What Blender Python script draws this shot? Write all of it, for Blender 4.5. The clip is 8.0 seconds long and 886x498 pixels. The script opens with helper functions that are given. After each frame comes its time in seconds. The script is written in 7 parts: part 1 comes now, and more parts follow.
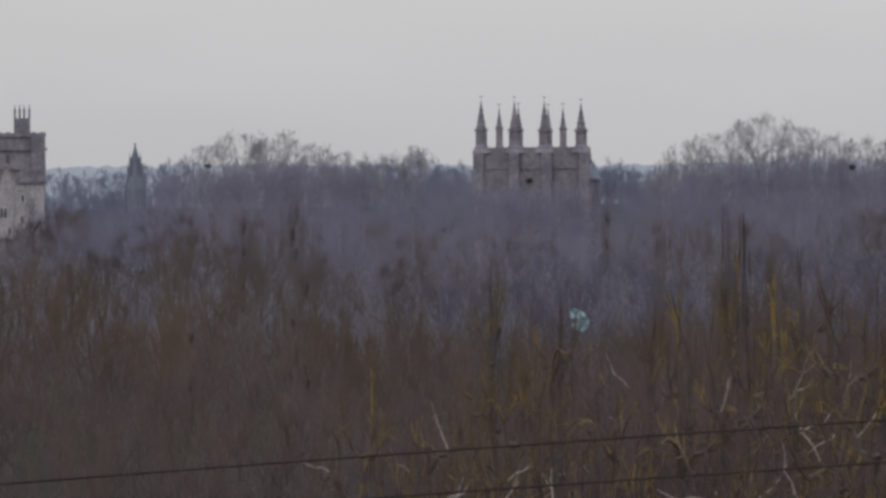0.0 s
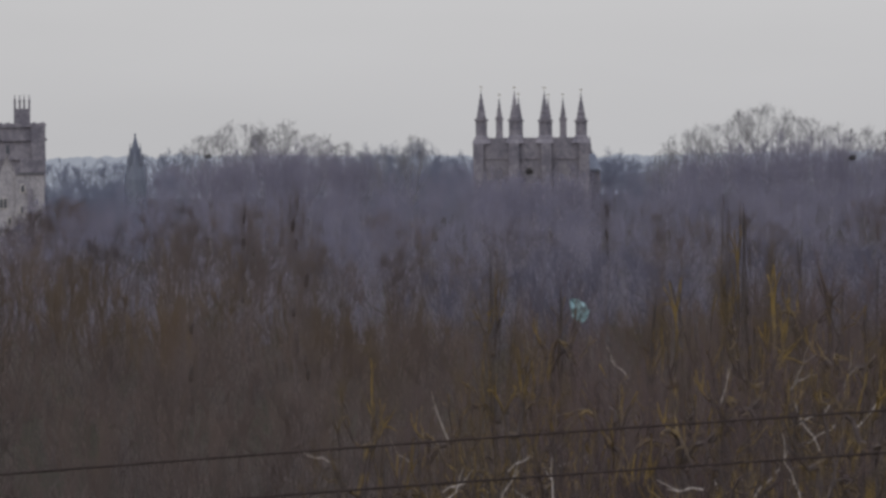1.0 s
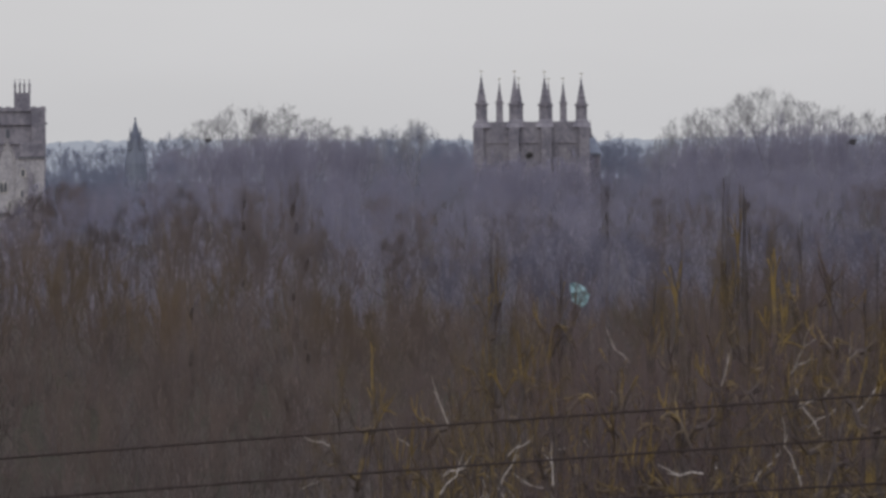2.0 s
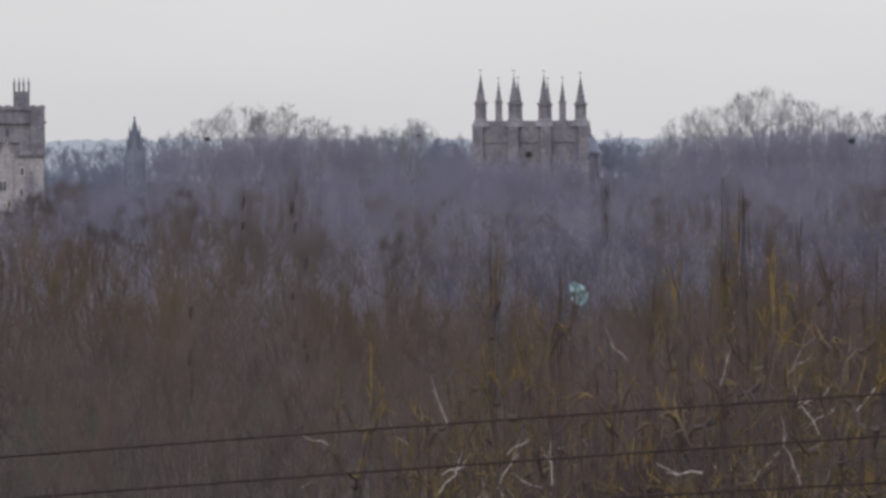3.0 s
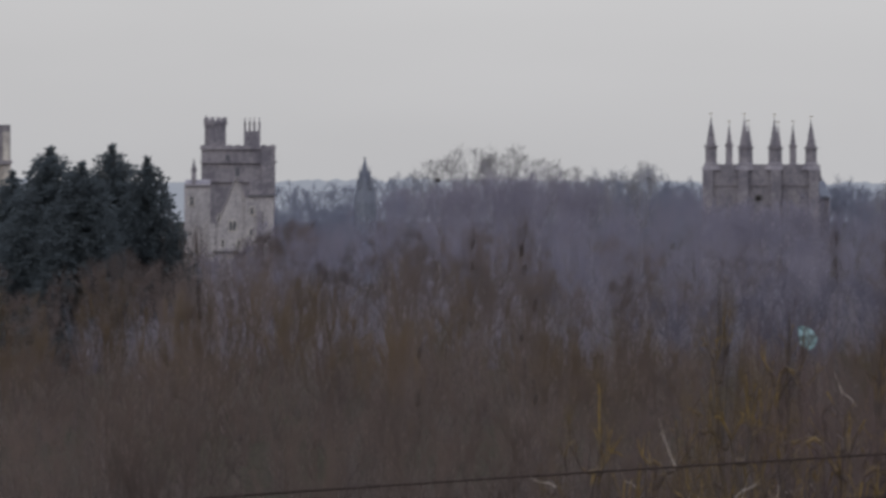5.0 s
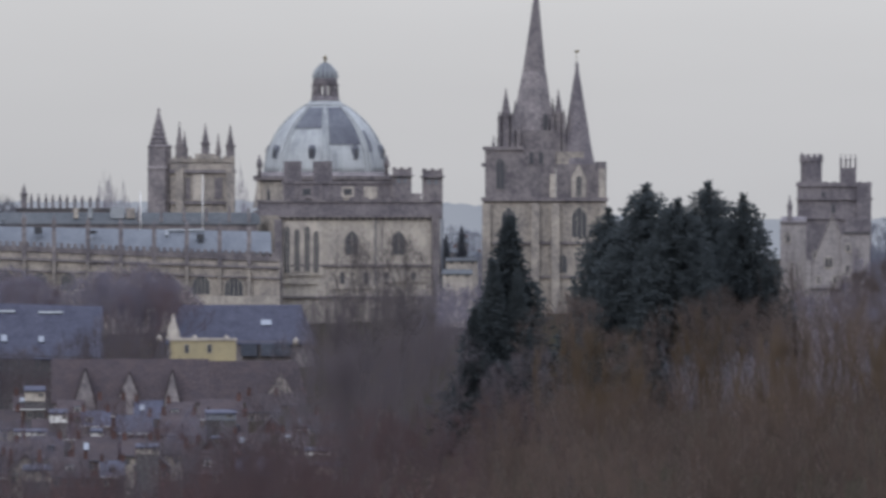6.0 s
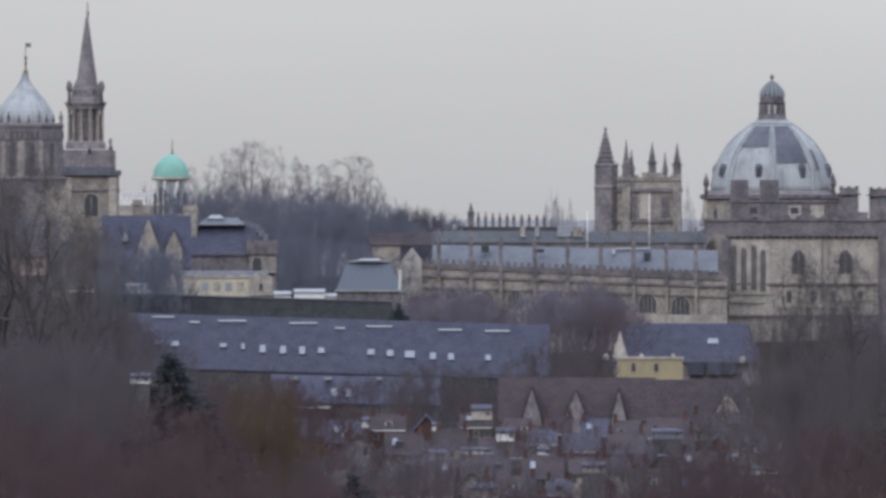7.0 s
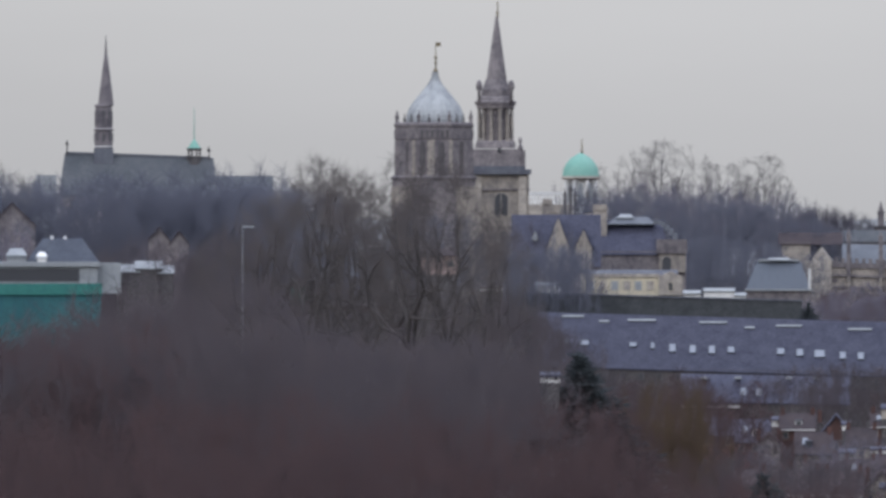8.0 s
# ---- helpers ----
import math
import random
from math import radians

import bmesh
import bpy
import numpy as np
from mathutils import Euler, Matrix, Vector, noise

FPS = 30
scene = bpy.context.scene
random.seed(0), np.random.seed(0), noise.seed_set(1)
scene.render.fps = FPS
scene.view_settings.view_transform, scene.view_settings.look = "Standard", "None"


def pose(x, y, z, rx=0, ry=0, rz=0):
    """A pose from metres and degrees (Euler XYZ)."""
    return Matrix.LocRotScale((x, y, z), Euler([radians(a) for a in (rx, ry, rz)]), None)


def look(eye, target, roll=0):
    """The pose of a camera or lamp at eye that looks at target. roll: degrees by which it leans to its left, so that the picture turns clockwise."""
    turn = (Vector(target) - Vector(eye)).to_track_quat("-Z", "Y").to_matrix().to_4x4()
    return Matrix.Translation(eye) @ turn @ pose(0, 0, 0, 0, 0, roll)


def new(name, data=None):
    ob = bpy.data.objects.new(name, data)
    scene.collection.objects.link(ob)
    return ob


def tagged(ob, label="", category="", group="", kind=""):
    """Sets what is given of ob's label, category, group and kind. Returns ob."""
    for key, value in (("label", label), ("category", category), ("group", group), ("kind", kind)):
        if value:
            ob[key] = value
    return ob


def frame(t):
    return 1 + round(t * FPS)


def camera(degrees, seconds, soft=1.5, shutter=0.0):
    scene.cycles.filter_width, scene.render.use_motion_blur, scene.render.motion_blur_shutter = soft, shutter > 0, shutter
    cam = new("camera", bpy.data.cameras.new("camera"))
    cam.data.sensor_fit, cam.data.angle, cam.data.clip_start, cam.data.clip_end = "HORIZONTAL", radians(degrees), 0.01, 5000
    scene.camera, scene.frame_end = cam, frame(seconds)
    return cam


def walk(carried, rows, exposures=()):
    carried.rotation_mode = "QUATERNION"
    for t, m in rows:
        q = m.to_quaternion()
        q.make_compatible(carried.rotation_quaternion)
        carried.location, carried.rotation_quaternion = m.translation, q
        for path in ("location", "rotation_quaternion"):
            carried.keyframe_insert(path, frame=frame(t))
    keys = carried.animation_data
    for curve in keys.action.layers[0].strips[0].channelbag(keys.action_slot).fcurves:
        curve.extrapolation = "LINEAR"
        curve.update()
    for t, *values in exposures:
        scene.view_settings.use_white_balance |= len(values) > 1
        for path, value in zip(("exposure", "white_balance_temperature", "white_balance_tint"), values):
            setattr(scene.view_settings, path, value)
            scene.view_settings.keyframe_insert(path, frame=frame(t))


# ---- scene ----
# Bearings and drops are counted in small steps of one 285th of a degree,
# from the first view's left edge and top; LEVEL is the eye's own level.
STEP = 5.5 / 1568
MID, LEVEL = 784.0, 269.0
RAD = radians(STEP)
EYE = 46.0


def facing(turn, lift, lean):
    """The camera's pose after a turn to the left and a lift, both in steps."""
    return pose(0, 0, EYE, 90 - (441 - LEVEL - lift) * STEP, lean, turn * STEP)


cam = camera(5.5, 8.0, soft=3.1, shutter=0.12)
walk(cam, [(t, facing(a, b, c)) for t, a, b, c in [
    (0.0, 0, 0, 0.50), (0.5, 0, -6, 0.50), (1.0, 0, -17, 0.50), (1.5, 0, -32.5, 0.50), (1.7, 0, -38, 0.50),
    (2.8, 0, -55, 0.46), (3.0, -1, -47, 0.45), (3.5, -0.5, 31.5, 0.42), (4.0, 0, 137.5, 0.40), (4.3, 44, 195, 0.3),
    (4.5, 112.5, 193, 0.2), (4.8, 261, 111, 0.06), (5.0, 406.5, 29, 0), (5.2, 580.5, -13, 0),
    (6.3, 1753, 126, 0), (6.5, 1906, 126, 0), (7.0, 2252.5, 127.5, 0), (7.5, 2629, 126.5, 0), (8.0, 2978, 126, 0)]],
    exposures=[(t, e, 6310 if t > 6 else 6400, 12) for t, e in [
        (0.0, -0.02), (0.5, -0.06), (1.0, -0.05), (1.5, 0.01), (3.0, 0.31), (3.5, 0.34), (4.0, 0.25), (4.5, 0.07), (5.0, -0.04), (6.3, 0.06), (7.0, 0.05), (8.0, 0.02)]])

# ---- light: an even winter overcast ----
world = bpy.data.worlds.new("overcast_sky")
scene.world = world
world.use_nodes = True
wn, wl = world.node_tree.nodes, world.node_tree.links
wn.clear()
w_out = wn.new("ShaderNodeOutputWorld")
w_bg = wn.new("ShaderNodeBackground")
w_sky = wn.new("ShaderNodeTexSky")
w_sky.sky_type, w_sky.sun_disc = "NISHITA", False
w_sky.sun_elevation, w_sky.sun_rotation = radians(28), radians(150)
w_geo = wn.new("ShaderNodeTexCoord")
w_sep = wn.new("ShaderNodeSeparateXYZ")
w_ramp = wn.new("ShaderNodeValToRGB")
w_cloud = wn.new("ShaderNodeTexNoise")
w_cloud.inputs["Scale"].default_value, w_cloud.inputs["Detail"].default_value = 9.0, 4.0
w_map = wn.new("ShaderNodeMapping")
w_map.inputs["Scale"].default_value = (1, 1, 5)
w_mix = wn.new("ShaderNodeMixRGB")
w_mix.inputs["Fac"].default_value = 0.94
w_var = wn.new("ShaderNodeMapRange")
for key, value in (("From Min", 0.3), ("From Max", 0.7), ("To Min", 0.96), ("To Max", 1.04)):
    w_var.inputs[key].default_value = value
w_mul = wn.new("ShaderNodeMixRGB")
w_mul.blend_type = "MULTIPLY"
w_mul.inputs["Fac"].default_value = 1.0
ramp = w_ramp.color_ramp
ramp.elements[0].position, ramp.elements[0].color = 0.0, (0.535, 0.535, 0.54, 1)
ramp.elements[1].position, ramp.elements[1].color = 1.0, (1.6, 1.74, 2.05, 1)
for at, col in ((0.03, (0.658, 0.656, 0.654, 1)), (0.25, (0.87, 0.90, 0.98, 1))):
    ramp.elements.new(at).color = col
wl.new(w_geo.outputs["Generated"], w_sep.inputs[0])
wl.new(w_sep.outputs["Z"], w_ramp.inputs["Fac"])
wl.new(w_geo.outputs["Generated"], w_map.inputs["Vector"])
wl.new(w_map.outputs["Vector"], w_cloud.inputs["Vector"])
wl.new(w_cloud.outputs["Fac"], w_var.inputs["Value"])
wl.new(w_ramp.outputs["Color"], w_mul.inputs["Color1"])
wl.new(w_var.outputs["Result"], w_mul.inputs["Color2"])
w_dim = wn.new("ShaderNodeMixRGB")
w_dim.blend_type = "MULTIPLY"
w_dim.inputs["Fac"].default_value = 1.0
w_dim.inputs["Color2"].default_value = (0.1, 0.1, 0.1, 1)
wl.new(w_sky.outputs["Color"], w_dim.inputs["Color1"])
wl.new(w_dim.outputs["Color"], w_mix.inputs["Color1"])
wl.new(w_mul.outputs["Color"], w_mix.inputs["Color2"])
wl.new(w_bg.outputs["Background"], w_out.inputs["Surface"])
w_side = wn.new("ShaderNodeMapRange")
for key, value in (("From Min", -0.25), ("From Max", -0.02), ("To Min", 0.88), ("To Max", 1.0)):
    w_side.inputs[key].default_value = value
w_even = wn.new("ShaderNodeMixRGB")
w_even.blend_type = "MULTIPLY"
w_even.inputs["Fac"].default_value = 1.0
wl.new(w_sep.outputs["X"], w_side.inputs["Value"])
wl.new(w_mix.outputs["Color"], w_even.inputs["Color1"])
wl.new(w_side.outputs["Result"], w_even.inputs["Color2"])
wl.new(w_even.outputs["Color"], w_bg.inputs["Color"])
w_bg.inputs["Strength"].default_value = 1.0

sun = new("sun", bpy.data.lights.new("sun", "SUN"))
sun.data.energy, sun.data.angle, sun.data.color = 0.8, radians(25), (1.0, 0.98, 0.95)
sun.matrix_basis = look((-300, -500, 420), (0, 300, 0))

# ---- materials ----
def material(name, base, other, scale=0.6, rough=0.9, metal=0.0, fine=6.0, bump=0.15, streak=0.0, each=0.0, gloss=0.25, cut=0.5, sheer=1.0, thin=False):
    """Two colours in large stains, with finer grain over them, relief, and run-down streaks for weathered walls.
    thin: for slim twigs, which take light from all round alike; sheer: how much of its outline a twig fills."""
    mat = bpy.data.materials.new(name)
    mat.use_nodes = True
    n, k = mat.node_tree.nodes, mat.node_tree.links
    sh = n["Principled BSDF"]
    sh.inputs["Roughness"].default_value, sh.inputs["Metallic"].default_value = rough, metal
    sh.inputs["Specular IOR Level"].default_value = gloss
    co = n.new("ShaderNodeTexCoord")
    big, small = n.new("ShaderNodeTexNoise"), n.new("ShaderNodeTexNoise")
    big.inputs["Scale"].default_value, big.inputs["Detail"].default_value = scale, 5
    small.inputs["Scale"].default_value, small.inputs["Detail"].default_value = fine, 3
    mp = n.new("ShaderNodeMapping")
    mp.inputs["Scale"].default_value = (1, 1, 1 - streak)
    k.new(co.outputs["Object"], mp.inputs["Vector"])
    k.new(mp.outputs["Vector"], big.inputs["Vector"])
    k.new(co.outputs["Object"], small.inputs["Vector"])
    rp = n.new("ShaderNodeValToRGB")
    rp.color_ramp.elements[0].position, rp.color_ramp.elements[1].position = cut - 0.1, cut + 0.1
    rp.color_ramp.elements[0].color, rp.color_ramp.elements[1].color = (*base, 1), (*other, 1)
    mid = n.new("ShaderNodeTexNoise")
    mid.inputs["Scale"].default_value, mid.inputs["Detail"].default_value = scale * 4.5, 4
    k.new(mp.outputs["Vector"], mid.inputs["Vector"])
    blend = n.new("ShaderNodeMath")
    blend.operation = "MULTIPLY_ADD"
    blend.inputs[1].default_value = 0.45
    half = n.new("ShaderNodeMath")
    half.operation = "MULTIPLY"
    half.inputs[1].default_value = 0.55
    k.new(big.outputs["Fac"], half.inputs[0])
    k.new(mid.outputs["Fac"], blend.inputs[0])
    k.new(half.outputs[0], blend.inputs[2])
    k.new(blend.outputs[0], rp.inputs["Fac"])
    gr = n.new("ShaderNodeMapRange")
    for key, value in (("From Min", 0.25), ("From Max", 0.75), ("To Min", 0.72), ("To Max", 1.25)):
        gr.inputs[key].default_value = value
    k.new(small.outputs["Fac"], gr.inputs["Value"])
    mu = n.new("ShaderNodeMixRGB")
    mu.blend_type = "MULTIPLY"
    mu.inputs["Fac"].default_value = 1.0
    k.new(rp.outputs["Color"], mu.inputs["Color1"])
    k.new(gr.outputs["Result"], mu.inputs["Color2"])
    last = mu.outputs["Color"]
    if each:
        info = n.new("ShaderNodeObjectInfo")
        er = n.new("ShaderNodeMapRange")
        er.inputs["To Min"].default_value, er.inputs["To Max"].default_value = 1 - each, 1 + each
        k.new(info.outputs["Random"], er.inputs["Value"])
        m2 = n.new("ShaderNodeMixRGB")
        m2.blend_type = "MULTIPLY"
        m2.inputs["Fac"].default_value = 1.0
        k.new(last, m2.inputs["Color1"])
        k.new(er.outputs["Result"], m2.inputs["Color2"])
        last = m2.outputs["Color"]
    k.new(last, sh.inputs["Base Color"])
    if thin:
        back, both = n.new("ShaderNodeBsdfTranslucent"), n.new("ShaderNodeMixShader")
        clear, veil = n.new("ShaderNodeBsdfTransparent"), n.new("ShaderNodeMixShader")
        both.inputs[0].default_value, veil.inputs[0].default_value = 0.5, sheer
        k.new(last, back.inputs["Color"])
        k.new(sh.outputs[0], both.inputs[1])
        k.new(back.outputs[0], both.inputs[2])
        k.new(clear.outputs[0], veil.inputs[1])
        k.new(both.outputs[0], veil.inputs[2])
        k.new(veil.outputs[0], n["Material Output"].inputs["Surface"])
    elif sheer < 1:
        sh.inputs["Alpha"].default_value = sheer
    if bump:
        bp = n.new("ShaderNodeBump")
        bp.inputs["Strength"].default_value, bp.inputs["Distance"].default_value = bump, 0.1
        k.new(small.outputs["Fac"], bp.inputs["Height"])
        k.new(bp.outputs["Normal"], sh.inputs["Normal"])
    return mat


STONE = material("honey_limestone", (0.385, 0.345, 0.3), (0.2, 0.183, 0.176), 0.28, 0.9, streak=0.15, each=0.08)
STONE_PALE = material("pale_limestone", (0.48, 0.435, 0.38), (0.29, 0.265, 0.245), 0.3, 0.9, streak=0.15, each=0.08)
STONE_GREY = material("sooty_grey_limestone", (0.235, 0.212, 0.215), (0.12, 0.11, 0.122), 0.28, 0.92, streak=0.15, each=0.08)
# ashen and lilac stone: mauve of distant haze blended into both colours
STONE_ASH = material("hazy_ashen_limestone", (0.28, 0.253, 0.256), (0.14, 0.128, 0.139), 0.3, 0.92, streak=0.15, each=0.08)
STONE_LILAC = material("haze_lilac_limestone", (0.205, 0.186, 0.196), (0.118, 0.108, 0.122), 0.34, 0.95, streak=0.15, each=0.05)
STONE_MOTTLED = material("mottled_pale_limestone", (0.33, 0.305, 0.297), (0.22, 0.204, 0.21), 0.5, 0.95, fine=3, streak=0.3, each=0.05)
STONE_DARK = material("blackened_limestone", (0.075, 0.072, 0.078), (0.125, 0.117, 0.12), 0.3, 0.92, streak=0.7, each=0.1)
LEAD = material("weathered_lead", (0.42, 0.44, 0.45), (0.26, 0.276, 0.292), 0.22, 0.6, streak=0.88)
LEAD_ROOF = material("grey_lead_roof_sheets", (0.165, 0.18, 0.205), (0.13, 0.143, 0.168), 0.3, 0.7, streak=0.6)
LEAD_DARK = material("dull_lead", (0.095, 0.10, 0.125), (0.14, 0.15, 0.175), 0.3, 0.7, streak=0.8)
SLATE = material("blue_grey_slate", (0.0492, 0.0517, 0.0812), (0.0739, 0.0775, 0.113), 0.5, 0.7, fine=3, bump=0.4, each=0.15)
SLATE_GREY = material("old_grey_green_slate", (0.072, 0.08, 0.09), (0.1, 0.107, 0.117), 0.25, 0.75, fine=3, bump=0.4, streak=0.5)
SLATE_BLUE = material("damp_blue_slate", (0.052, 0.06, 0.082), (0.073, 0.084, 0.108), 0.5, 0.6, fine=3, bump=0.4, each=0.15)
TILE = material("brown_clay_tile", (0.05104, 0.04224, 0.04928), (0.0704, 0.05456, 0.05808), 0.6, 0.85, fine=3, bump=0.4, each=0.2)
BRICK = material("red_brick", (0.115, 0.062, 0.055), (0.08, 0.052, 0.05), 0.6, 0.9, fine=5, each=0.2)
WHITE = material("white_paint", (0.78, 0.78, 0.77), (0.66, 0.66, 0.65), 0.8, 0.6, each=0.1)
CREAM = material("cream_render", (0.60, 0.54, 0.41), (0.48, 0.44, 0.35), 0.5, 0.8, streak=0.6)
YELLOW = material("yellow_render", (0.40, 0.34, 0.21), (0.33, 0.29, 0.19), 0.5, 0.8, streak=0.6)
COPPER = material("green_copper", (0.2, 0.42, 0.35), (0.25, 0.46, 0.39), 0.7, 0.7, streak=0.7)
TEAL = material("teal_sheet_cladding", (0.028, 0.115, 0.135), (0.038, 0.145, 0.16), 0.4, 0.6, streak=0.7)
GREEN_NET = material("green_debris_netting", (0.05, 0.21, 0.18), (0.04, 0.17, 0.16), 0.8, 0.8)
GREY_METAL = material("grey_sheet_metal", (0.33, 0.35, 0.37), (0.26, 0.28, 0.30), 0.5, 0.5, metal=0.0)
ASPHALT_ROOF = material("dark_felt_roof", (0.05, 0.055, 0.06), (0.08, 0.085, 0.09), 0.5, 0.9)
GILT = material("tarnished_gilt", (0.25, 0.20, 0.12), (0.16, 0.14, 0.10), 1.0, 0.5, metal=0.4)
WIRE = material("dark_brown_cable", (0.04, 0.03, 0.027), (0.03, 0.023, 0.021), 3.0, 0.9, bump=0, gloss=0.0)
BARK_BROWN = material("brown_winter_bark", (0.118, 0.092, 0.082), (0.082, 0.069, 0.066), 0.15, 0.95, fine=9, each=0.25, gloss=0.0)
BARK_GREY = material("ash_grey_bark", (0.19, 0.178, 0.178), (0.14, 0.134, 0.14), 0.15, 0.95, fine=9, each=0.2, gloss=0.0)
# far bark: the mauve haze of distance is mixed into its colour
BARK_MAUVE = material("haze_mauve_grey_twigs", (0.175, 0.158, 0.178), (0.135, 0.125, 0.148), 0.15, 0.95, fine=9, each=0.15, gloss=0.0)
BRUSH = material("dull_brown_brushwood", (0.0792, 0.062, 0.053), (0.0537, 0.0454, 0.0427), 0.12, 0.95, fine=9, each=0.22, gloss=0.1)
BARK_RED = material("russet_twigs", (0.125, 0.092, 0.09), (0.1, 0.082, 0.085), 0.15, 0.95, fine=9, each=0.2, gloss=0.0)
LICHEN = material("yellow_lichened_bark", (0.075, 0.06, 0.053), (0.2, 0.135, 0.042), 0.55, 0.95, fine=7, gloss=0.0, cut=0.55)
TWIG_GREY = material("ash_grey_twig_sprays", (0.225, 0.208, 0.202), (0.175, 0.166, 0.168), 0.15, 0.95, fine=9, bump=0, each=0.2, sheer=0.4, thin=True, gloss=0.0)
# twigs of the far woods, lightened and tinted mauve to imitate haze
TWIG_MAUVE = material("haze_mauve_twig_sprays", (0.28, 0.253, 0.293), (0.221, 0.206, 0.258), 0.15, 0.95, fine=9, bump=0, each=0.15, sheer=0.42, thin=True, gloss=0.0)
TWIG_BROWN = material("brown_twig_sprays", (0.139, 0.105, 0.0927), (0.0968, 0.08, 0.0747), 0.15, 0.95, fine=9, bump=0, each=0.25, sheer=0.4, thin=True, gloss=0.0)
TWIG_RED = material("russet_twig_sprays", (0.135, 0.09, 0.09), (0.098, 0.074, 0.08), 0.15, 0.95, fine=9, bump=0, each=0.2, sheer=0.42, thin=True, gloss=0.0)
TWIG_OCHRE = material("ochre_twig_sprays", (0.146, 0.104, 0.0672), (0.106, 0.0829, 0.0627), 0.15, 0.95, fine=9, bump=0, each=0.25, sheer=0.4, thin=True, gloss=0.0)
TWIG_BRUSH = material("brushwood_twig_sprays", (0.134, 0.0987, 0.0822), (0.0949, 0.0747, 0.0674), 0.12, 0.95, fine=9, bump=0, each=0.22, sheer=0.4, thin=True, gloss=0.0)
TWIG_DARK_SPRAY = material("dark_brown_twig_sprays", (0.162, 0.14, 0.134), (0.121, 0.11, 0.11), 0.3, 0.95, fine=9, bump=0, each=0.1, sheer=0.42, thin=True, gloss=0.0)
SHOOT_DARK = material("dark_upright_shoots", (0.033, 0.027, 0.0255), (0.06, 0.0465, 0.0375), 0.5, 0.95, fine=8)
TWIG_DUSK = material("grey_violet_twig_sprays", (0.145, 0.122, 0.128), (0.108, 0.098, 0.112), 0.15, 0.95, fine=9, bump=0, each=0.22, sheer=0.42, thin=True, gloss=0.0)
# darker, bluer twigs: the shade inside a wood put into the colour
TWIG_SLATE = material("shade_violet_twig_sprays", (0.104, 0.0963, 0.12), (0.0848, 0.0809, 0.104), 0.15, 0.95, fine=9, bump=0, each=0.15, sheer=0.42, thin=True, gloss=0.0)
TWIG_PLUM = material("plum_brown_twig_sprays", (0.133, 0.0941, 0.0865), (0.0837, 0.0619, 0.0575), 0.5, 0.95, fine=9, bump=0, each=0.2, sheer=0.42, thin=True, gloss=0.0)
TWIG_GOLD = material("golden_lichened_twig_sprays", (0.125, 0.088, 0.042), (0.082, 0.062, 0.045), 0.5, 0.95, fine=9, bump=0, each=0.2, sheer=0.42, thin=True, gloss=0.0)
# most distant twigs: blue haze painted into the base colour
TWIG_HAZE = material("haze_blue_grey_twigs", (0.2, 0.208, 0.255), (0.17, 0.178, 0.225), 0.15, 0.95, fine=9, bump=0, each=0.12, sheer=0.34, thin=True, gloss=0.0)
BARK_DARK = material("dark_wet_bark", (0.094, 0.085, 0.084), (0.066, 0.062, 0.064), 0.3, 0.9, fine=9, each=0.1, gloss=0.0)
DEADWOOD = material("bleached_dead_wood", (0.33, 0.285, 0.245), (0.2, 0.17, 0.145), 0.9, 0.9)
NEEDLE = material("dark_conifer_needles", (0.0739, 0.0863, 0.0937), (0.0895, 0.103, 0.11), 0.5, 1.0, fine=8, bump=0, each=0.15, gloss=0.0, sheer=0.85, thin=True)
# paler, bluer needles for far conifers, with haze painted into the colour
NEEDLE_HAZE = material("haze_blue_conifer_needles", (0.14, 0.155, 0.185), (0.165, 0.18, 0.21), 0.5, 1.0, fine=8, bump=0, each=0.1, gloss=0.0, sheer=0.6, thin=True)
NEST = material("dark_nest_sticks", (0.03, 0.027, 0.025), (0.045, 0.04, 0.035), 2.0, 0.95)
GROUND = material("winter_grass_and_soil", (0.035, 0.033, 0.024), (0.04, 0.033, 0.027), 0.02, 0.95, fine=0.4, bump=0.3, gloss=0.0)

ROSE = material("faded_rose_render", (0.36, 0.27, 0.25), (0.28, 0.22, 0.21), 0.5, 0.85, streak=0.6)

GLASS = bpy.data.materials.new("dark_window_glass")
GLASS.use_nodes = True
gp = GLASS.node_tree.nodes["Principled BSDF"]
gp.inputs["Base Color"].default_value, gp.inputs["Roughness"].default_value = (0.05, 0.053, 0.062, 1), 0.35
SKYLIGHT = bpy.data.materials.new("skylight_glass")
SKYLIGHT.use_nodes = True
gp = SKYLIGHT.node_tree.nodes["Principled BSDF"]
gp.inputs["Base Color"].default_value, gp.inputs["Roughness"].default_value = (0.24, 0.26, 0.30, 1), 0.25
gp.inputs["Metallic"].default_value = 0.35

# the hills give off their own pale haze colour instead of being lit
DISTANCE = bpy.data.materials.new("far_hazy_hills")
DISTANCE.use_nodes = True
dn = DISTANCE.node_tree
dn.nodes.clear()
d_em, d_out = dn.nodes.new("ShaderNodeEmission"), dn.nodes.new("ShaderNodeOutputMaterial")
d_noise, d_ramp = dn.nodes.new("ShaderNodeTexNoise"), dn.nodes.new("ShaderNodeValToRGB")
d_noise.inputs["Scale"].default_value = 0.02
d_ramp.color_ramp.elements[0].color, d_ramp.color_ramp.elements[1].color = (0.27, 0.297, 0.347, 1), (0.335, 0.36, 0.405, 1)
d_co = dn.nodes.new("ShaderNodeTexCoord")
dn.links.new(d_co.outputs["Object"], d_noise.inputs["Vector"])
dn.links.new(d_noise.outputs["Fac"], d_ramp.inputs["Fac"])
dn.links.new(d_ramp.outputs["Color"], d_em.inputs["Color"])
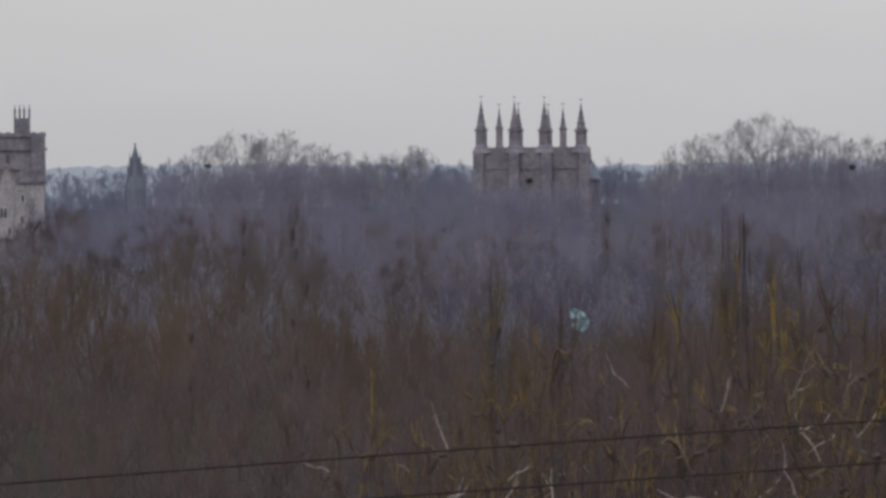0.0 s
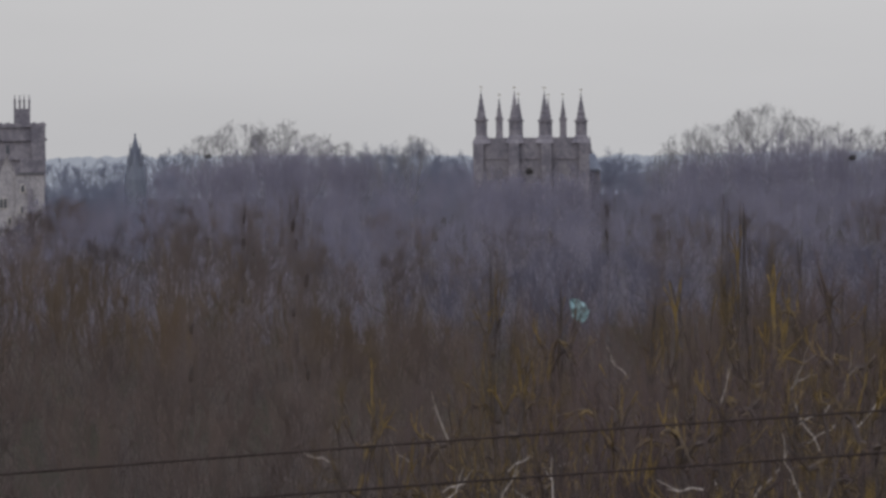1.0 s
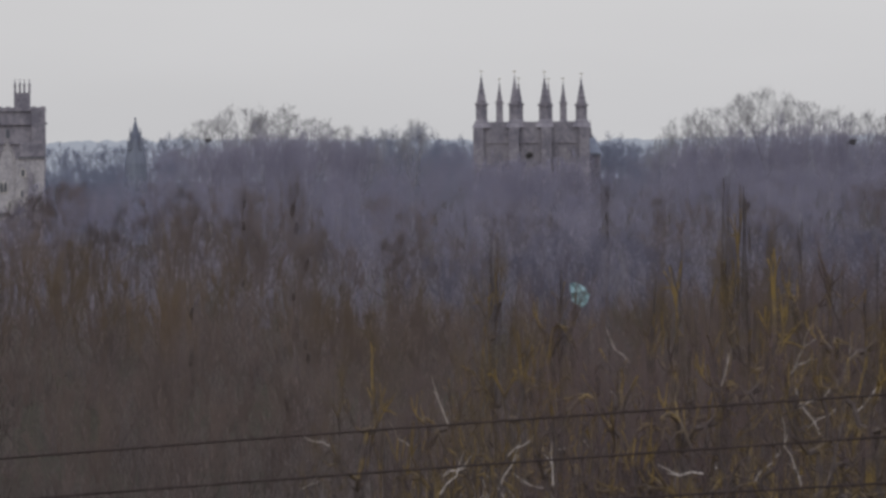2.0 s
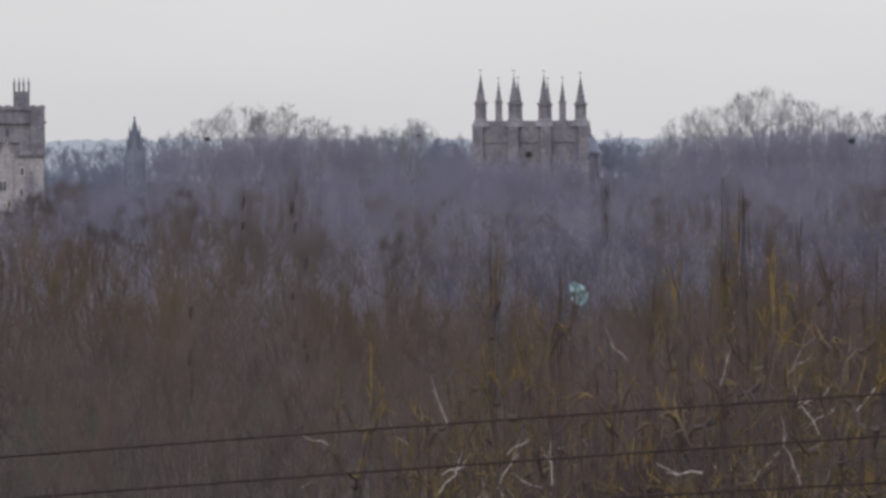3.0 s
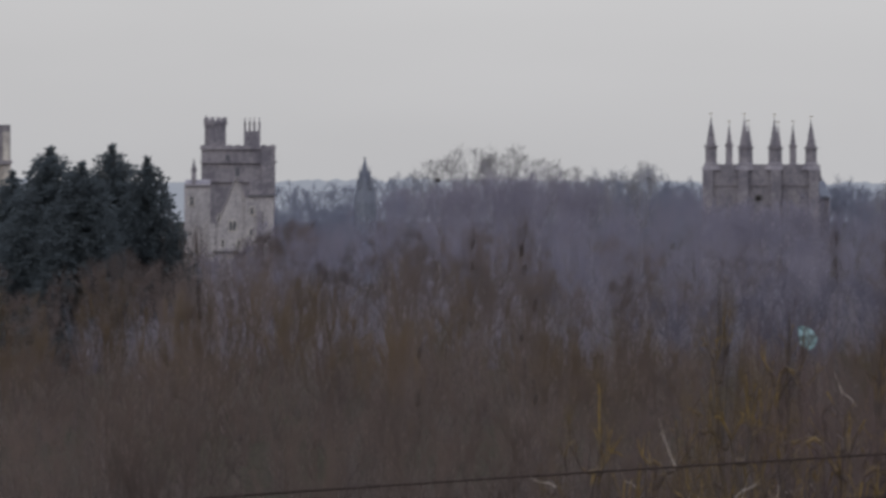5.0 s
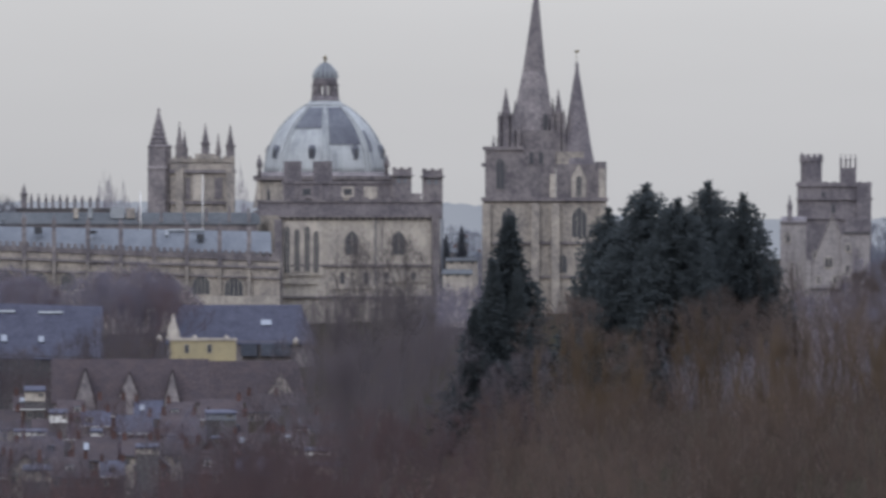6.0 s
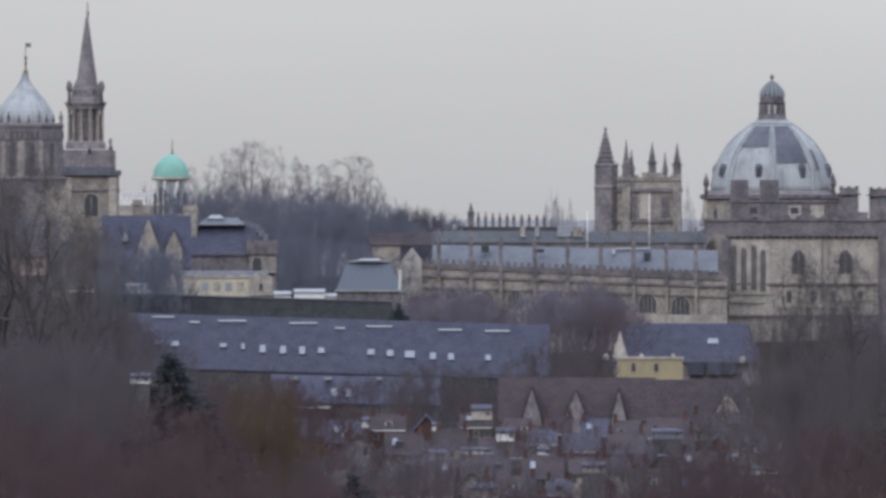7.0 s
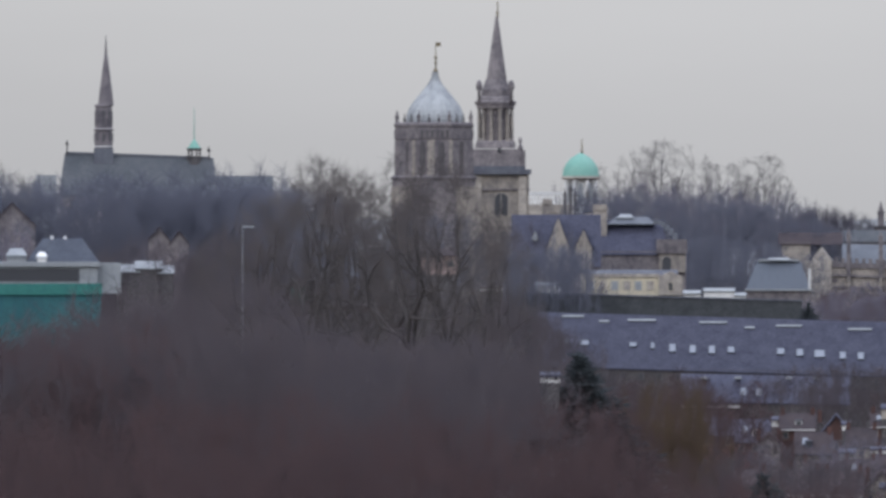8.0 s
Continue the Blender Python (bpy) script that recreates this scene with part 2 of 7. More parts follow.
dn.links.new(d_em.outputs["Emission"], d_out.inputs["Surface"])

GREEN_GLASS = bpy.data.materials.new("blue_grey_roof_glazing")
GREEN_GLASS.use_nodes = True
gp = GREEN_GLASS.node_tree.nodes["Principled BSDF"]
gp.inputs["Base Color"].default_value, gp.inputs["Roughness"].default_value = (0.085, 0.10, 0.125, 1), 0.6

# ---- builders ----
def interp(r, table):
    for (r0, z0), (r1, z1) in zip(table, table[1:]):
        if r <= r1:
            f = (r - r0) / (r1 - r0)
            f = f * f * (3 - 2 * f)
            return z0 + (z1 - z0) * f
    return table[-1][1]


LOW = [(0, -2), (60, -8), (130, -13), (300, -22), (700, -36), (1150, -38), (1500, -33), (1750, -27), (1900, -23),
       (2300, -21), (3200, -21), (4000, -24), (5200, -30), (9000, -40)]
HIGH = [(0, -2), (60, -8), (130, -13), (300, -19), (700, -22), (1200, -23), (1900, -22),
        (2300, -21), (3200, -21), (4000, -24), (5200, -30), (9000, -40)]


def ground_z(u, r):
    """The land's height at a bearing and a distance: a town in the dip, a wooded rise beside it."""
    f = min(1, max(0, (u + 1000) / 600))
    f = f * f * (3 - 2 * f)
    return EYE + interp(r, LOW) * (1 - f) + interp(r, HIGH) * f


def spot(u, r, z=0.0):
    a = (u - MID) * RAD
    return Vector((r * math.sin(a), r * math.cos(a), z))


class Shape:
    """A mesh in the making. Places are given in a site's bearings and drops, depths in metres behind its front."""

    def __init__(self, site):
        self.v, self.f, self.smooth, self.s = [], [], [], site

    def quad_ring(self, rings, smooth=False, caps=True):
        n, b = len(rings[0]), len(self.v)
        for ring in rings:
            self.v.extend(ring)
        for i in range(len(rings) - 1):
            for j in range(n):
                k = (j + 1) % n
                self.f.append((b + i * n + j, b + i * n + k, b + (i + 1) * n + k, b + (i + 1) * n + j))
                self.smooth.append(smooth)
        if caps:
            self.f.append(tuple(b + j for j in range(n))[::-1])
            self.f.append(tuple(b + (len(rings) - 1) * n + j for j in range(n)))
            self.smooth += [False, False]
        return self

    def box(self, x0, x1, top, bottom, front=0.0, deep=1.0, fall=0.0):
        """fall: by how much the right-hand end lies lower."""
        s = self.s
        a, b = front, front + deep
        X0, X1 = s.lx(x0), s.lx(x1)
        t0, t1, l0, l1 = s.lz(top), s.lz(top + fall), s.lz(bottom), s.lz(bottom + fall)
        return self.quad_ring([[(X0, a, l0), (X1, a, l1), (X1, b, l1), (X0, b, l0)],
                               [(X0, a, t0), (X1, a, t1), (X1, b, t1), (X0, b, t0)]])

    def spin(self, x, depth, rows, n=16, smooth=True, turn=0.0):
        """rows: drop and radius, from the bottom up."""
        s, rings = self.s, []
        for y, r, *off in rows:
            ax = x + (off[0] if off else 0)
            R = max(r * s.unit, 0.004) / (math.cos(math.pi / 8) if n == 8 and turn == math.pi / 8 else 1)
            rings.append([(s.lx(ax) + R * math.cos(turn + 2 * math.pi * j / n), depth + R * math.sin(turn + 2 * math.pi * j / n), s.lz(y))
                          for j in range(n)])
        return self.quad_ring(rings, smooth)

    def square(self, x, depth, rows):
        return self.spin(x, depth, [(y, r * 1.4142) for y, r in rows], 4, False, math.pi / 4)

    def roof(self, x0, x1, ridge, eave, front, deep, fall=0.0, hip=0.0, over=0.3):
        """A pitched roof with its slope to the viewer. hip: how far the ridge stops short of both ends, in steps."""
        s = self.s
        e0, e1, r0, r1 = s.lz(eave), s.lz(eave + fall), s.lz(ridge), s.lz(ridge + fall)
        X0, X1, h = s.lx(x0), s.lx(x1), hip * s.unit
        a, b, m = front - over, front + deep + over, front + deep / 2
        t = 0.18
        base = len(self.v)
        self.v += [(X0, a, e0), (X1, a, e1), (X1, b, e1), (X0, b, e0), (X0 + h, m, r0), (X1 - h, m, r1),
                   (X0, a, e0 - t), (X1, a, e1 - t), (X1, b, e1 - t), (X0, b, e0 - t)]
        for q in ((0, 1, 5, 4), (2, 3, 4, 5), (1, 2, 5), (3, 0, 4), (0, 6, 7, 1), (1, 7, 8, 2), (2, 8, 9, 3), (3, 9, 6, 0), (6, 9, 8, 7)):
            self.f.append(tuple(base + i for i in q))
            self.smooth.append(False)
        return self

    def slab(self, x0, x1, y0, y1, ridge, eave, front, deep, fall=0.0, proud=0.12, thick=0.12, over=0.3):
        """A thin slab that lies on the viewer's slope of a roof() of those measures, y0 above y1."""
        s = self.s
        drop = (eave - ridge) * s.unit
        run_ = deep / 2 + over
        n = math.hypot(drop, run_)
        ny, nz = -drop / n, run_ / n
        top, low = [], []
        for x, y in ((x0, y1), (x1, y1), (x1, y0), (x0, y0)):
            f = (eave - y) / (eave - ridge)
            Y, Z = front - over + run_ * f, s.lz(y + fall)
            top.append((s.lx(x), Y + ny * (proud + thick), Z + nz * (proud + thick)))
            low.append((s.lx(x), Y - ny * 0.1, Z - nz * 0.1))
        return self.quad_ring([low, top])

    def gable(self, x0, x1, apex, eave, foot, front, deep):
        """A gabled block whose gable looks at the viewer."""
        s = self.s
        X0, X1, xm = s.lx(x0), s.lx(x1), (s.lx(x0) + s.lx(x1)) / 2
        prof = [(X0, s.lz(foot)), (X1, s.lz(foot)), (X1, s.lz(eave)), (xm, s.lz(apex)), (X0, s.lz(eave))]
        return self.quad_ring([[(x, front, z) for x, z in prof], [(x, front + deep, z) for x, z in prof]])

    def pitch(self, x0, x1, apex, eave, front, deep, over=0.25, thick=0.2):
        """The two roof slopes over a gable that looks at the viewer."""
        s = self.s
        X0, X1, xm = s.lx(x0) - over, s.lx(x1) + over, (s.lx(x0) + s.lx(x1)) / 2
        e, a = s.lz(eave) - over * 0.8, s.lz(apex)
        prof = [(X0, e), (xm, a), (X1, e), (X1, e + thick), (xm, a + thick * 1.3), (X0, e + thick)]
        return self.quad_ring([[(x, front - over, z) for x, z in prof], [(x, front + deep, z) for x, z in prof]])

    def arch(self, x, top, bottom, half, front, deep=0.2, pointed=True):
        """A slab with an arched head, for panes and frames."""
        s = self.s
        c, h, zt, zb = s.lx(x), half * s.unit, s.lz(top), s.lz(bottom)
        rise = min(h * (1.5 if pointed else 1.0), (zt - zb) * 0.6)
        prof = [(c - h, zb), (c + h, zb), (c + h, zt - rise)]
        for i in range(1, 6):
            f = i / 6
            x_ = math.cos(f * math.pi / 2)
            z_ = math.sin(f * math.pi / 2)
            if pointed:
                x_, z_ = 1 - f ** 1.6, f ** 0.8
            prof.append((c + h * x_, zt - rise + rise * z_))
        prof.append((c, zt))
        prof += [(2 * c - px, pz) for px, pz in prof[2:-1]][::-1]
        return self.quad_ring([[(px, front, pz) for px, pz in prof], [(px, front + deep, pz) for px, pz in prof]])


def mesh_of(name, v, f, mat, smooth=None):
    me = bpy.data.meshes.new(name)
    me.from_pydata([tuple(p) for p in v], [], f)
    if smooth is not None:
        me.polygons.foreach_set("use_smooth", smooth)
    me.materials.append(mat)
    me.update()
    return me


class Site:
    """One thing that stands at a bearing and a distance and faces the eye: an Empty at its base that parents its parts."""

    def __init__(self, name, label, category, distance, view, x, foot=None, group="", turn=0.0, kind=""):
        self.vx, self.vy = view
        self.xc, self.d, self.unit = x, distance, RAD * distance
        u = x - self.vx
        gz = ground_z(u, distance)
        base = gz if foot is None else EYE - (foot - self.vy - LEVEL) * self.unit
        self.zb = base
        self.ob = new(name)
        self.ob.matrix_basis = Matrix.Translation(spot(u, distance, base)) @ pose(0, 0, 0, 0, 0, -(u - MID) * STEP)
        tagged(self.ob, label, category, group, kind)
        self.foot = self.drop(base)

    def drop(self, z):
        return (EYE - z) / self.unit + LEVEL + self.vy

    def lx(self, x):
        return (x - self.xc) * self.unit

    def lz(self, y):
        return EYE - (y - self.vy - LEVEL) * self.unit - self.zb

    def shape(self):
        return Shape(self)

    def part(self, name, mat, sh, parent=None, label=""):
        ob = new(name, mesh_of(name, sh.v, sh.f, mat, sh.smooth))
        ob.parent = parent or self.ob
        if label:
            tagged(ob, label)
        return ob

    def box(self, name, mat, *a, parent=None, label="", **k):
        return self.part(name, mat, self.shape().box(*a, **k), parent, label)

    def merlons(self, mat, x0, x1, top, bottom, front, deep, count, fall=0.0, parent=None):
        """A battlement, merlon by merlon."""
        w = (x1 - x0) / (2 * count - 1)
        for i in range(count):
            x = x0 + 2 * i * w
            dz = fall * (x - x0) / (x1 - x0)
            self.box("merlon", mat, x, x + w, top + dz, bottom + dz, front, deep, parent=parent)

    def window(self, x, top, bottom, half, front, lights=1, pointed=True, frame_mat=None, rim=1.6, pane=None):
        """A stone surround that stands proud, a dark pane in it and upright bars."""
        w = self.part("window", frame_mat or STONE_PALE, self.shape().arch(x, top - rim, bottom + rim, half + rim, front - 0.12, 0.3, pointed))
        self.part("pane", pane or GLASS, self.shape().arch(x, top, bottom, half, front - 0.16, 0.2, pointed), w)
        for i in range(1, lights):
            xb = x - half + 2 * half * i / lights
            self.box("mullion", frame_mat or STONE_PALE, xb - 0.5, xb + 0.5, top + 2, bottom, front - 0.22, 0.15, parent=w)
        return w

    def flat_window(self, x, top, bottom, half, front, frame_mat=None, rim=0.9):
        w = self.box("window", frame_mat or STONE_PALE, x - half - rim, x + half + rim, top - rim, bottom + rim, front - 0.08, 0.2)
        self.box("pane", GLASS, x - half, x + half, top, bottom, front - 0.12, 0.1, parent=w)
        return w

    def pinnacle(self, x, tip, shoulder, foot, half, depth, mat, n=4, crockets=0, name="pinnacle"):
        """A shaft with a collar and a tapering spirelet, knobbed with crockets."""
        sh = self.shape()
        add = sh.square if n == 4 else (lambda x_, d_, rows: sh.spin(x_, d_, rows, n, False, math.pi / n))
        add(x, depth, [(foot, half), (shoulder, half)])
        add(x, depth, [(shoulder + 2, half * 1.22), (shoulder - 1.5, half * 1.22)])
        add(x, depth, [(shoulder - 1.5, half * 0.86), (tip, 0.25)])
        for i in range(crockets):
            f = (i + 0.5) / crockets
            y, r = shoulder + (tip - shoulder) * f, half * 0.86 * (1 - f) + 0.25
            add(x, depth, [(y + 1.2, r + 0.1), (y, r + 1.6), (y - 0.8, r + 0.1)])
        sh.spin(x, depth, [(tip + 1.5, 0.4), (tip, 1.1), (tip - 1.5, 0.4)], 6)
        return self.part(name, mat, sh)

# ---- land ----
def make_ground():
    v, f = [], []
    radii = [0, 15, 40, 80, 130, 200, 300, 420, 560, 720, 900, 1100, 1300, 1500, 1650, 1800, 1950, 2150, 2400, 2800, 3300, 3900, 4300, 4700, 5200, 7000, 12000]
    n = 144
    for r in radii:
        for j in range(n):
            a = 2 * math.pi * j / n
            turn = (math.degrees(a) + 180) % 360 - 180
            u = MID + max(-2600, min(1500, turn / STEP / 4 if abs(turn) > 14 else turn / STEP))
            z = ground_z(u, r) + (noise.noise((r * math.sin(a) / 90, r * math.cos(a) / 90, 3)) * min(1.5, r / 200) if r < 4000 else 0)
            v.append((r * math.sin(a), r * math.cos(a), z))
    for i in range(len(radii) - 1):
        for j in range(n):
            k = (j + 1) % n
            f.append((i * n + j, i * n + k, (i + 1) * n + k, (i + 1) * n + j)[::-1])
    ob = new("ground", mesh_of("ground", v, f, GROUND, [True] * len(f)))
    tagged(ob, "winter grass and soil falling from a hill to a town", "ground", kind="structure")


make_ground()


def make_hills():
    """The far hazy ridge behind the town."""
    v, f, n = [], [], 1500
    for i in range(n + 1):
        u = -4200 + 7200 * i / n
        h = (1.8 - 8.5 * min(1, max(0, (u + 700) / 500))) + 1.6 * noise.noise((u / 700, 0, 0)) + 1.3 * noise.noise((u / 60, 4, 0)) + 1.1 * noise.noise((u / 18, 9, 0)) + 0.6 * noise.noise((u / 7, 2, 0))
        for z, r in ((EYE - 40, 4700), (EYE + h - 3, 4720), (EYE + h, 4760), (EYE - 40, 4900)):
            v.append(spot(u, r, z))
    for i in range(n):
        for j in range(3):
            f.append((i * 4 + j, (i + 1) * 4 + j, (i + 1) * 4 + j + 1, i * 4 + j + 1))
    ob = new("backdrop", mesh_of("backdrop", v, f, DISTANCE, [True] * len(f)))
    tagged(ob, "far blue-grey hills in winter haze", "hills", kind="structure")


make_hills()

# ---- trees ----
def tubes(segs, sides):
    """One mesh of tapered tubes; segs: rows of start, end, start radius, end radius."""
    s = np.array(segs, dtype=float)
    a, b, r0, r1 = s[:, 0:3], s[:, 3:6], s[:, 6], s[:, 7]
    d = b - a
    d /= np.maximum(np.linalg.norm(d, axis=1, keepdims=True), 1e-6)
    ref = np.where(np.abs(d[:, 2:3]) < 0.9, np.array([[0.0, 0, 1]]), np.array([[1.0, 0, 0]]))
    e1 = np.cross(d, ref)
    e1 /= np.linalg.norm(e1, axis=1, keepdims=True)
    e2 = np.cross(d, e1)
    n = len(s)
    verts = np.zeros((n, 2, sides, 3))
    for j in range(sides):
        c, q = math.cos(2 * math.pi * j / sides), math.sin(2 * math.pi * j / sides)
        off = e1 * c + e2 * q
        verts[:, 0, j] = a + off * r0[:, None]
        verts[:, 1, j] = b + off * r1[:, None]
    base = np.arange(n)[:, None] * 2 * sides
    faces = []
    for j in range(sides):
        k = (j + 1) % sides
        faces.append(np.concatenate([base + j, base + k, base + sides + k, base + sides + j], axis=1))
    return verts.reshape(-1, 3), np.concatenate(faces).tolist()


def slivers(rows, rng):
    """One mesh of the finest twigs, each a pointed splinter; rows: start, end, radius."""
    s = np.array(rows, dtype=float)
    a, b, r = s[:, 0:3], s[:, 3:6], s[:, 6:7]
    d = b - a
    d /= np.maximum(np.linalg.norm(d, axis=1, keepdims=True), 1e-6)
    e = np.cross(d, rng.normal(0, 1, (len(s), 3)))
    e /= np.maximum(np.linalg.norm(e, axis=1, keepdims=True), 1e-6)
    verts = np.stack([a + r * e, a - r * e, b], axis=1).reshape(-1, 3)
    base = np.arange(len(s))[:, None] * 3
    return verts, np.concatenate([base, base + 1, base + 2], axis=1).tolist()


def ribbons(segs, rng):
    """One mesh of thin tapered switches, each a slim tapering blade; rows as for tubes."""
    s = np.array(segs, dtype=float)
    a, b, r0, r1 = s[:, 0:3], s[:, 3:6], s[:, 6:7], s[:, 7:8]
    d = b - a
    e = np.cross(d, rng.normal(0, 1, (len(s), 3)))
    e /= np.maximum(np.linalg.norm(e, axis=1, keepdims=True), 1e-6)
    verts = np.stack([a + r0 * e, a - r0 * e, b - r1 * e, b + r1 * e], axis=1).reshape(-1, 3)
    base = np.arange(len(s))[:, None] * 4
    return verts, np.concatenate([base, base + 1, base + 2, base + 3], axis=1).tolist()


def tree_meshes(name, seed, wood, twig, radius, base, limbs=6, levels=4, split=3, tilt=50, bend=0.36, up=0.16, leader=0.0, twigs=7, thick=0.012,
                length=0.05, cone=0.35, stem=1.0, wander=0.07, height=15.0):
    """A bare winter tree. Limbs rise fanwise from the trunk, fork again and again as they curve upward, and end in sheaves of fine twigs;
    boughs thicken with what they carry. leader: how far up the crown the trunk runs on."""
    rng = np.random.default_rng(seed)
    P, parent = [np.array([0, 0, -0.8])], [-1]
    root = base * height
    steps = 4 if leader < 0.3 else 10
    top = root + leader * (height - root)
    for i in range(1, steps + 1):
        P.append(np.array([*(rng.normal(0, 0.06, 2) * i ** 0.5), -0.8 + (top + 0.8) * i / steps]))
        parent.append(i - 1)
    low = next(i for i in range(1, steps + 1) if i == steps or P[i][2] >= root - 0.01)
    share = sum(0.8 ** k for k in range(levels + 1))
    tips = []
    for i in range(limbs):
        start = steps if leader < 0.05 else low + (i * (steps - low + 1)) // limbs
        left = height - P[start][2] * 0.9
        az, lean = 2 * math.pi * (i * 0.618 + rng.uniform(-0.08, 0.08)), radians(tilt) * (0.15 + 0.85 * ((i + 0.5) / limbs) ** 0.6)
        if leader > 0.3:
            lean = radians(tilt) * rng.uniform(0.7, 1.1)
        tips.append((start, np.array([math.sin(lean) * math.cos(az), math.sin(lean) * math.sin(az), math.cos(lean)]), left / share * rng.uniform(0.85, 1.15), 0))
    ends = []
    while tips:
        i, d, reach, level = tips.pop()
        d = d + rng.normal(0, wander, 3) + np.array([0, 0, up * 0.5])
        d /= np.linalg.norm(d)
        p = P[i] + d * reach * 0.5
        e = d + rng.normal(0, wander * 1.6, 3) + np.array([0, 0, up])
        e /= np.linalg.norm(e)
        P += [p, p + e * reach * 0.5]
        parent += [i, len(P) - 2]
        k = len(P) - 1
        if level >= levels - 1:
            ends.append((k, e, level))
        if level < levels:
            for c in range(split if rng.random() < 0.6 else split - 1):
                w = e + rng.normal(0, bend, 3)
                tips.append((k, w / np.linalg.norm(w), reach * 0.8 * rng.uniform(0.75, 1.2), level + 1))
    P = np.array(P)
    crown = np.arange(len(P)) > steps
    high, wide = np.percentile(P[crown, 2], 94), np.percentile(np.linalg.norm(P[crown, :2], axis=1), 92)
    room = height * (1 - length * 0.7) - root
    P[crown, 2] = root + (P[crown, 2] - root) * np.where(P[crown, 2] > root, room / max(high - root, 0.1), 1)
    P[crown, :2] *= radius * height / wide
    if leader < 0.3:
        heart = np.array([0, 0, root + room * 0.4])
        off = (P - heart) / np.array([radius * height, radius * height, room * 0.6])
        far = np.linalg.norm(off, axis=1)
        pull = np.where(crown & (far > 0.9), (0.9 + (far - 0.9) * 0.35) / np.maximum(far, 0.01), 1)
        P = heart + (P - heart) * pull[:, None]
    count = len(P)
    load = np.ones(count)
    for i in range(count - 1, 0, -1):
        load[parent[i]] += load[i]
    rad = thick * 0.6 * load ** 0.47 * stem
    segs = [(*P[parent[i]], *P[i], min(rad[parent[i]], rad[i] * 1.7), rad[i]) for i in range(1, count)]
    rows = []
    for k, e, level in ends:
        d = P[k] - P[parent[k]]
        span = np.linalg.norm(d)
        d = d / max(span, 1e-6)
        for q in range(twigs):
            w = d + rng.normal(0, cone, 3) + np.array([0, 0, up])
            w /= np.linalg.norm(w)
            a = P[k] - d * span * 1.6 * rng.random()
            b = a + w * height * length * rng.uniform(0.5, 1.3)
            rows.append((*a, *b, thick))
            if q % 2:
                w2 = w + rng.normal(0, cone * 1.2, 3)
                c = a + (b - a) * rng.uniform(0.25, 0.6)
                rows.append((*c, *(c + w2 * height * length * 0.55), thick * 0.8))
    thickest = [q for q in segs if q[7] > thick * 2.2]
    thin = [q for q in segs if q[7] <= thick * 2.2]
    v, f = tubes(thickest, 5)
    v2, f2 = ribbons(thin, rng)
    v3, f3 = slivers(rows, rng)
    n = len(v2)
    return mesh_of(name + "_wood", v, f, wood), mesh_of(name + "_twigs", np.concatenate([v2, v3]), f2 + [[i + n for i in q] for q in f3], twig)


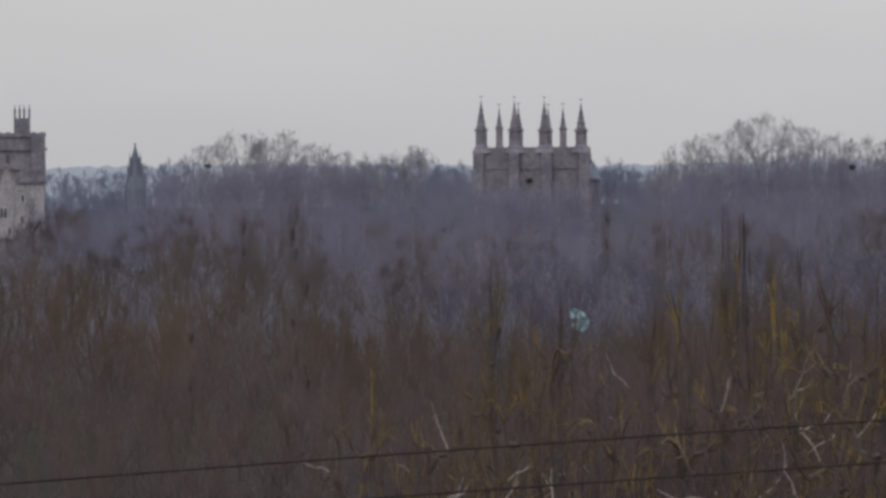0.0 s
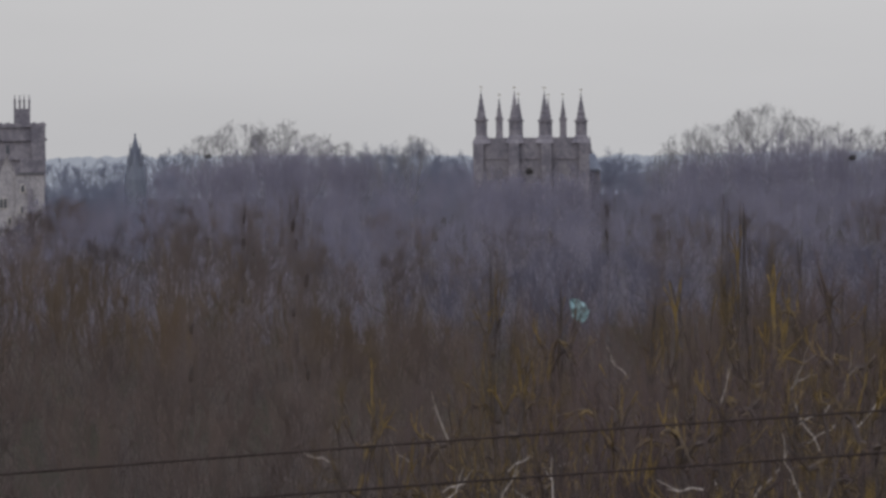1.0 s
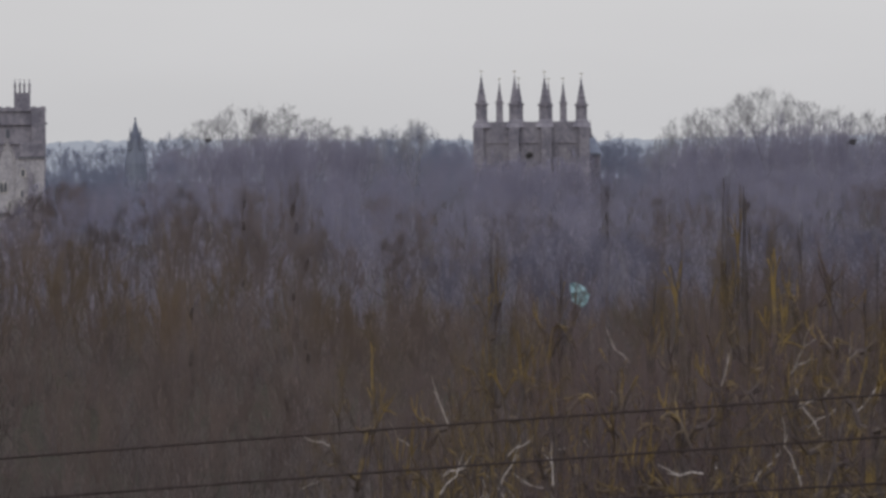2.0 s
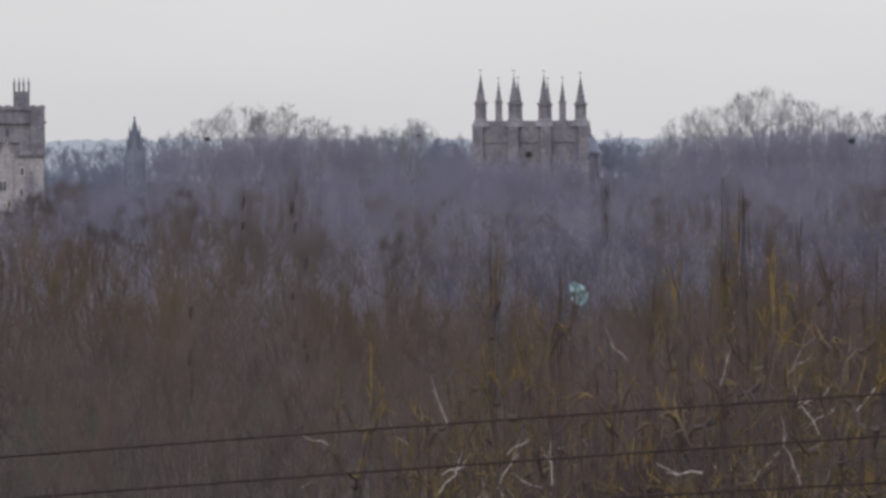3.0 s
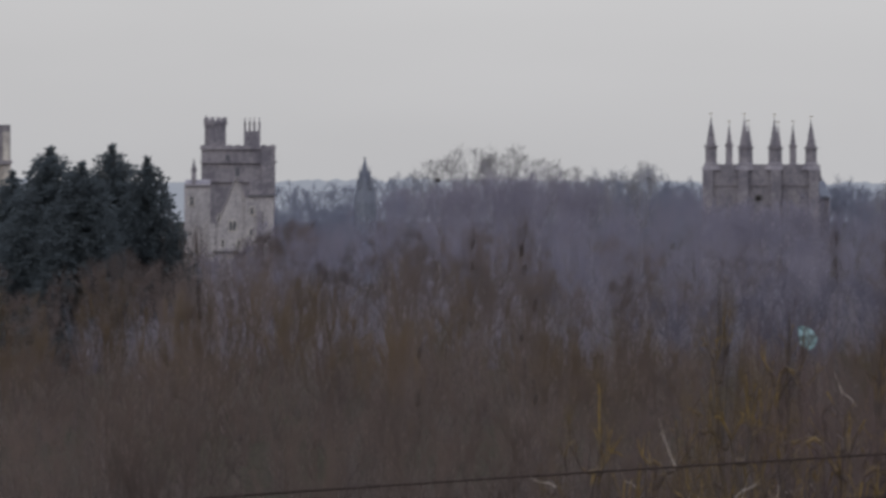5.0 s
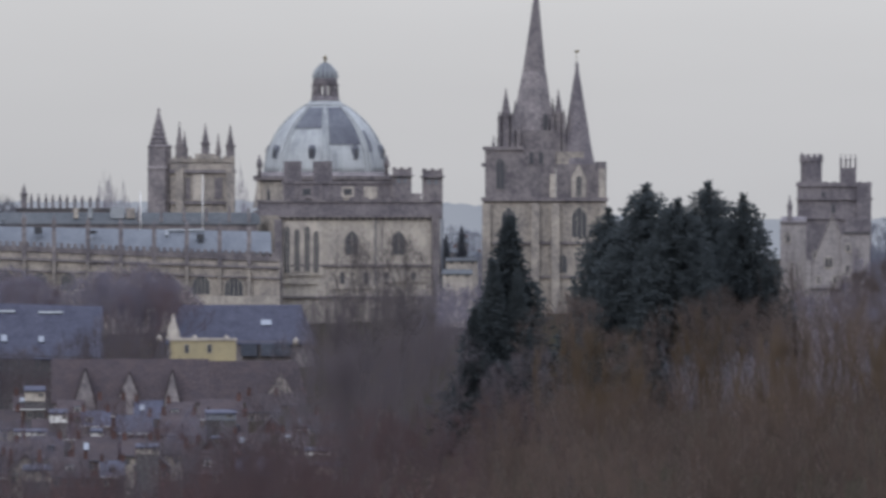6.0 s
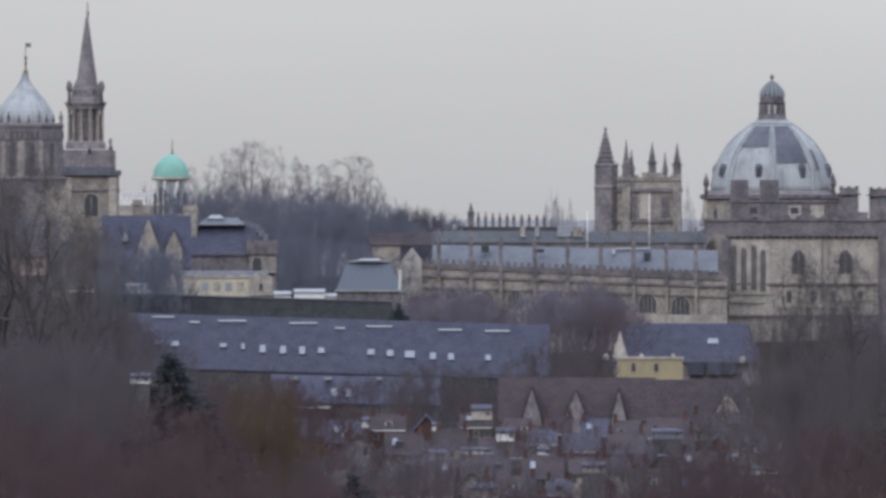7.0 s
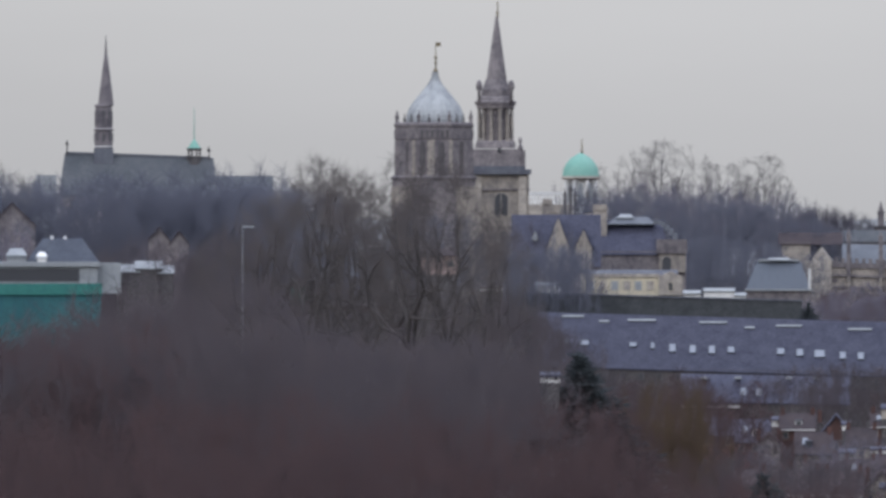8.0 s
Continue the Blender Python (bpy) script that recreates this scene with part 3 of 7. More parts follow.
KINDS = {
    "ash": [tree_meshes("ash", 10 + i, BARK_GREY, TWIG_GREY, 0.3, 0.42, 8, 4, 3, tilt=66, bend=0.42, up=0.04, twigs=16, thick=0.0105, length=0.036, cone=0.5, stem=0.85, wander=0.1) for i in range(5)],
    "plane": [tree_meshes("plane", 15 + i, BARK_GREY, TWIG_GREY, 0.225, 0.62, 9, 4, 3, tilt=90, bend=0.58, up=-0.02, twigs=14, thick=0.0095, length=0.028, cone=0.75, stem=0.9, wander=0.16) for i in range(4)],
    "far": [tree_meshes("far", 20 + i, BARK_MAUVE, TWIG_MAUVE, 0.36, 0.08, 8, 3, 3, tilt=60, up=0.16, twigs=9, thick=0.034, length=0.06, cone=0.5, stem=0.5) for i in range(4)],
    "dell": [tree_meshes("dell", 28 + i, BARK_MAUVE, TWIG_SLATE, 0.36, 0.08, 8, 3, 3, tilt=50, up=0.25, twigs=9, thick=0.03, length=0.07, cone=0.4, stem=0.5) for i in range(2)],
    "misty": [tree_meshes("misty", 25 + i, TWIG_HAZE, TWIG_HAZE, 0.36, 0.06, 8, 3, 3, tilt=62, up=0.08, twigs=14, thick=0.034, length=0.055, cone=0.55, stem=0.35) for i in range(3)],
    "oak": [tree_meshes("oak", 30 + i, BARK_BROWN, TWIG_BROWN, 0.36, 0.10, 8, 3, 3, tilt=54, up=0.2, twigs=13, thick=0.026, length=0.065, cone=0.4, stem=0.6) for i in range(3)],
    "elm": [tree_meshes("elm", 35 + i, BARK_BROWN, TWIG_DUSK, 0.40, 0.06, 9, 3, 3, tilt=64, up=0.1, twigs=10, thick=0.026, length=0.065, cone=0.5, stem=0.6) for i in range(4)],
    "ochre": [tree_meshes("ochre", 40 + i, BARK_BROWN, TWIG_OCHRE, 0.2, 0.04, 6, 3, 3, tilt=26, up=0.35, twigs=15, thick=0.02, length=0.075, cone=0.22, stem=0.5) for i in range(3)],
    "russet": [tree_meshes("russet", 50 + i, BARK_BROWN, TWIG_RED, 0.45, 0.03, 9, 3, 3, tilt=62, up=0.12, twigs=10, thick=0.027, length=0.07, cone=0.5, stem=0.5) for i in range(3)],
    "poplar": [tree_meshes("poplar", 60 + i, BARK_BROWN, TWIG_BROWN, 0.085, 0.06, 30, 1, 3, tilt=34, up=0.5, leader=0.95, twigs=11, thick=0.012, length=0.045, cone=0.25, stem=0.4) for i in range(2)],
    "great": [tree_meshes("great", 80 + i, BARK_DARK, TWIG_DARK_SPRAY, 0.26, 0.52, 8, 5, 3, tilt=70, bend=0.46, up=0.02, twigs=8, thick=0.0105, length=0.032, cone=0.7, stem=0.62, wander=0.17) for i in range(3)],
    "sapling": [tree_meshes("sapling", 65 + i, SHOOT_DARK, SHOOT_DARK, 0.018, 0.6, 6, 1, 2, tilt=30, up=0.8, leader=0.97, twigs=2, thick=0.006, length=0.04, cone=0.2, stem=1.4) for i in range(3)],
    "brush": [tree_meshes("brush", 90 + i, BRUSH, TWIG_BRUSH, 0.34, 0.04, 8, 3, 3, tilt=42, up=0.35, twigs=14, thick=0.019, length=0.07, cone=0.28, stem=0.5) for i in range(4)],
    "lichen": [tree_meshes("lichen", 70 + i, LICHEN, (TWIG_GOLD, TWIG_PLUM)[i % 2], 0.23, 0.3, 22, 3, 3, tilt=66, bend=0.6, up=0.07, leader=0.85, twigs=8, thick=0.007, length=0.035, cone=0.65, stem=1.9, wander=0.2) for i in range(4)],
}
LABELS = {
    "ash": ("tall bare ash-grey winter tree on the skyline", "skyline trees"),
    "far": ("bare haze-mauve tree in a distant winter wood", "distant wood"),
    "misty": ("far bare tree with haze-blue tinted twigs", "hazy trees"),
    "oak": ("broad bare brown winter tree with fine twigs", "brown trees"),
    "plane": ("tall rounded bare tree with clumped crown behind college roofs", "park trees"),
    "dell": ("bare tree with shade-dark slate-violet twigs", "dell trees"),
    "elm": ("broad bare grey-violet winter tree with fine twigs", "town trees"),
    "ochre": ("upright bare tree with ochre winter twigs", "ochre trees"),
    "russet": ("low bare tree with dense russet twigs", "russet trees"),
    "poplar": ("narrow upright bare poplar with short boughs", "poplars"),
    "brush": ("bare brown brushwood tree with upright fine twigs", "brushwood"),
    "sapling": ("thin dark bare sapling standing above brushwood", "saplings"),
    "great": ("great spreading bare tree with dark forked limbs", "great trees"),
    "lichen": ("bare shrubby tree with yellow lichen on its boughs", "lichened trees"),
}
pick = random.Random(5)
FAR_STANDS = []
DEAD, SHOOTS, KNOTS = [], [], []
for i in range(3):
    rng = np.random.default_rng(i)
    segs, p = [], np.zeros(3)
    for k in range(4):
        q = p + np.array([rng.normal(0, 0.05), rng.normal(0, 0.05), 0.27])
        segs.append((*p, *q, 0.022 - 0.004 * k, 0.018 - 0.004 * k))
        p = q
    segs.append((*segs[1][3:6], segs[1][3] + 0.2, segs[1][4], segs[1][5] + 0.25, 0.018, 0.008))
    h, (lx, ly) = 2.2 + 0.7 * i, rng.normal(0, 0.2, 2)
    shoot = [(0, 0, -h, lx * 0.6, ly * 0.6, -h * 0.4, 0.026, 0.021), (lx * 0.6, ly * 0.6, -h * 0.4, lx, ly, h * 0.4, 0.021, 0.008), (lx * 0.6, ly * 0.6, -h * 0.4, lx + 0.3, ly - 0.2, h * 0.1, 0.014, 0.006)]
    burr = []
    for k in range(40):
        p, q = rng.normal(0, 0.07, 3) * np.array([1, 1, 2.6]), rng.normal(0, 0.06, 3) + np.array([0, 0, 0.1])
        burr.append((*(p - q), *(p + q), 0.022, 0.008))
    KNOTS.append(mesh_of("twig_knot", *tubes(burr, 3), SHOOT_DARK))
    SHOOTS.append(mesh_of("shoot", *tubes(shoot, 4), SHOOT_DARK))
    DEAD.append(mesh_of("dead_branch", *tubes(segs, 5), DEADWOOD))


def tree(kind, u, v, d, wide=1.0, which=None, turn=None, joined=False):
    """A tree whose top stands at bearing u and drop v, rooted in the ground at distance d."""
    top = EYE - (v - LEVEL) * RAD * d
    foot = ground_z(u, d) - 0.8
    s = max(0.2, (top - foot) / 15.0)
    i = pick.randrange(len(KINDS[kind])) if which is None else which
    a = pick.uniform(0, 360) if turn is None else turn
    m = Matrix.Translation(spot(u, d, foot)) @ pose(0, 0, 0, 0, 0, a) @ Matrix.Diagonal((s * wide, s * wide, s, 1))
    if joined:
        FAR_STANDS.append((kind, KINDS[kind][i], m))
        return None
    ob = new("tree")
    ob.matrix_basis = m
    tagged(ob, LABELS[kind][0], "tree", LABELS[kind][1])
    for name, me in zip(("trunk", "crown"), KINDS[kind][i]):
        p = new(name, me)
        p.parent = ob
    if kind == "poplar":
        for k in range(5):
            kn = new("twig_knot", KNOTS[k % 3])
            kn.parent = ob
            kn.location = (pick.uniform(-0.15, 0.15), -0.1, pick.uniform(7, 14.6))
            kn.scale = (0.55, 0.55, pick.uniform(0.5, 0.9))
            tagged(kn, "dark dense knot of shoots")
    if kind == "lichen":
        for k in range(9):
            x, y = pick.uniform(-4, 4), pick.uniform(-3, 1)
            sp = new("shoot", SHOOTS[k % 3])
            sp.parent = ob
            sp.location = (x, y, 13.8 - 0.3 * math.hypot(x, y) ** 1.3 - pick.uniform(0, 1.5))
            tagged(sp, "straight dark upright shoot")
        for k in range(5):
            b = new("dead_branch", DEAD[k % 3])
            b.parent = ob
            b.matrix_basis = pose(pick.uniform(-3, 3), pick.uniform(-4, -1), pick.uniform(8, 13.5), pick.uniform(20, 85), 0, pick.uniform(0, 360))
            tagged(b, "bleached bare dead branch")
    return ob


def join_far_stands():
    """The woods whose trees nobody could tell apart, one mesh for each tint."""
    for kind, mat, label in (("far", TWIG_MAUVE, "dense haze-mauve bare winter woods of countless trees"), ("dell", TWIG_SLATE, "dense bare woods with shade-dark slate-violet twigs"),
                             ("misty", TWIG_HAZE, "haze-blue bare woods on the far edge of town"), ("elm", TWIG_DUSK, "grey-violet bare woods round the town"),
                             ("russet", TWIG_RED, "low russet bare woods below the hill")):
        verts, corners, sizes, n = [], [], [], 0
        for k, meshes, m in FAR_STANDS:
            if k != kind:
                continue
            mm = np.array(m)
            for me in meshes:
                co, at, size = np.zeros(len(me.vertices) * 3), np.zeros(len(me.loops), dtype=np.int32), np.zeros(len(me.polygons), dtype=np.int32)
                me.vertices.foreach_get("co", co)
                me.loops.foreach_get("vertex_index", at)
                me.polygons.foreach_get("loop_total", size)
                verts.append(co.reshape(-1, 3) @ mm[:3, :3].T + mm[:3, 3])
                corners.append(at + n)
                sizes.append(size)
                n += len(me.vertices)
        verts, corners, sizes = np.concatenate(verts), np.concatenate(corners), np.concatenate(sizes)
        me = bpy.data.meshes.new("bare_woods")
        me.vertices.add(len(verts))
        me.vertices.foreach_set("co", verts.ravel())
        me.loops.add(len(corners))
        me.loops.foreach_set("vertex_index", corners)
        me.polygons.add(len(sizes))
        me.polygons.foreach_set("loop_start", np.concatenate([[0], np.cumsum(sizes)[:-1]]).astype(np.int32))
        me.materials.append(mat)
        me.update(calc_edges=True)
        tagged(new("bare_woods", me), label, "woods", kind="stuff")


def thicket(name, label, mat, u0, u1, d0, d1, low, high, clumps, seed, stems=46, thick=0.016):
    """Undergrowth that nobody could count: coppiced clumps of thin upright stems with side twigs."""
    rng = np.random.default_rng(seed)
    rows = []
    for i in range(clumps):
        u, d = rng.uniform(u0, u1), math.sqrt(rng.uniform(d0 * d0, d1 * d1))
        c = np.array(spot(u, d, ground_z(u, d) - 0.3))
        h, w = rng.uniform(low, high), rng.uniform(0.6, 1.3)
        ang = rng.uniform(0, 2 * math.pi, stems)
        lean = rng.random(stems) * 0.42
        foot = c + np.stack([np.cos(ang) * w * lean, np.sin(ang) * w * lean, np.zeros(stems)], axis=1) * 1.5
        tip = foot + np.stack([np.cos(ang) * lean * h, np.sin(ang) * lean * h, h * rng.uniform(0.55, 1.0, stems)], axis=1)
        rows.append(np.concatenate([foot, tip, np.full((stems, 1), thick * 1.3)], axis=1))
        for k in range(2):
            f = rng.uniform(0.3, 0.9, (stems, 1))
            a = foot + (tip - foot) * f
            b = a + rng.normal(0, 0.11, (stems, 3)) * h + np.array([0, 0, 0.14 * h])
            rows.append(np.concatenate([a, b, np.full((stems, 1), thick)], axis=1))
    v, f = slivers(np.concatenate(rows), rng)
    ob = new(name, mesh_of(name, v, f, mat))
    tagged(ob, label, "undergrowth", kind="stuff")

# ---- landmarks ----
# Outlooks: the bearing and drop from which each stretch of the skyline is counted.
EAST, CASTLE, MIDDLE, TOWN, WEST = (0, 0), (112.5, 195), (580.5, -13), (1906, 126), (2978, 126)


def pinnacled_tower():
    s = Site("pinnacled_tower", "grey stone church tower with eight tall pinnacles rising above trees", "tower", 1500, EAST, 940)
    deep = 17.0
    s.box("wall", STONE_LILAC, 843, 1038, 268, s.foot, 0, deep)
    s.part("string_course", STONE_LILAC, s.shape().box(842, 1039, 297, 300, -0.2, deep + 0.4))
    par = s.shape().box(843, 1038, 262, 268, 0, 0.8).box(843, 1038, 262, 268, deep - 0.8, 0.8)
    par.box(843, 851, 262, 268, 0.8, deep - 1.6).box(1030, 1038, 262, 268, 0.8, deep - 1.6)
    s.part("parapet", STONE_LILAC, par)
    for x, tip, sh, half, dep in ((852, 180, 230, 10, 1.2), (884, 194, 228, 6.0, 1.0), (911, 181, 231, 10, 1.2), (964, 182, 232, 10, 1.2),
                                  (997, 194, 230, 6.0, 1.0), (1029, 186, 233, 10, 1.2), (918, 192, 231, 7.5, deep - 1), (971, 194, 233, 7.0, deep - 1)):
        s.pinnacle(x, tip, sh, 266, half, dep, STONE_LILAC, 8 if half > 6 else 4, 5)
        v = s.shape().spin(x, dep, [(tip, 0.35), (tip - 9, 0.25)], 5)
        v.box(x - 3, x + 3, tip - 9, tip - 7.5, dep - 0.05, 0.1)
        s.part("weathervane", GILT, v)
        flare = s.shape().square(x, dep, [(272, half * 1.7), (258, half * 1.02)])
        s.part("pinnacle_foot", STONE_LILAC, flare)
    for x in (846, 909, 967, 1034):
        s.box("buttress", STONE_LILAC, x - 9, x + 9, 272, s.foot, -0.9, 1.0)
    for x in (880, 940, 1000):
        # stone-grey panes: window darkness thinned as by haze, in the colour
        s.window(x, 308, 375, 10, 0, 3, frame_mat=STONE_LILAC, pane=STONE_GREY)
    
    # a stair pinnacle and the sloping roof beside the tower
    s.pinnacle(1045, 262, 290, 340, 4.0, deep - 3, STONE_LILAC, 4, 3, "stair_pinnacle")
    s.box("aisle_wall", STONE_LILAC, 1030, 1062, 318, s.foot, 3, deep)
    s.part("aisle_roof", LEAD_DARK, s.shape().roof(1022, 1064, 292, 320, 3, deep, hip=10))


def castle_tower():
    s = Site("turreted_gate_tower", "grey battlemented stone tower with two tall turrets", "tower", 1560, CASTLE, 127)
    s.box("wall", STONE_LILAC, 62, 192, 427, s.foot, 4, 11)
    s.part("parapet", STONE_LILAC, s.shape().box(60, 194, 424, 431, 3.7, 0.8))
    s.merlons(STONE_LILAC, 62, 192, 422.4, 425, 3.75, 0.6, 9)
    s.part("string_course", STONE_LILAC, s.shape().box(60, 194, 452, 455, 3.6, 0.6).box(60, 194, 486, 489, 3.6, 0.6))
    t = s.part("turret", STONE_LILAC, s.shape().spin(87, 6, [(500, 19), (388, 18.5), (386, 20), (380, 19.5)], 8, False, math.pi / 8))
    for j in range(10):
        a = j * math.pi / 5 + 0.1
        s.part("merlon", STONE_LILAC, s.shape().square(87 + 18 * math.cos(a), 6 + 18 * s.unit * math.sin(a), [(388, 2.6), (378, 2.6), (373, 1.2)]), t)
    s.pinnacle(70, 371, 386, 430, 2.2, 5.0, STONE_LILAC, 4, 0)
    t = s.part("turret", STONE_LILAC, s.shape().square(152, 6, [(500, 14.5), (398, 14.5)]))
    for x, dep in ((139.5, 4.8), (148, 4.8), (156, 4.8), (165, 4.8), (139.5, 7.2), (165, 7.2)):
        s.pinnacle(x, 375, 384, 400, 1.9, dep, STONE_LILAC, 4, 0)
    s.box("corner_pier", STONE_LILAC, 168, 193, 427, s.foot, 3.4, 1)
    s.box("gargoyle", STONE_DARK, 192, 196, 451, 455, 3.4, 0.6)
    for x, a, b in ((126, 462, 478), (108, 440, 449), (176, 440, 449)):
        s.window(x, a, b, 3.2, 4, 1, frame_mat=STONE_LILAC)
    p = Site("gabled_chapel", "pale limestone chapel gable with paired lancet windows", "chapel", 1530, CASTLE, 135)
    p.part("gable_wall", STONE_MOTTLED, p.shape().gable(80, 168, 482, 585, p.foot, 0, 14))
    p.part("roof", SLATE, p.shape().pitch(80, 168, 481, 585, 0.6, 13.4))
    p.part("gable_coping", STONE_MOTTLED, p.shape().pitch(81, 167, 480, 583, -0.1, 0.5))
    p.box("side_block", STONE_MOTTLED, 140, 190, 515, p.foot, -0.8, 3)
    p.box("grey_stage", STONE_LILAC, 148, 190, 488, 515, 0.4, 8)
    p.box("coping", STONE_DARK, 144, 191, 511, 515, -1.0, 3.2)
    p.box("ledge", STONE_MOTTLED, 82, 160, 606, 611, -0.8, 0.8)
    p.window(114, 556, 574, 2.4, 0, 1)
    p.window(121, 556, 574, 2.4, 0, 1)
    p.window(152, 532, 546, 3, -0.8, 1)
    p.box("buttress", STONE_MOTTLED, 78, 86, 560, p.foot, -0.6, 1)
    p.box("buttress", STONE_LILAC, 160, 170, 540, p.foot, -1.4, 1)
    for x, y in ((100, 590), (128, 590), (150, 570), (168, 555)):
        p.window(x, y, y + 12, 2.2, -0.85 if x > 139 else 0, 1)
    p.window(93, 545, 556, 2, 0, 1)
    w = Site("chapel_aisle", "pale stone side aisle with a corner pinnacle", "chapel", 1545, CASTLE, 55)
    w.box("wall", STONE_MOTTLED, 32, 78, 492, w.foot, 0, 10)
    w.part("roof", STONE_LILAC, w.shape().roof(34, 78, 484, 494, 0, 10))
    w.pinnacle(49, 448, 466, 500, 4.2, 1, STONE_LILAC, 4, 3)
    w.window(45, 512, 530, 4, 0, 2)


def small_spire():
    s = Site("small_spire", "small dark stone steeple with a haze-blue tint among trees", "spire", 1750, EAST, 239)
    # bluish lead colour on stone parts, to suggest haze
    s.part("tower", LEAD_DARK, s.shape().spin(239, 2.5, [(s.foot, 21), (330, 19), (306, 15), (292, 12)], 8, False))
    s.part("spire", LEAD_DARK, s.shape().spin(239, 2.5, [(293, 12.5), (288, 11), (276, 7), (264, 4), (254, 1.2), (251, 2), (248, 0.4)], 8, False))
    for x, t in ((230, 268), (248, 268), (226, 285), (252, 285)):
        s.pinnacle(x, t, t + 9, 305, 1.6, 1.2, LEAD_DARK, 4, 0)


def spire_church():
    s = Site("spire_church", "great stone church tower with a tall spire and clustered pinnacles", "church", 1880, TOWN, 1408)
    s.box("tower_wall", STONE, 1299, 1518, 384, s.foot, 0, 20)
    s.part("string_course", STONE_GREY, s.shape().box(1296, 1521, 381, 388, -0.7, 21.4).box(1297, 1520, 460, 464, -0.5, 21).box(1297, 1520, 520, 524, -0.5, 21))
    up = s.part("upper_stage", STONE_GREY, s.shape().box(1303, 1428, 296, 384, 1.0, 16).box(1340, 1432, 262, 300, 3, 12))
    s.part("cornice", STONE_GREY, s.shape().box(1299, 1372, 291, 297, 0.6, 17).box(1297, 1305, 320, 327, 0.6, 3), up)
    s.part("spire", STONE_GREY, s.shape().spin(1394, 8, [(262, 37, -7), (240, 33.5, -6), (158, 20.5, -4), (60, 8.5, -1.5), (0, 1.2), (-4, 0.4)], 8, False, math.pi / 8))
    s.part("spire_base_band", STONE_ASH, s.shape().spin(1394, 8, [(262, 38, -7), (240, 34.5, -6), (160, 21.6, -4), (158, 20.6, -4)], 8, False, math.pi / 8))
    for x in (1380, 1410):
        s.window(x, 232, 262, 3.0, 4.4, 1, frame_mat=STONE_GREY)
    for x, tip, sh, f, half, dep in ((1340, 188, 236, 296, 10, 2.6), (1433, 190, 232, 300, 8, 4), (1327, 268, 280, 300, 3, 1.5), (1318, 272, 288, 310, 2.4, 1),
                                     (1356, 210, 240, 300, 5, 12), (1423, 205, 240, 300, 5, 12), (1362, 255, 268, 296, 3, 1.5)):
        s.pinnacle(x, tip, sh, f, half, dep, STONE_GREY, 8 if half > 6 else 4, 5 if half > 4 else 2)
        if half > 6:
            for dx in (-half - 2, half + 2):
                s.pinnacle(x + dx, sh - 6, sh + 6, f, 2.6, dep - 1, STONE_GREY, 4, 2)
    # stair turret with its cone
    s.part("stair_turret", STONE_GREY, s.shape().box(1429, 1516, 322, 384, 0.4, 9).box(1498, 1518, 318, 384, 0, 3))
    s.part("stair_cone", STONE_LILAC, s.shape().spin(1466, 5, [(322, 32), (300, 27), (150, 2.4), (146, 3.6), (141, 1)], 8, False, math.pi / 8))
    s.part("weathervane", GILT, s.shape().spin(1465, 5, [(144, 0.6), (121, 0.4)], 5).box(1462, 1470, 120, 124, 4.95, 0.1))
    s.part("gablet", STONE_PALE, s.shape().gable(1456, 1482, 322, 346, 384, -0.3, 1.0))
    s.window(1469, 342, 380, 4.5, -0.3, 2)
    s.part("flying_wall", STONE, s.shape().box(1428, 1478, 300, 328, 1.6, 3))
    s.box("slender_pier", STONE_PALE, 1418, 1428, 340, 384, -0.2, 1.2)
    s.box("slender_pier", STONE_PALE, 1505, 1516, 330, 384, -0.4, 1.2)
    for x in (1305, 1392, 1428, 1512):
        s.box("buttress", STONE, x - 7, x + 7, 392, s.foot, -1.3, 1.4)
    for x in (1345, 1470):
        s.window(x, 398, 452, 13, 0, 3)
    for x in (1385, 1402):
        s.window(x, 300, 322, 3.2, 1.0, 1, frame_mat=STONE_GREY)
    s.window(1330, 312, 366, 7, 1.0, 2, frame_mat=STONE_GREY)
    s.window(1440, 480, 515, 8, 0, 2)


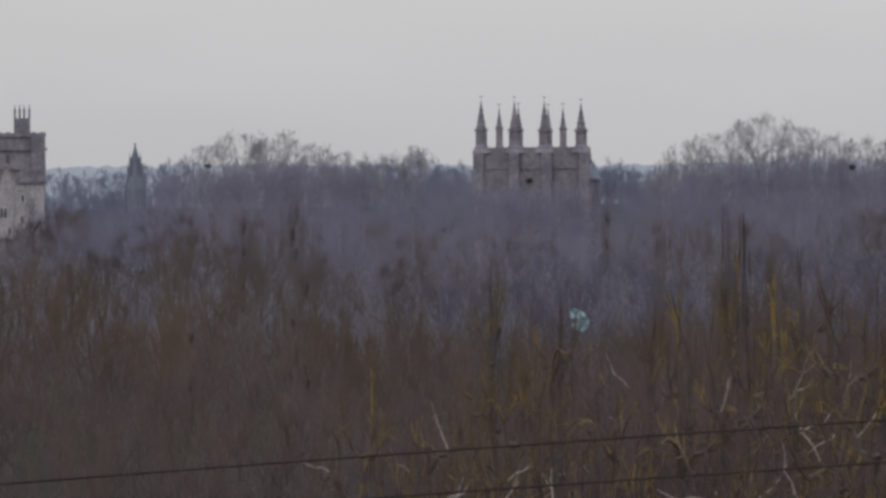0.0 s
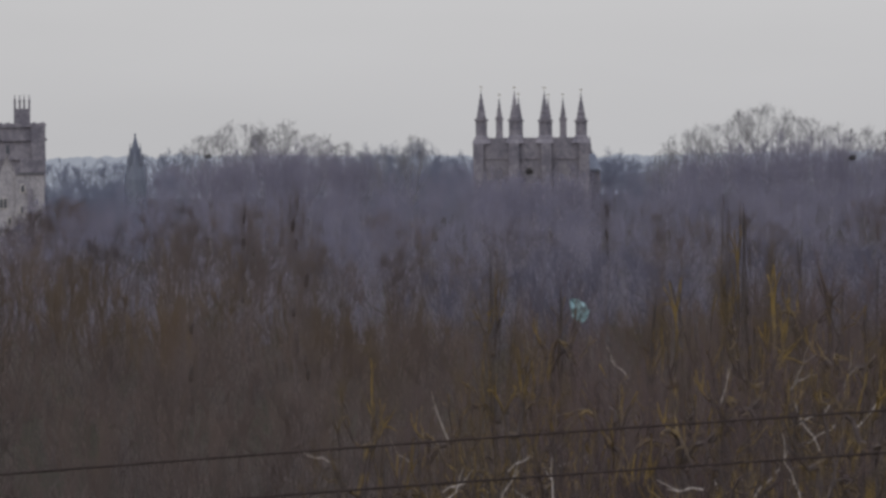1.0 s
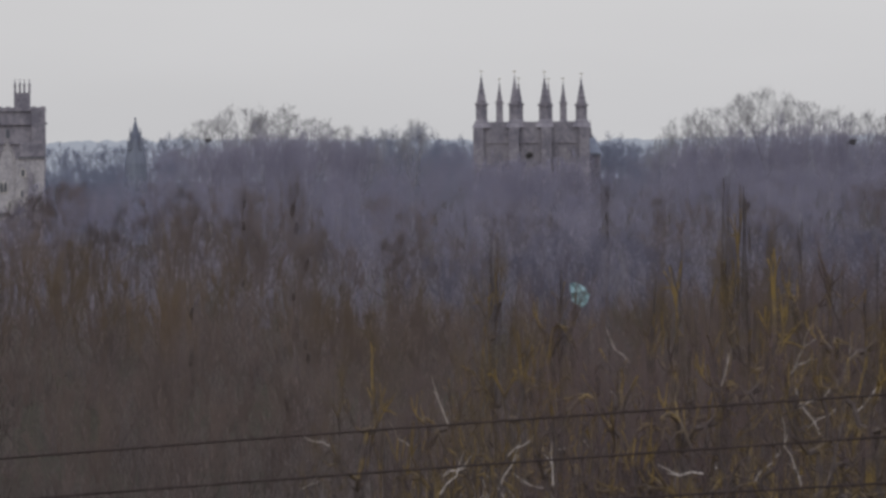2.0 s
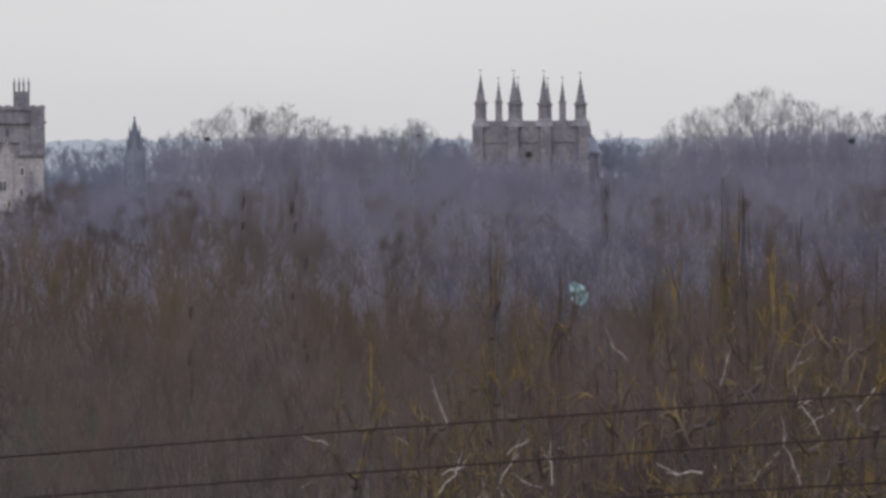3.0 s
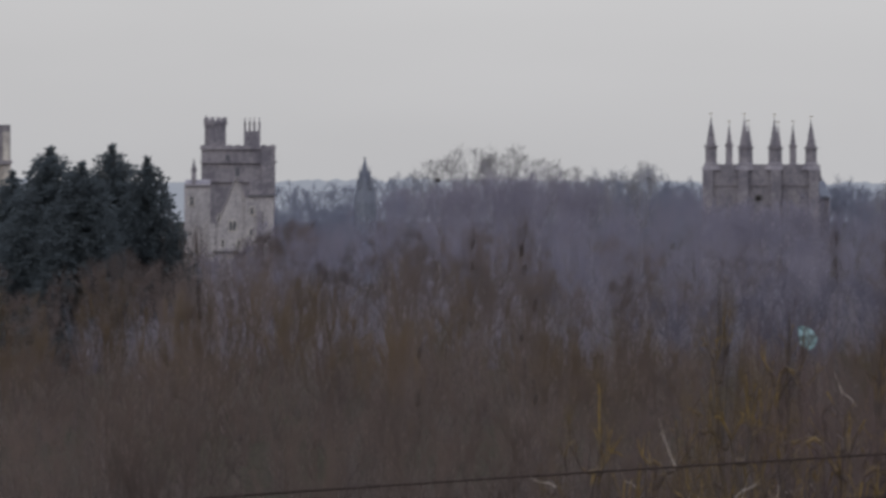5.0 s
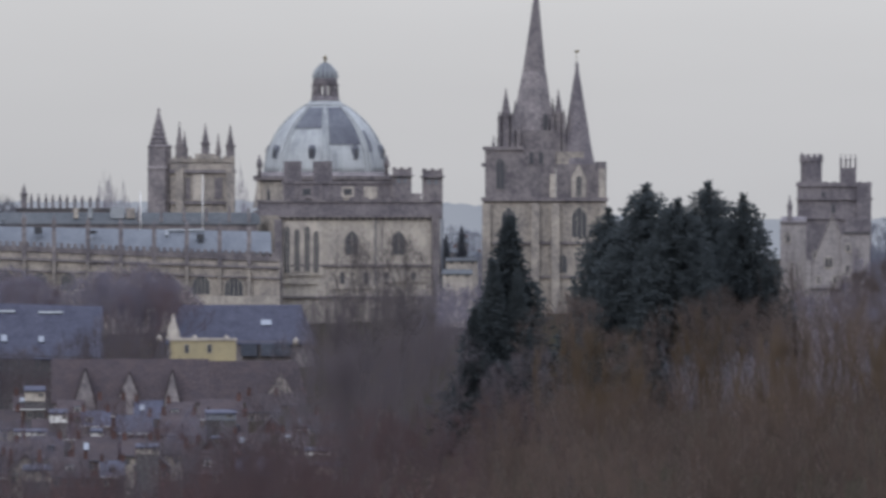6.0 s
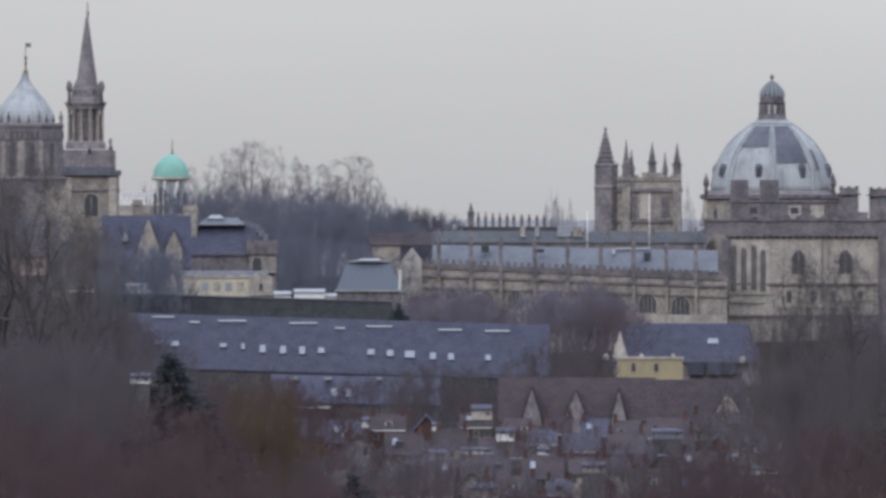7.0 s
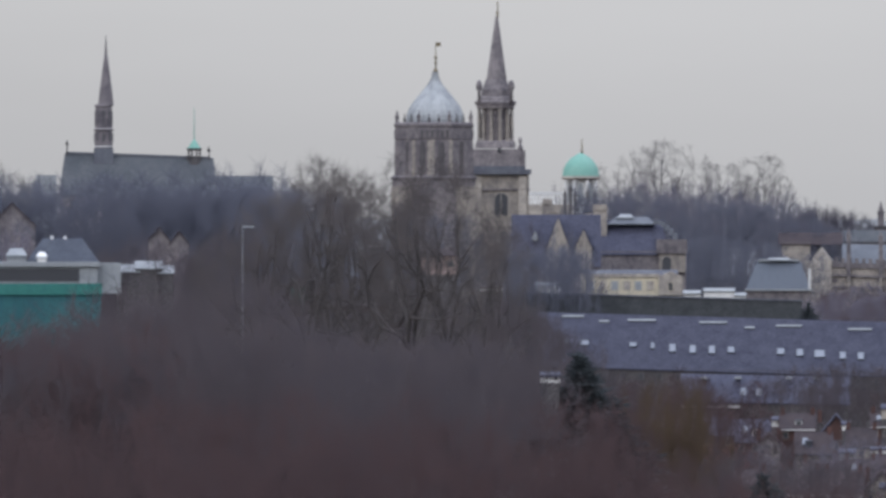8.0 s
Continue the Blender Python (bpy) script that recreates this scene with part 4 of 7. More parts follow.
def rotunda():
    s = Site("domed_rotunda", "round limestone library with a ribbed lead dome and lantern", "rotunda", 1900, TOWN, 1020)
    dep = 14.5
    s.part("drum", STONE, s.shape().spin(1018, dep, [(s.foot, 124), (412, 124), (410, 119), (352, 118)], 48, False))
    s.part("cornice", STONE_GREY, s.shape().spin(1018, dep, [(353, 119), (350, 126), (343, 127), (341, 119), (336, 112)], 48, False)
           .spin(1018, dep, [(412, 125), (408, 128), (404, 124)], 48, False))
    prof = [(340, 108), (325, 106.5), (306, 103), (288, 97), (270, 88), (254, 77), (240, 64), (228, 50), (218, 36)]
    dome = s.part("dome", LEAD, s.shape().spin(1020, dep, prof, 64))
    for j in range(16):
        a = 2 * math.pi * (j // 2) / 8 + math.pi / 2 + (0.05 if j % 2 else -0.05)
        rib, ring = s.shape(), []
        for y, r in prof:
            c, q, R, w = math.cos(a), math.sin(a), r * s.unit, 0.2
            x0, z0 = s.lx(1020), s.lz(y)
            ring.append([(x0 + (R - 0.1) * c - w * q, dep + (R - 0.1) * q + w * c, z0), (x0 + (R + 0.35) * c - w * q * 0.6, dep + (R + 0.35) * q + w * c * 0.6, z0 + 0.15),
                         (x0 + (R + 0.35) * c + w * q * 0.6, dep + (R + 0.35) * q - w * c * 0.6, z0 + 0.15), (x0 + (R - 0.1) * c + w * q, dep + (R - 0.1) * q - w * c, z0)])
        rib.quad_ring(ring)
        s.part("rib", LEAD, rib, dome)
    # patched dark lead sheets, laid over the upper bays
    for g0, g1, y0, y1 in ((229, 265, 258, 221), (275, 310, 287, 221), (220, 223, 292, 262), (319, 326, 300, 262), (205, 210, 310, 296)):
        a0, a1 = radians(g0), radians(g1)
        rings = []
        ys = [y0 + (y1 - y0) * k / 6 for k in range(7)]
        for y in ys:
            for (ya, ra), (yb, rb) in zip(prof, prof[1:]):
                if yb <= y <= ya:
                    r = (ra + (rb - ra) * (y - ya) / (yb - ya)) * s.unit
            rings.append([(s.lx(1020) + (r + o) * math.cos(a0 + (a1 - a0) * k / 4), dep + (r + o) * math.sin(a0 + (a1 - a0) * k / 4), s.lz(y))
                          for k, o in ((0, 0.2), (1, 0.2), (2, 0.2), (3, 0.2), (4, 0.2), (4, -0.4), (0, -0.4))])
        s.part("lead_sheet", LEAD_DARK, s.shape().quad_ring(rings), dome, "darker weathered lead bay")
    for j in range(8):
        a = 2 * math.pi * (j + 0.5) / 8 + 0.16
        R = 101 * s.unit
        cx, cy = 1020 + 101 * math.cos(a), dep + R * math.sin(a)
        d = s.part("dormer", LEAD_DARK, s.shape().spin(cx, cy, [(312, 6.5), (294, 7), (288, 4)], 8, False, a), dome)
        s.part("pane", GLASS, s.shape().spin(1020 + 106 * math.cos(a), dep + 106 * s.unit * math.sin(a), [(308, 3.5), (296, 3.5)], 6, False, a), d)
    s.part("lantern_base", LEAD, s.shape().spin(1020, dep, [(219, 37), (215, 37), (213, 30), (209, 29)], 32, False))
    lan = s.part("lantern", STONE_LILAC, s.shape().spin(1020, dep, [(212, 26), (205, 25), (202, 21), (199, 19)], 24, False).spin(1020, dep, [(181, 19), (178, 20.5), (168, 20)], 24, False))
    for j in range(8):
        a = 2 * math.pi * j / 8 + math.pi / 2
        cx, cy = 1020 + 15 * math.cos(a), dep + 15 * s.unit * math.sin(a)
        s.part("pier", STONE_LILAC, s.shape().spin(cx, cy, [(200, 4.4), (184, 4.0), (180, 5.6)], 8, False), lan)
        cx, cy = 1020 + 21.5 * math.cos(a), dep + 21.5 * s.unit * math.sin(a)
        s.part("scroll_buttress", STONE_LILAC, s.shape().spin(cx, cy, [(212, 4.6), (204, 3.2), (196, 2.2), (182, 1.8), (178, 2.6)], 8, False), lan)
    s.part("lantern_cornice", STONE_LILAC, s.shape().spin(1020, dep, [(180, 20.5), (176, 21.5), (170, 21.5), (168, 20)], 24, False), lan)
    cap = s.part("lantern_cap", LEAD_ROOF, s.shape().spin(1020, dep, [(171, 21), (164, 21.5), (157, 19.5), (150, 14.5), (144, 8), (140, 3)], 8))
    for j in range(16):
        a = 2 * math.pi * j / 16
        s.part("cap_rib", LEAD, s.shape().quad_ring([[(s.lx(1020) + (r * s.unit + o) * math.cos(a + e), dep + (r * s.unit + o) * math.sin(a + e), s.lz(y)) for o, e in ((0, -0.07), (0.22, 0), (0, 0.07))]
                                                     for y, r in ((169, 21.2), (164, 21.5), (157, 19.5), (150, 14.5), (144, 8), (141, 4))]), cap)
    s.part("finial", GILT, s.shape().spin(1020, dep, [(143, 2.2), (138, 1.4), (135, 3.4), (131, 3.0), (127, 0.6)], 10), cap)
    for x, dd in ((903, dep - 6), (1129, dep - 6)):
        s.part("urn", STONE_GREY, s.shape().spin(x, dd, [(346, 4), (330, 3), (326, 5.5), (318, 5), (311, 2), (305, 1)], 10))
    s.part("curved_buttress", STONE, s.shape().spin(906, dep - 4, [(400, 16), (385, 12), (365, 9), (352, 8)], 8, False))
    for j in range(16):
        a = 2 * math.pi * (j + 0.5) / 16
        s.part("window", GLASS, s.shape().spin(1018 + 116.5 * math.cos(a), dep + 116.5 * s.unit * math.sin(a), [(398, 5), (372, 5), (366, 2)], 8, False, a))


def turreted_front():
    s = Site("turreted_college_front", "limestone college range with two battlemented turrets and a dark parapet", "building", 1840, TOWN, 1080)
    s.box("wall", STONE_PALE, 938, 1224, 412, s.foot, 0, 16)
    s.part("parapet", STONE_LILAC, s.shape().box(900, 1226, 390, 413, -0.6, 2.2))
    s.part("parapet_moulding", STONE_GREY, s.shape().box(898, 1228, 386, 390, -0.9, 2.6).box(936, 1228, 412, 417, -0.9, 2.5))
    s.box("attic_wall", STONE_LILAC, 946, 1142, 356, 388, 2.6, 3)
    s.part("attic_cornice", STONE_GREY, s.shape().box(942, 1146, 352, 357, 2.3, 3.4))
    for x0, x1 in ((946, 978), (998, 1032)):
        s.box("parapet_block", STONE_LILAC, x0, x1, 317, 353, 2.7, 2.2)
    for x, m in ((987, STONE_GREY), (1060, STONE_PALE)):
        w = s.box("window", m, x - 11, x + 11, 362, 381, 2.45, 0.4)
        s.box("pane", GLASS, x - 7, x + 7, 366, 377, 2.4, 0.2, parent=w)
        s.box("sill", m, x - 12, x + 12, 380, 383, 2.2, 0.6, parent=w)
    for x in (948, 968, 1012, 1032, 1082, 1118, 1138):
        s.box("pilaster", STONE_GREY, x - 2.5, x + 2.5, 357, 388, 2.35, 0.4)
    for i in range(24):
        s.box("corbel", STONE_DARK, 946 + i * 11.6, 950 + i * 11.6, 417, 421, -0.5, 0.6)
    for x0, x1, y in ((944, 1004, 532), (1030, 1110, 540), (1118, 1200, 528)):
        s.box("ledge", STONE_PALE, x0, x1, y, y + 3, -0.4, 0.5)
    for x in (1050, 1092, 1128, 1176):
        s.flat_window(x, 514, 534, 4, -0.02, STONE)
    s.box("niche_panel", STONE_PALE, 1088, 1112, 362, 384, 2.45, 0.4)
    s.box("niche_panel", STONE_PALE, 1046, 1074, 382, 387, 2.4, 0.4)
    s.box("parapet_block", STONE_GREY, 1146, 1190, 374, 388, -0.4, 1.4)
    s.merlons(STONE_GREY, 952, 1140, 380, 388, -0.5, 1.0, 9)
    for x0, x1, top in ((1139, 1173, 325), (1192, 1228, 327)):
        t = s.box("turret", STONE_GREY, x0, x1, top + 6, 420, 0.2, 4.0)
        s.part("turret_head", STONE_GREY, s.shape().box(x0 - 4, x1 + 4, top + 16, top + 19, -0.5, 5.2), t)
        s.merlons(STONE_GREY, x0, x1, top + 3, top + 7, 0.1, 0.8, 3, parent=t)
        s.merlons(STONE_GREY, x0, x1, top + 3, top + 7, 3.4, 0.8, 3, parent=t)
        for dx in (0.33, 0.67):
            s.part("window", SKYLIGHT, s.shape().box(x0 + (x1 - x0) * dx - 2.5, x0 + (x1 - x0) * dx + 2.5, top + 22, top + 31, 0.12, 0.2), t, "small bright tower window")
    for x in (1067, 1150):
        s.window(x, 440, 483, 12, 0, 2)
    for x, a, b in ((952, 432, 515), (970, 436, 512), (988, 432, 512), (1004, 440, 515)):
        s.window(x, a, b, 4.5, -0.4, 2, frame_mat=STONE_PALE)
    s.box("bay", STONE_PALE, 944, 1016, 424, 520, -0.35, 0.5)
    s.part("buttress", STONE_GREY, s.shape().box(930, 944, 420, s.foot, -1.4, 3))
    s.part("buttress", STONE_GREY, s.shape().box(1208, 1222, 410, s.foot, -1.2, 2))
    s.part("string_course", STONE_GREY, s.shape().box(936, 1226, 500, 504, -0.5, 1).box(936, 1226, 556, 560, -0.5, 1))
    s.part("drainpipe", LEAD_DARK, s.shape().box(1108, 1110, 420, s.foot, -0.3, 0.3))
    s.part("drainpipe", LEAD_DARK, s.shape().box(1226, 1229, 420, s.foot, -0.3, 0.3))


def ornate_tower():
    s = Site("ornate_tower", "pale stone tower with a stair turret and crocketed pinnacles", "tower", 1960, TOWN, 785)
    s.box("wall", STONE, 746, 860, 318, s.foot, 0, 13)
    s.part("cornice", STONE_GREY, s.shape().box(744, 862, 332, 338, -0.6, 14).box(745, 861, 388, 393, -0.5, 14))
    par = s.shape().box(746, 860, 312, 322, 0, 0.8).box(790, 826, 304, 314, -0.2, 0.8)
    s.merlons(STONE, 752, 858, 308, 314, 0, 0.8, 9)
    s.part("parapet", STONE, par)
    t = s.part("stair_turret", STONE_ASH, s.shape().spin(727, 3, [(s.foot, 22), (334, 21), (330, 22.5), (326, 21), (294, 20.5), (291, 22), (288, 20)], 8, False, math.pi / 8))
    sp = s.shape().spin(725, 3, [(290, 16.5), (230, 2.0), (226, 3), (222, 0.5)], 8, False, math.pi / 8)
    for i in range(7):
        y, r = 284 - i * 8, 16.5 * (1 - (i + 0.7) / 7.6)
        sp.spin(725, 3, [(y + 1.4, r + 0.2), (y, r + 2.8), (y - 1.2, r)], 8, False, math.pi / 8)
    s.part("turret_spire", STONE_ASH, sp, t)
    for x, tip, sh, half, dep in ((762, 248, 292, 7, 1), (771, 264, 296, 5.5, 11.5), (808, 251, 286, 7, 1), (831, 268, 298, 4.5, 11.5), (852, 253, 290, 7.5, 1)):
        s.pinnacle(x, tip, sh, 318, half, dep, STONE_GREY, 4, 5)
    for x in (762, 852):
        s.box("buttress", STONE, x - 7, x + 7, 322, s.foot, -0.8, 0.9)
    s.box("niche_panel", STONE_PALE, 786, 806, 340, 386, -0.2, 0.4)
    s.box("niche_panel", STONE_GREY, 824, 838, 346, 384, -0.15, 0.3)
    s.box("niche_panel", STONE_GREY, 772, 781, 346, 384, -0.15, 0.3)
    f = Site("flagpole", "thin white flagpole on a college roof", "flagpole", 1850, TOWN, 693, 444)
    f.part("pole", WHITE, f.shape().spin(693, 0, [(446, 1.3), (375, 0.9)], 6).spin(693, 0, [(375, 1.6), (372, 1.2)], 6))
    f = Site("flagpole", "thin white flagpole before a stone tower", "flagpole", 1850, TOWN, 803, 444)
    f.part("pole", WHITE, f.shape().spin(803, 0, [(446, 1.1), (344, 0.8)], 6).spin(803, 0, [(344, 1.4), (342, 1.0)], 6))


def long_hall():
    s = Site("long_library_hall", "long battlemented limestone hall with a pale lead roof", "building", 1820, TOWN, 650)
    s.box("wall", STONE, 372, 940, 470, s.foot, 0, 13, fall=22)
    s.part("gable_end", STONE_PALE, s.shape().gable(363, 400, 438, 462, s.foot, -0.6, 13))
    s.box("parapet", STONE_GREY, 400, 935, 464, 473, -0.3, 0.7, fall=22)
    s.merlons(STONE_GREY, 405, 932, 456, 464, -0.25, 0.6, 44, fall=22)
    s.part("string_course", STONE_GREY, s.shape().box(372, 938, 484, 488, -0.5, 0.6, fall=20).box(372, 938, 505, 508, -0.45, 0.5, fall=18))
    s.part("roof", LEAD_ROOF, s.shape().roof(418, 925, 432, 470, 1.0, 11.6, fall=10))
    s.box("roof_hatch", GLASS, 505, 519, 434, 446, 2.6, 1.4)
    s.box("roof_hatch", GLASS, 793, 806, 446, 456, 2.6, 1.4)
    s.box("roof_hatch", GLASS, 604, 616, 440, 446, 2.6, 1.2)
    s.part("rooflight", GREY_METAL, s.shape().slab(744, 806, 436, 438, 432, 470, 1.0, 11.6, 3).slab(738, 742, 438, 447, 432, 470, 1.0, 11.6, 3))
    for x, top in ((487, 408), (540, 412), (600, 414), (658, 416), (717, 420), (775, 422), (833, 425), (885, 428), (430, 405)):
        s.pinnacle(x, top, top + 12, 500, 3.6, -0.2, STONE_GREY, 4, 0)
        s.box("buttress", STONE, x - 2.5, x + 2.5, 488 + (x - 400) * 0.04, s.foot, -1.2, 1.3)
    for x, a, b, h in ((455, 512, 538, 12), (515, 514, 540, 12), (566, 514, 545, 13), (625, 516, 548, 13), (745, 520, 552, 12), (800, 520, 553, 15), (858, 524, 568, 16)):
        s.window(x, a, b, h, -0.02, 4, pointed=False)
    s.box("lower_range", STONE_PALE, 745, 940, 556, s.foot, -1.6, 1.6)
    for x, w in ((400, 12), (480, 10), (600, 14), (670, 10), (700, 8)):
        s.box("stone_patch", STONE_GREY, x, x + w, 494, 500, -0.1, 0.2, fall=0)
    # a rank of pinnacles on the roof behind
    r = Site("pinnacled_range", "dark range with a row of small stone pinnacles", "building", 1990, TOWN, 560)
    r.box("wall", STONE_GREY, 474, 640, 404, r.foot, 0, 10)
    for i, x in enumerate((487, 500, 513, 526, 538, 551, 563, 577, 590, 604, 617)):
        r.pinnacle(x, 358 if i == 0 else 374 + i * 0.6, 376 if i == 0 else 386, 408, 5.5 if i == 0 else 2.6, 0.8, STONE_LILAC, 4, 3)
    r.part("parapet", STONE_DARK, r.shape().box(472, 642, 400, 405, -0.2, 0.8))
    d = Site("roof_range", "dark slated roofs with chimneys between college walls", "building", 1900, TOWN, 620)
    d.box("wall", STONE_GREY, 420, 900, 426, d.foot, 0, 8)
    d.part("roof", SLATE_GREY, d.shape().roof(418, 905, 408, 428, 0, 8))
    for x, w, c in ((600, 8, GREY_METAL), (640, 24, GREY_METAL), (575, 8, STONE_PALE), (668, 16, STONE)):
        d.box("chimney", c, x, x + w, 400, 418, 1.2, 1.0)
    for i, x in enumerate((690, 730, 770, 810, 850, 885)):
        d.pinnacle(x, 392 + (i % 2) * 6, 404, 424, 2.2, 0.5, STONE_GREY, 4, 0)


def ogee_tower():
    s = Site("ogee_domed_tower", "square stone gate tower under a pale ogee lead dome", "tower", 1750, WEST, 768)
    s.part("octagon", STONE_GREY, s.shape().spin(768, 7, [(s.foot, 75), (318, 74), (316, 70), (222, 69)], 8, False, math.pi / 8))
    s.part("cornice", STONE_GREY, s.shape().spin(768, 7, [(225, 70), (222, 71), (219, 71), (216, 68)], 8, False, math.pi / 8).spin(768, 7, [(318, 76), (314, 77), (311, 72)], 8, False, math.pi / 8))
    prof = [(222, 51), (212, 51.5), (203, 50.5), (194, 47.5), (185, 42.5), (176, 36), (167, 28.5), (158, 20.5), (150, 13.5), (142, 8), (134, 4.6), (126, 3)]
    dome = s.part("dome", LEAD, s.shape().spin(770, 7, prof, 8, False, math.pi / 8))
    for j in range(8):
        a = math.pi / 8 + j * math.pi / 4
        rings = []
        for y, r in prof:
            c, q, R, w = math.cos(a), math.sin(a), r * s.unit, 0.16
            x0, z0 = s.lx(770), s.lz(y)
            rings.append([(x0 + R * c - w * q, 7 + R * q + w * c, z0), (x0 + (R + 0.25) * c, 7 + (R + 0.25) * q, z0), (x0 + R * c + w * q, 7 + R * q - w * c, z0)])
        s.part("rib", LEAD, s.shape().quad_ring(rings), dome)
    s.part("finial", GILT, s.shape().spin(771, 7, [(128, 3), (124, 4.6), (121, 2), (112, 1.4), (110, 3.2), (107, 1.2), (100, 3), (97, 1), (76, 0.6)], 8).box(771, 780, 74, 81, 6.95, 0.1), dome)
    for j in range(8):
        a = math.pi / 8 + j * math.pi / 4
        s.pinnacle(768 + 71 * math.cos(a), 196, 207, 240, 2.9, 7 + 71 * s.unit * math.sin(a), STONE_GREY, 4, 2)
        s.part("corner_shaft", STONE_GREY, s.shape().spin(768 + 69 * math.cos(a), 7 + 69 * s.unit * math.sin(a), [(s.foot, 6.5), (256, 6.5), (252, 5), (226, 5)], 8, False))
        for q in (-0.13, 0.13):
            b = a + math.pi / 8 + q
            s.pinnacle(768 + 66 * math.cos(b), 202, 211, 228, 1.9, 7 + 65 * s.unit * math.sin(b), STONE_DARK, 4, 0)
    for x, h in ((748, 4.5), (782, 4.5), (722, 3), (817, 3)):
        # dark stone colour on the panes paints in haze-softened window darkness
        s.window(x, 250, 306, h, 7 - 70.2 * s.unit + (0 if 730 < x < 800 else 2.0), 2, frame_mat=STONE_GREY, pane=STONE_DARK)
    for x, w in ((711, 4), (732, 3), (763, 6), (798, 3), (812, 3), (829, 4)):
        s.box("panel", STONE, x - w, x + w, 248, 312, 7 - 70.6 * s.unit + (0.0 if 735 < x < 800 else (0.5 if 730 < x < 805 else (2.4 if 715 < x < 825 else 4.4))), 0.6)
    s.part("panel_band", STONE_GREY, s.shape().spin(768, 7, [(246, 70.5), (230, 70.5)], 8, False, math.pi / 8))
    for x in range(718, 824, 9):
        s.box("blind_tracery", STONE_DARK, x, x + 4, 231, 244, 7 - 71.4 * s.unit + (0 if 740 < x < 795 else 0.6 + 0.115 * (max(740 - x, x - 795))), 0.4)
    s.box("tower_base", STONE, 692, 846, 330, s.foot, 0, 16)
    for x in (735, 800):
        s.window(x, 372, 420, 12, 0, 3)


def lantern_spire():
    s = Site("lantern_steeple", "classical stone steeple with columned lantern and slim spire", "church", 1800, WEST, 882)
    s.part("spire", STONE_ASH, s.shape().spin(879, 6, [(140, 17.5), (134, 17), (28, 2.2)], 8, False, math.pi / 8))
    s.part("finial", GILT, s.shape().spin(880.5, 6, [(30, 2.4), (26, 1.2), (21, 3), (17, 0.9), (8, 1.2), (0, 0.5)], 8))
    s.part("attic", STONE_ASH, s.shape().spin(878, 6, [(184, 31), (174, 30), (170, 26.5), (158, 25.5), (152, 22.5), (140, 18.5)], 8, False, math.pi / 8))
    lan = s.part("lantern_core", STONE_ASH, s.shape().spin(877, 6, [(258, 25), (186, 25)], 16, False))
    for j in range(12):
        a = 2 * math.pi * (j + 0.5) / 12
        s.part("column", STONE, s.shape().spin(877 + 30 * math.cos(a), 6 + 30 * s.unit * math.sin(a), [(250, 4.0), (247, 3.2), (194, 2.8), (190, 4.2)], 8, False), lan)
        a += math.pi / 12
        # solid grey fill, coloured as the shade between the columns
        s.part("opening", STONE_GREY, s.shape().spin(877 + 24 * math.cos(a), 6 + 24 * s.unit * math.sin(a), [(244, 2.8), (202, 2.8)], 6, False), lan)
    s.part("entablature", STONE_ASH, s.shape().spin(877, 6, [(191, 33), (187, 34), (182, 37), (179, 37), (177, 31)], 16, False))
    s.part("column_base", STONE_ASH, s.shape().spin(877, 6, [(262, 36), (252, 35), (249, 33)], 16, False))
    for x in (848, 905):
        s.part("urn", STONE_ASH, s.shape().spin(x, 3, [(182, 3), (162, 2.6), (157, 5), (152, 5.6), (146, 4.6), (141, 1.2)], 8))
    s.part("base_stage", STONE_ASH, s.shape().box(838, 922, 264, 308, 0, 11))
    s.part("base_cornice", LEAD_DARK, s.shape().box(833, 940, 300, 309, -1.0, 13).box(838, 930, 294, 301, -0.5, 12))
    s.part("urn", STONE_ASH, s.shape().spin(921, 1, [(268, 5), (258, 4), (256, 2), (248, 3.2), (243, 0.8)], 8))
    s.part("scroll", STONE_ASH, s.shape().box(916, 930, 266, 300, 0.4, 2))
    s.box("lower_wall", STONE, 836, 936, 309, s.foot, 0, 12)
    s.box("pilaster", STONE_PALE, 840, 852, 312, s.foot, -0.4, 0.6)
    s.box("pilaster", STONE_PALE, 918, 932, 312, s.foot, -0.4, 0.6)
    s.window(887, 342, 382, 12, 0, 2, pointed=False)
    s.part("ledge", STONE_ASH, s.shape().box(834, 938, 334, 337, -0.4, 0.6))
    s.part("clock_niche", GLASS, s.shape().spin(884, -0.05, [(270, 3), (262, 3)], 8, False))


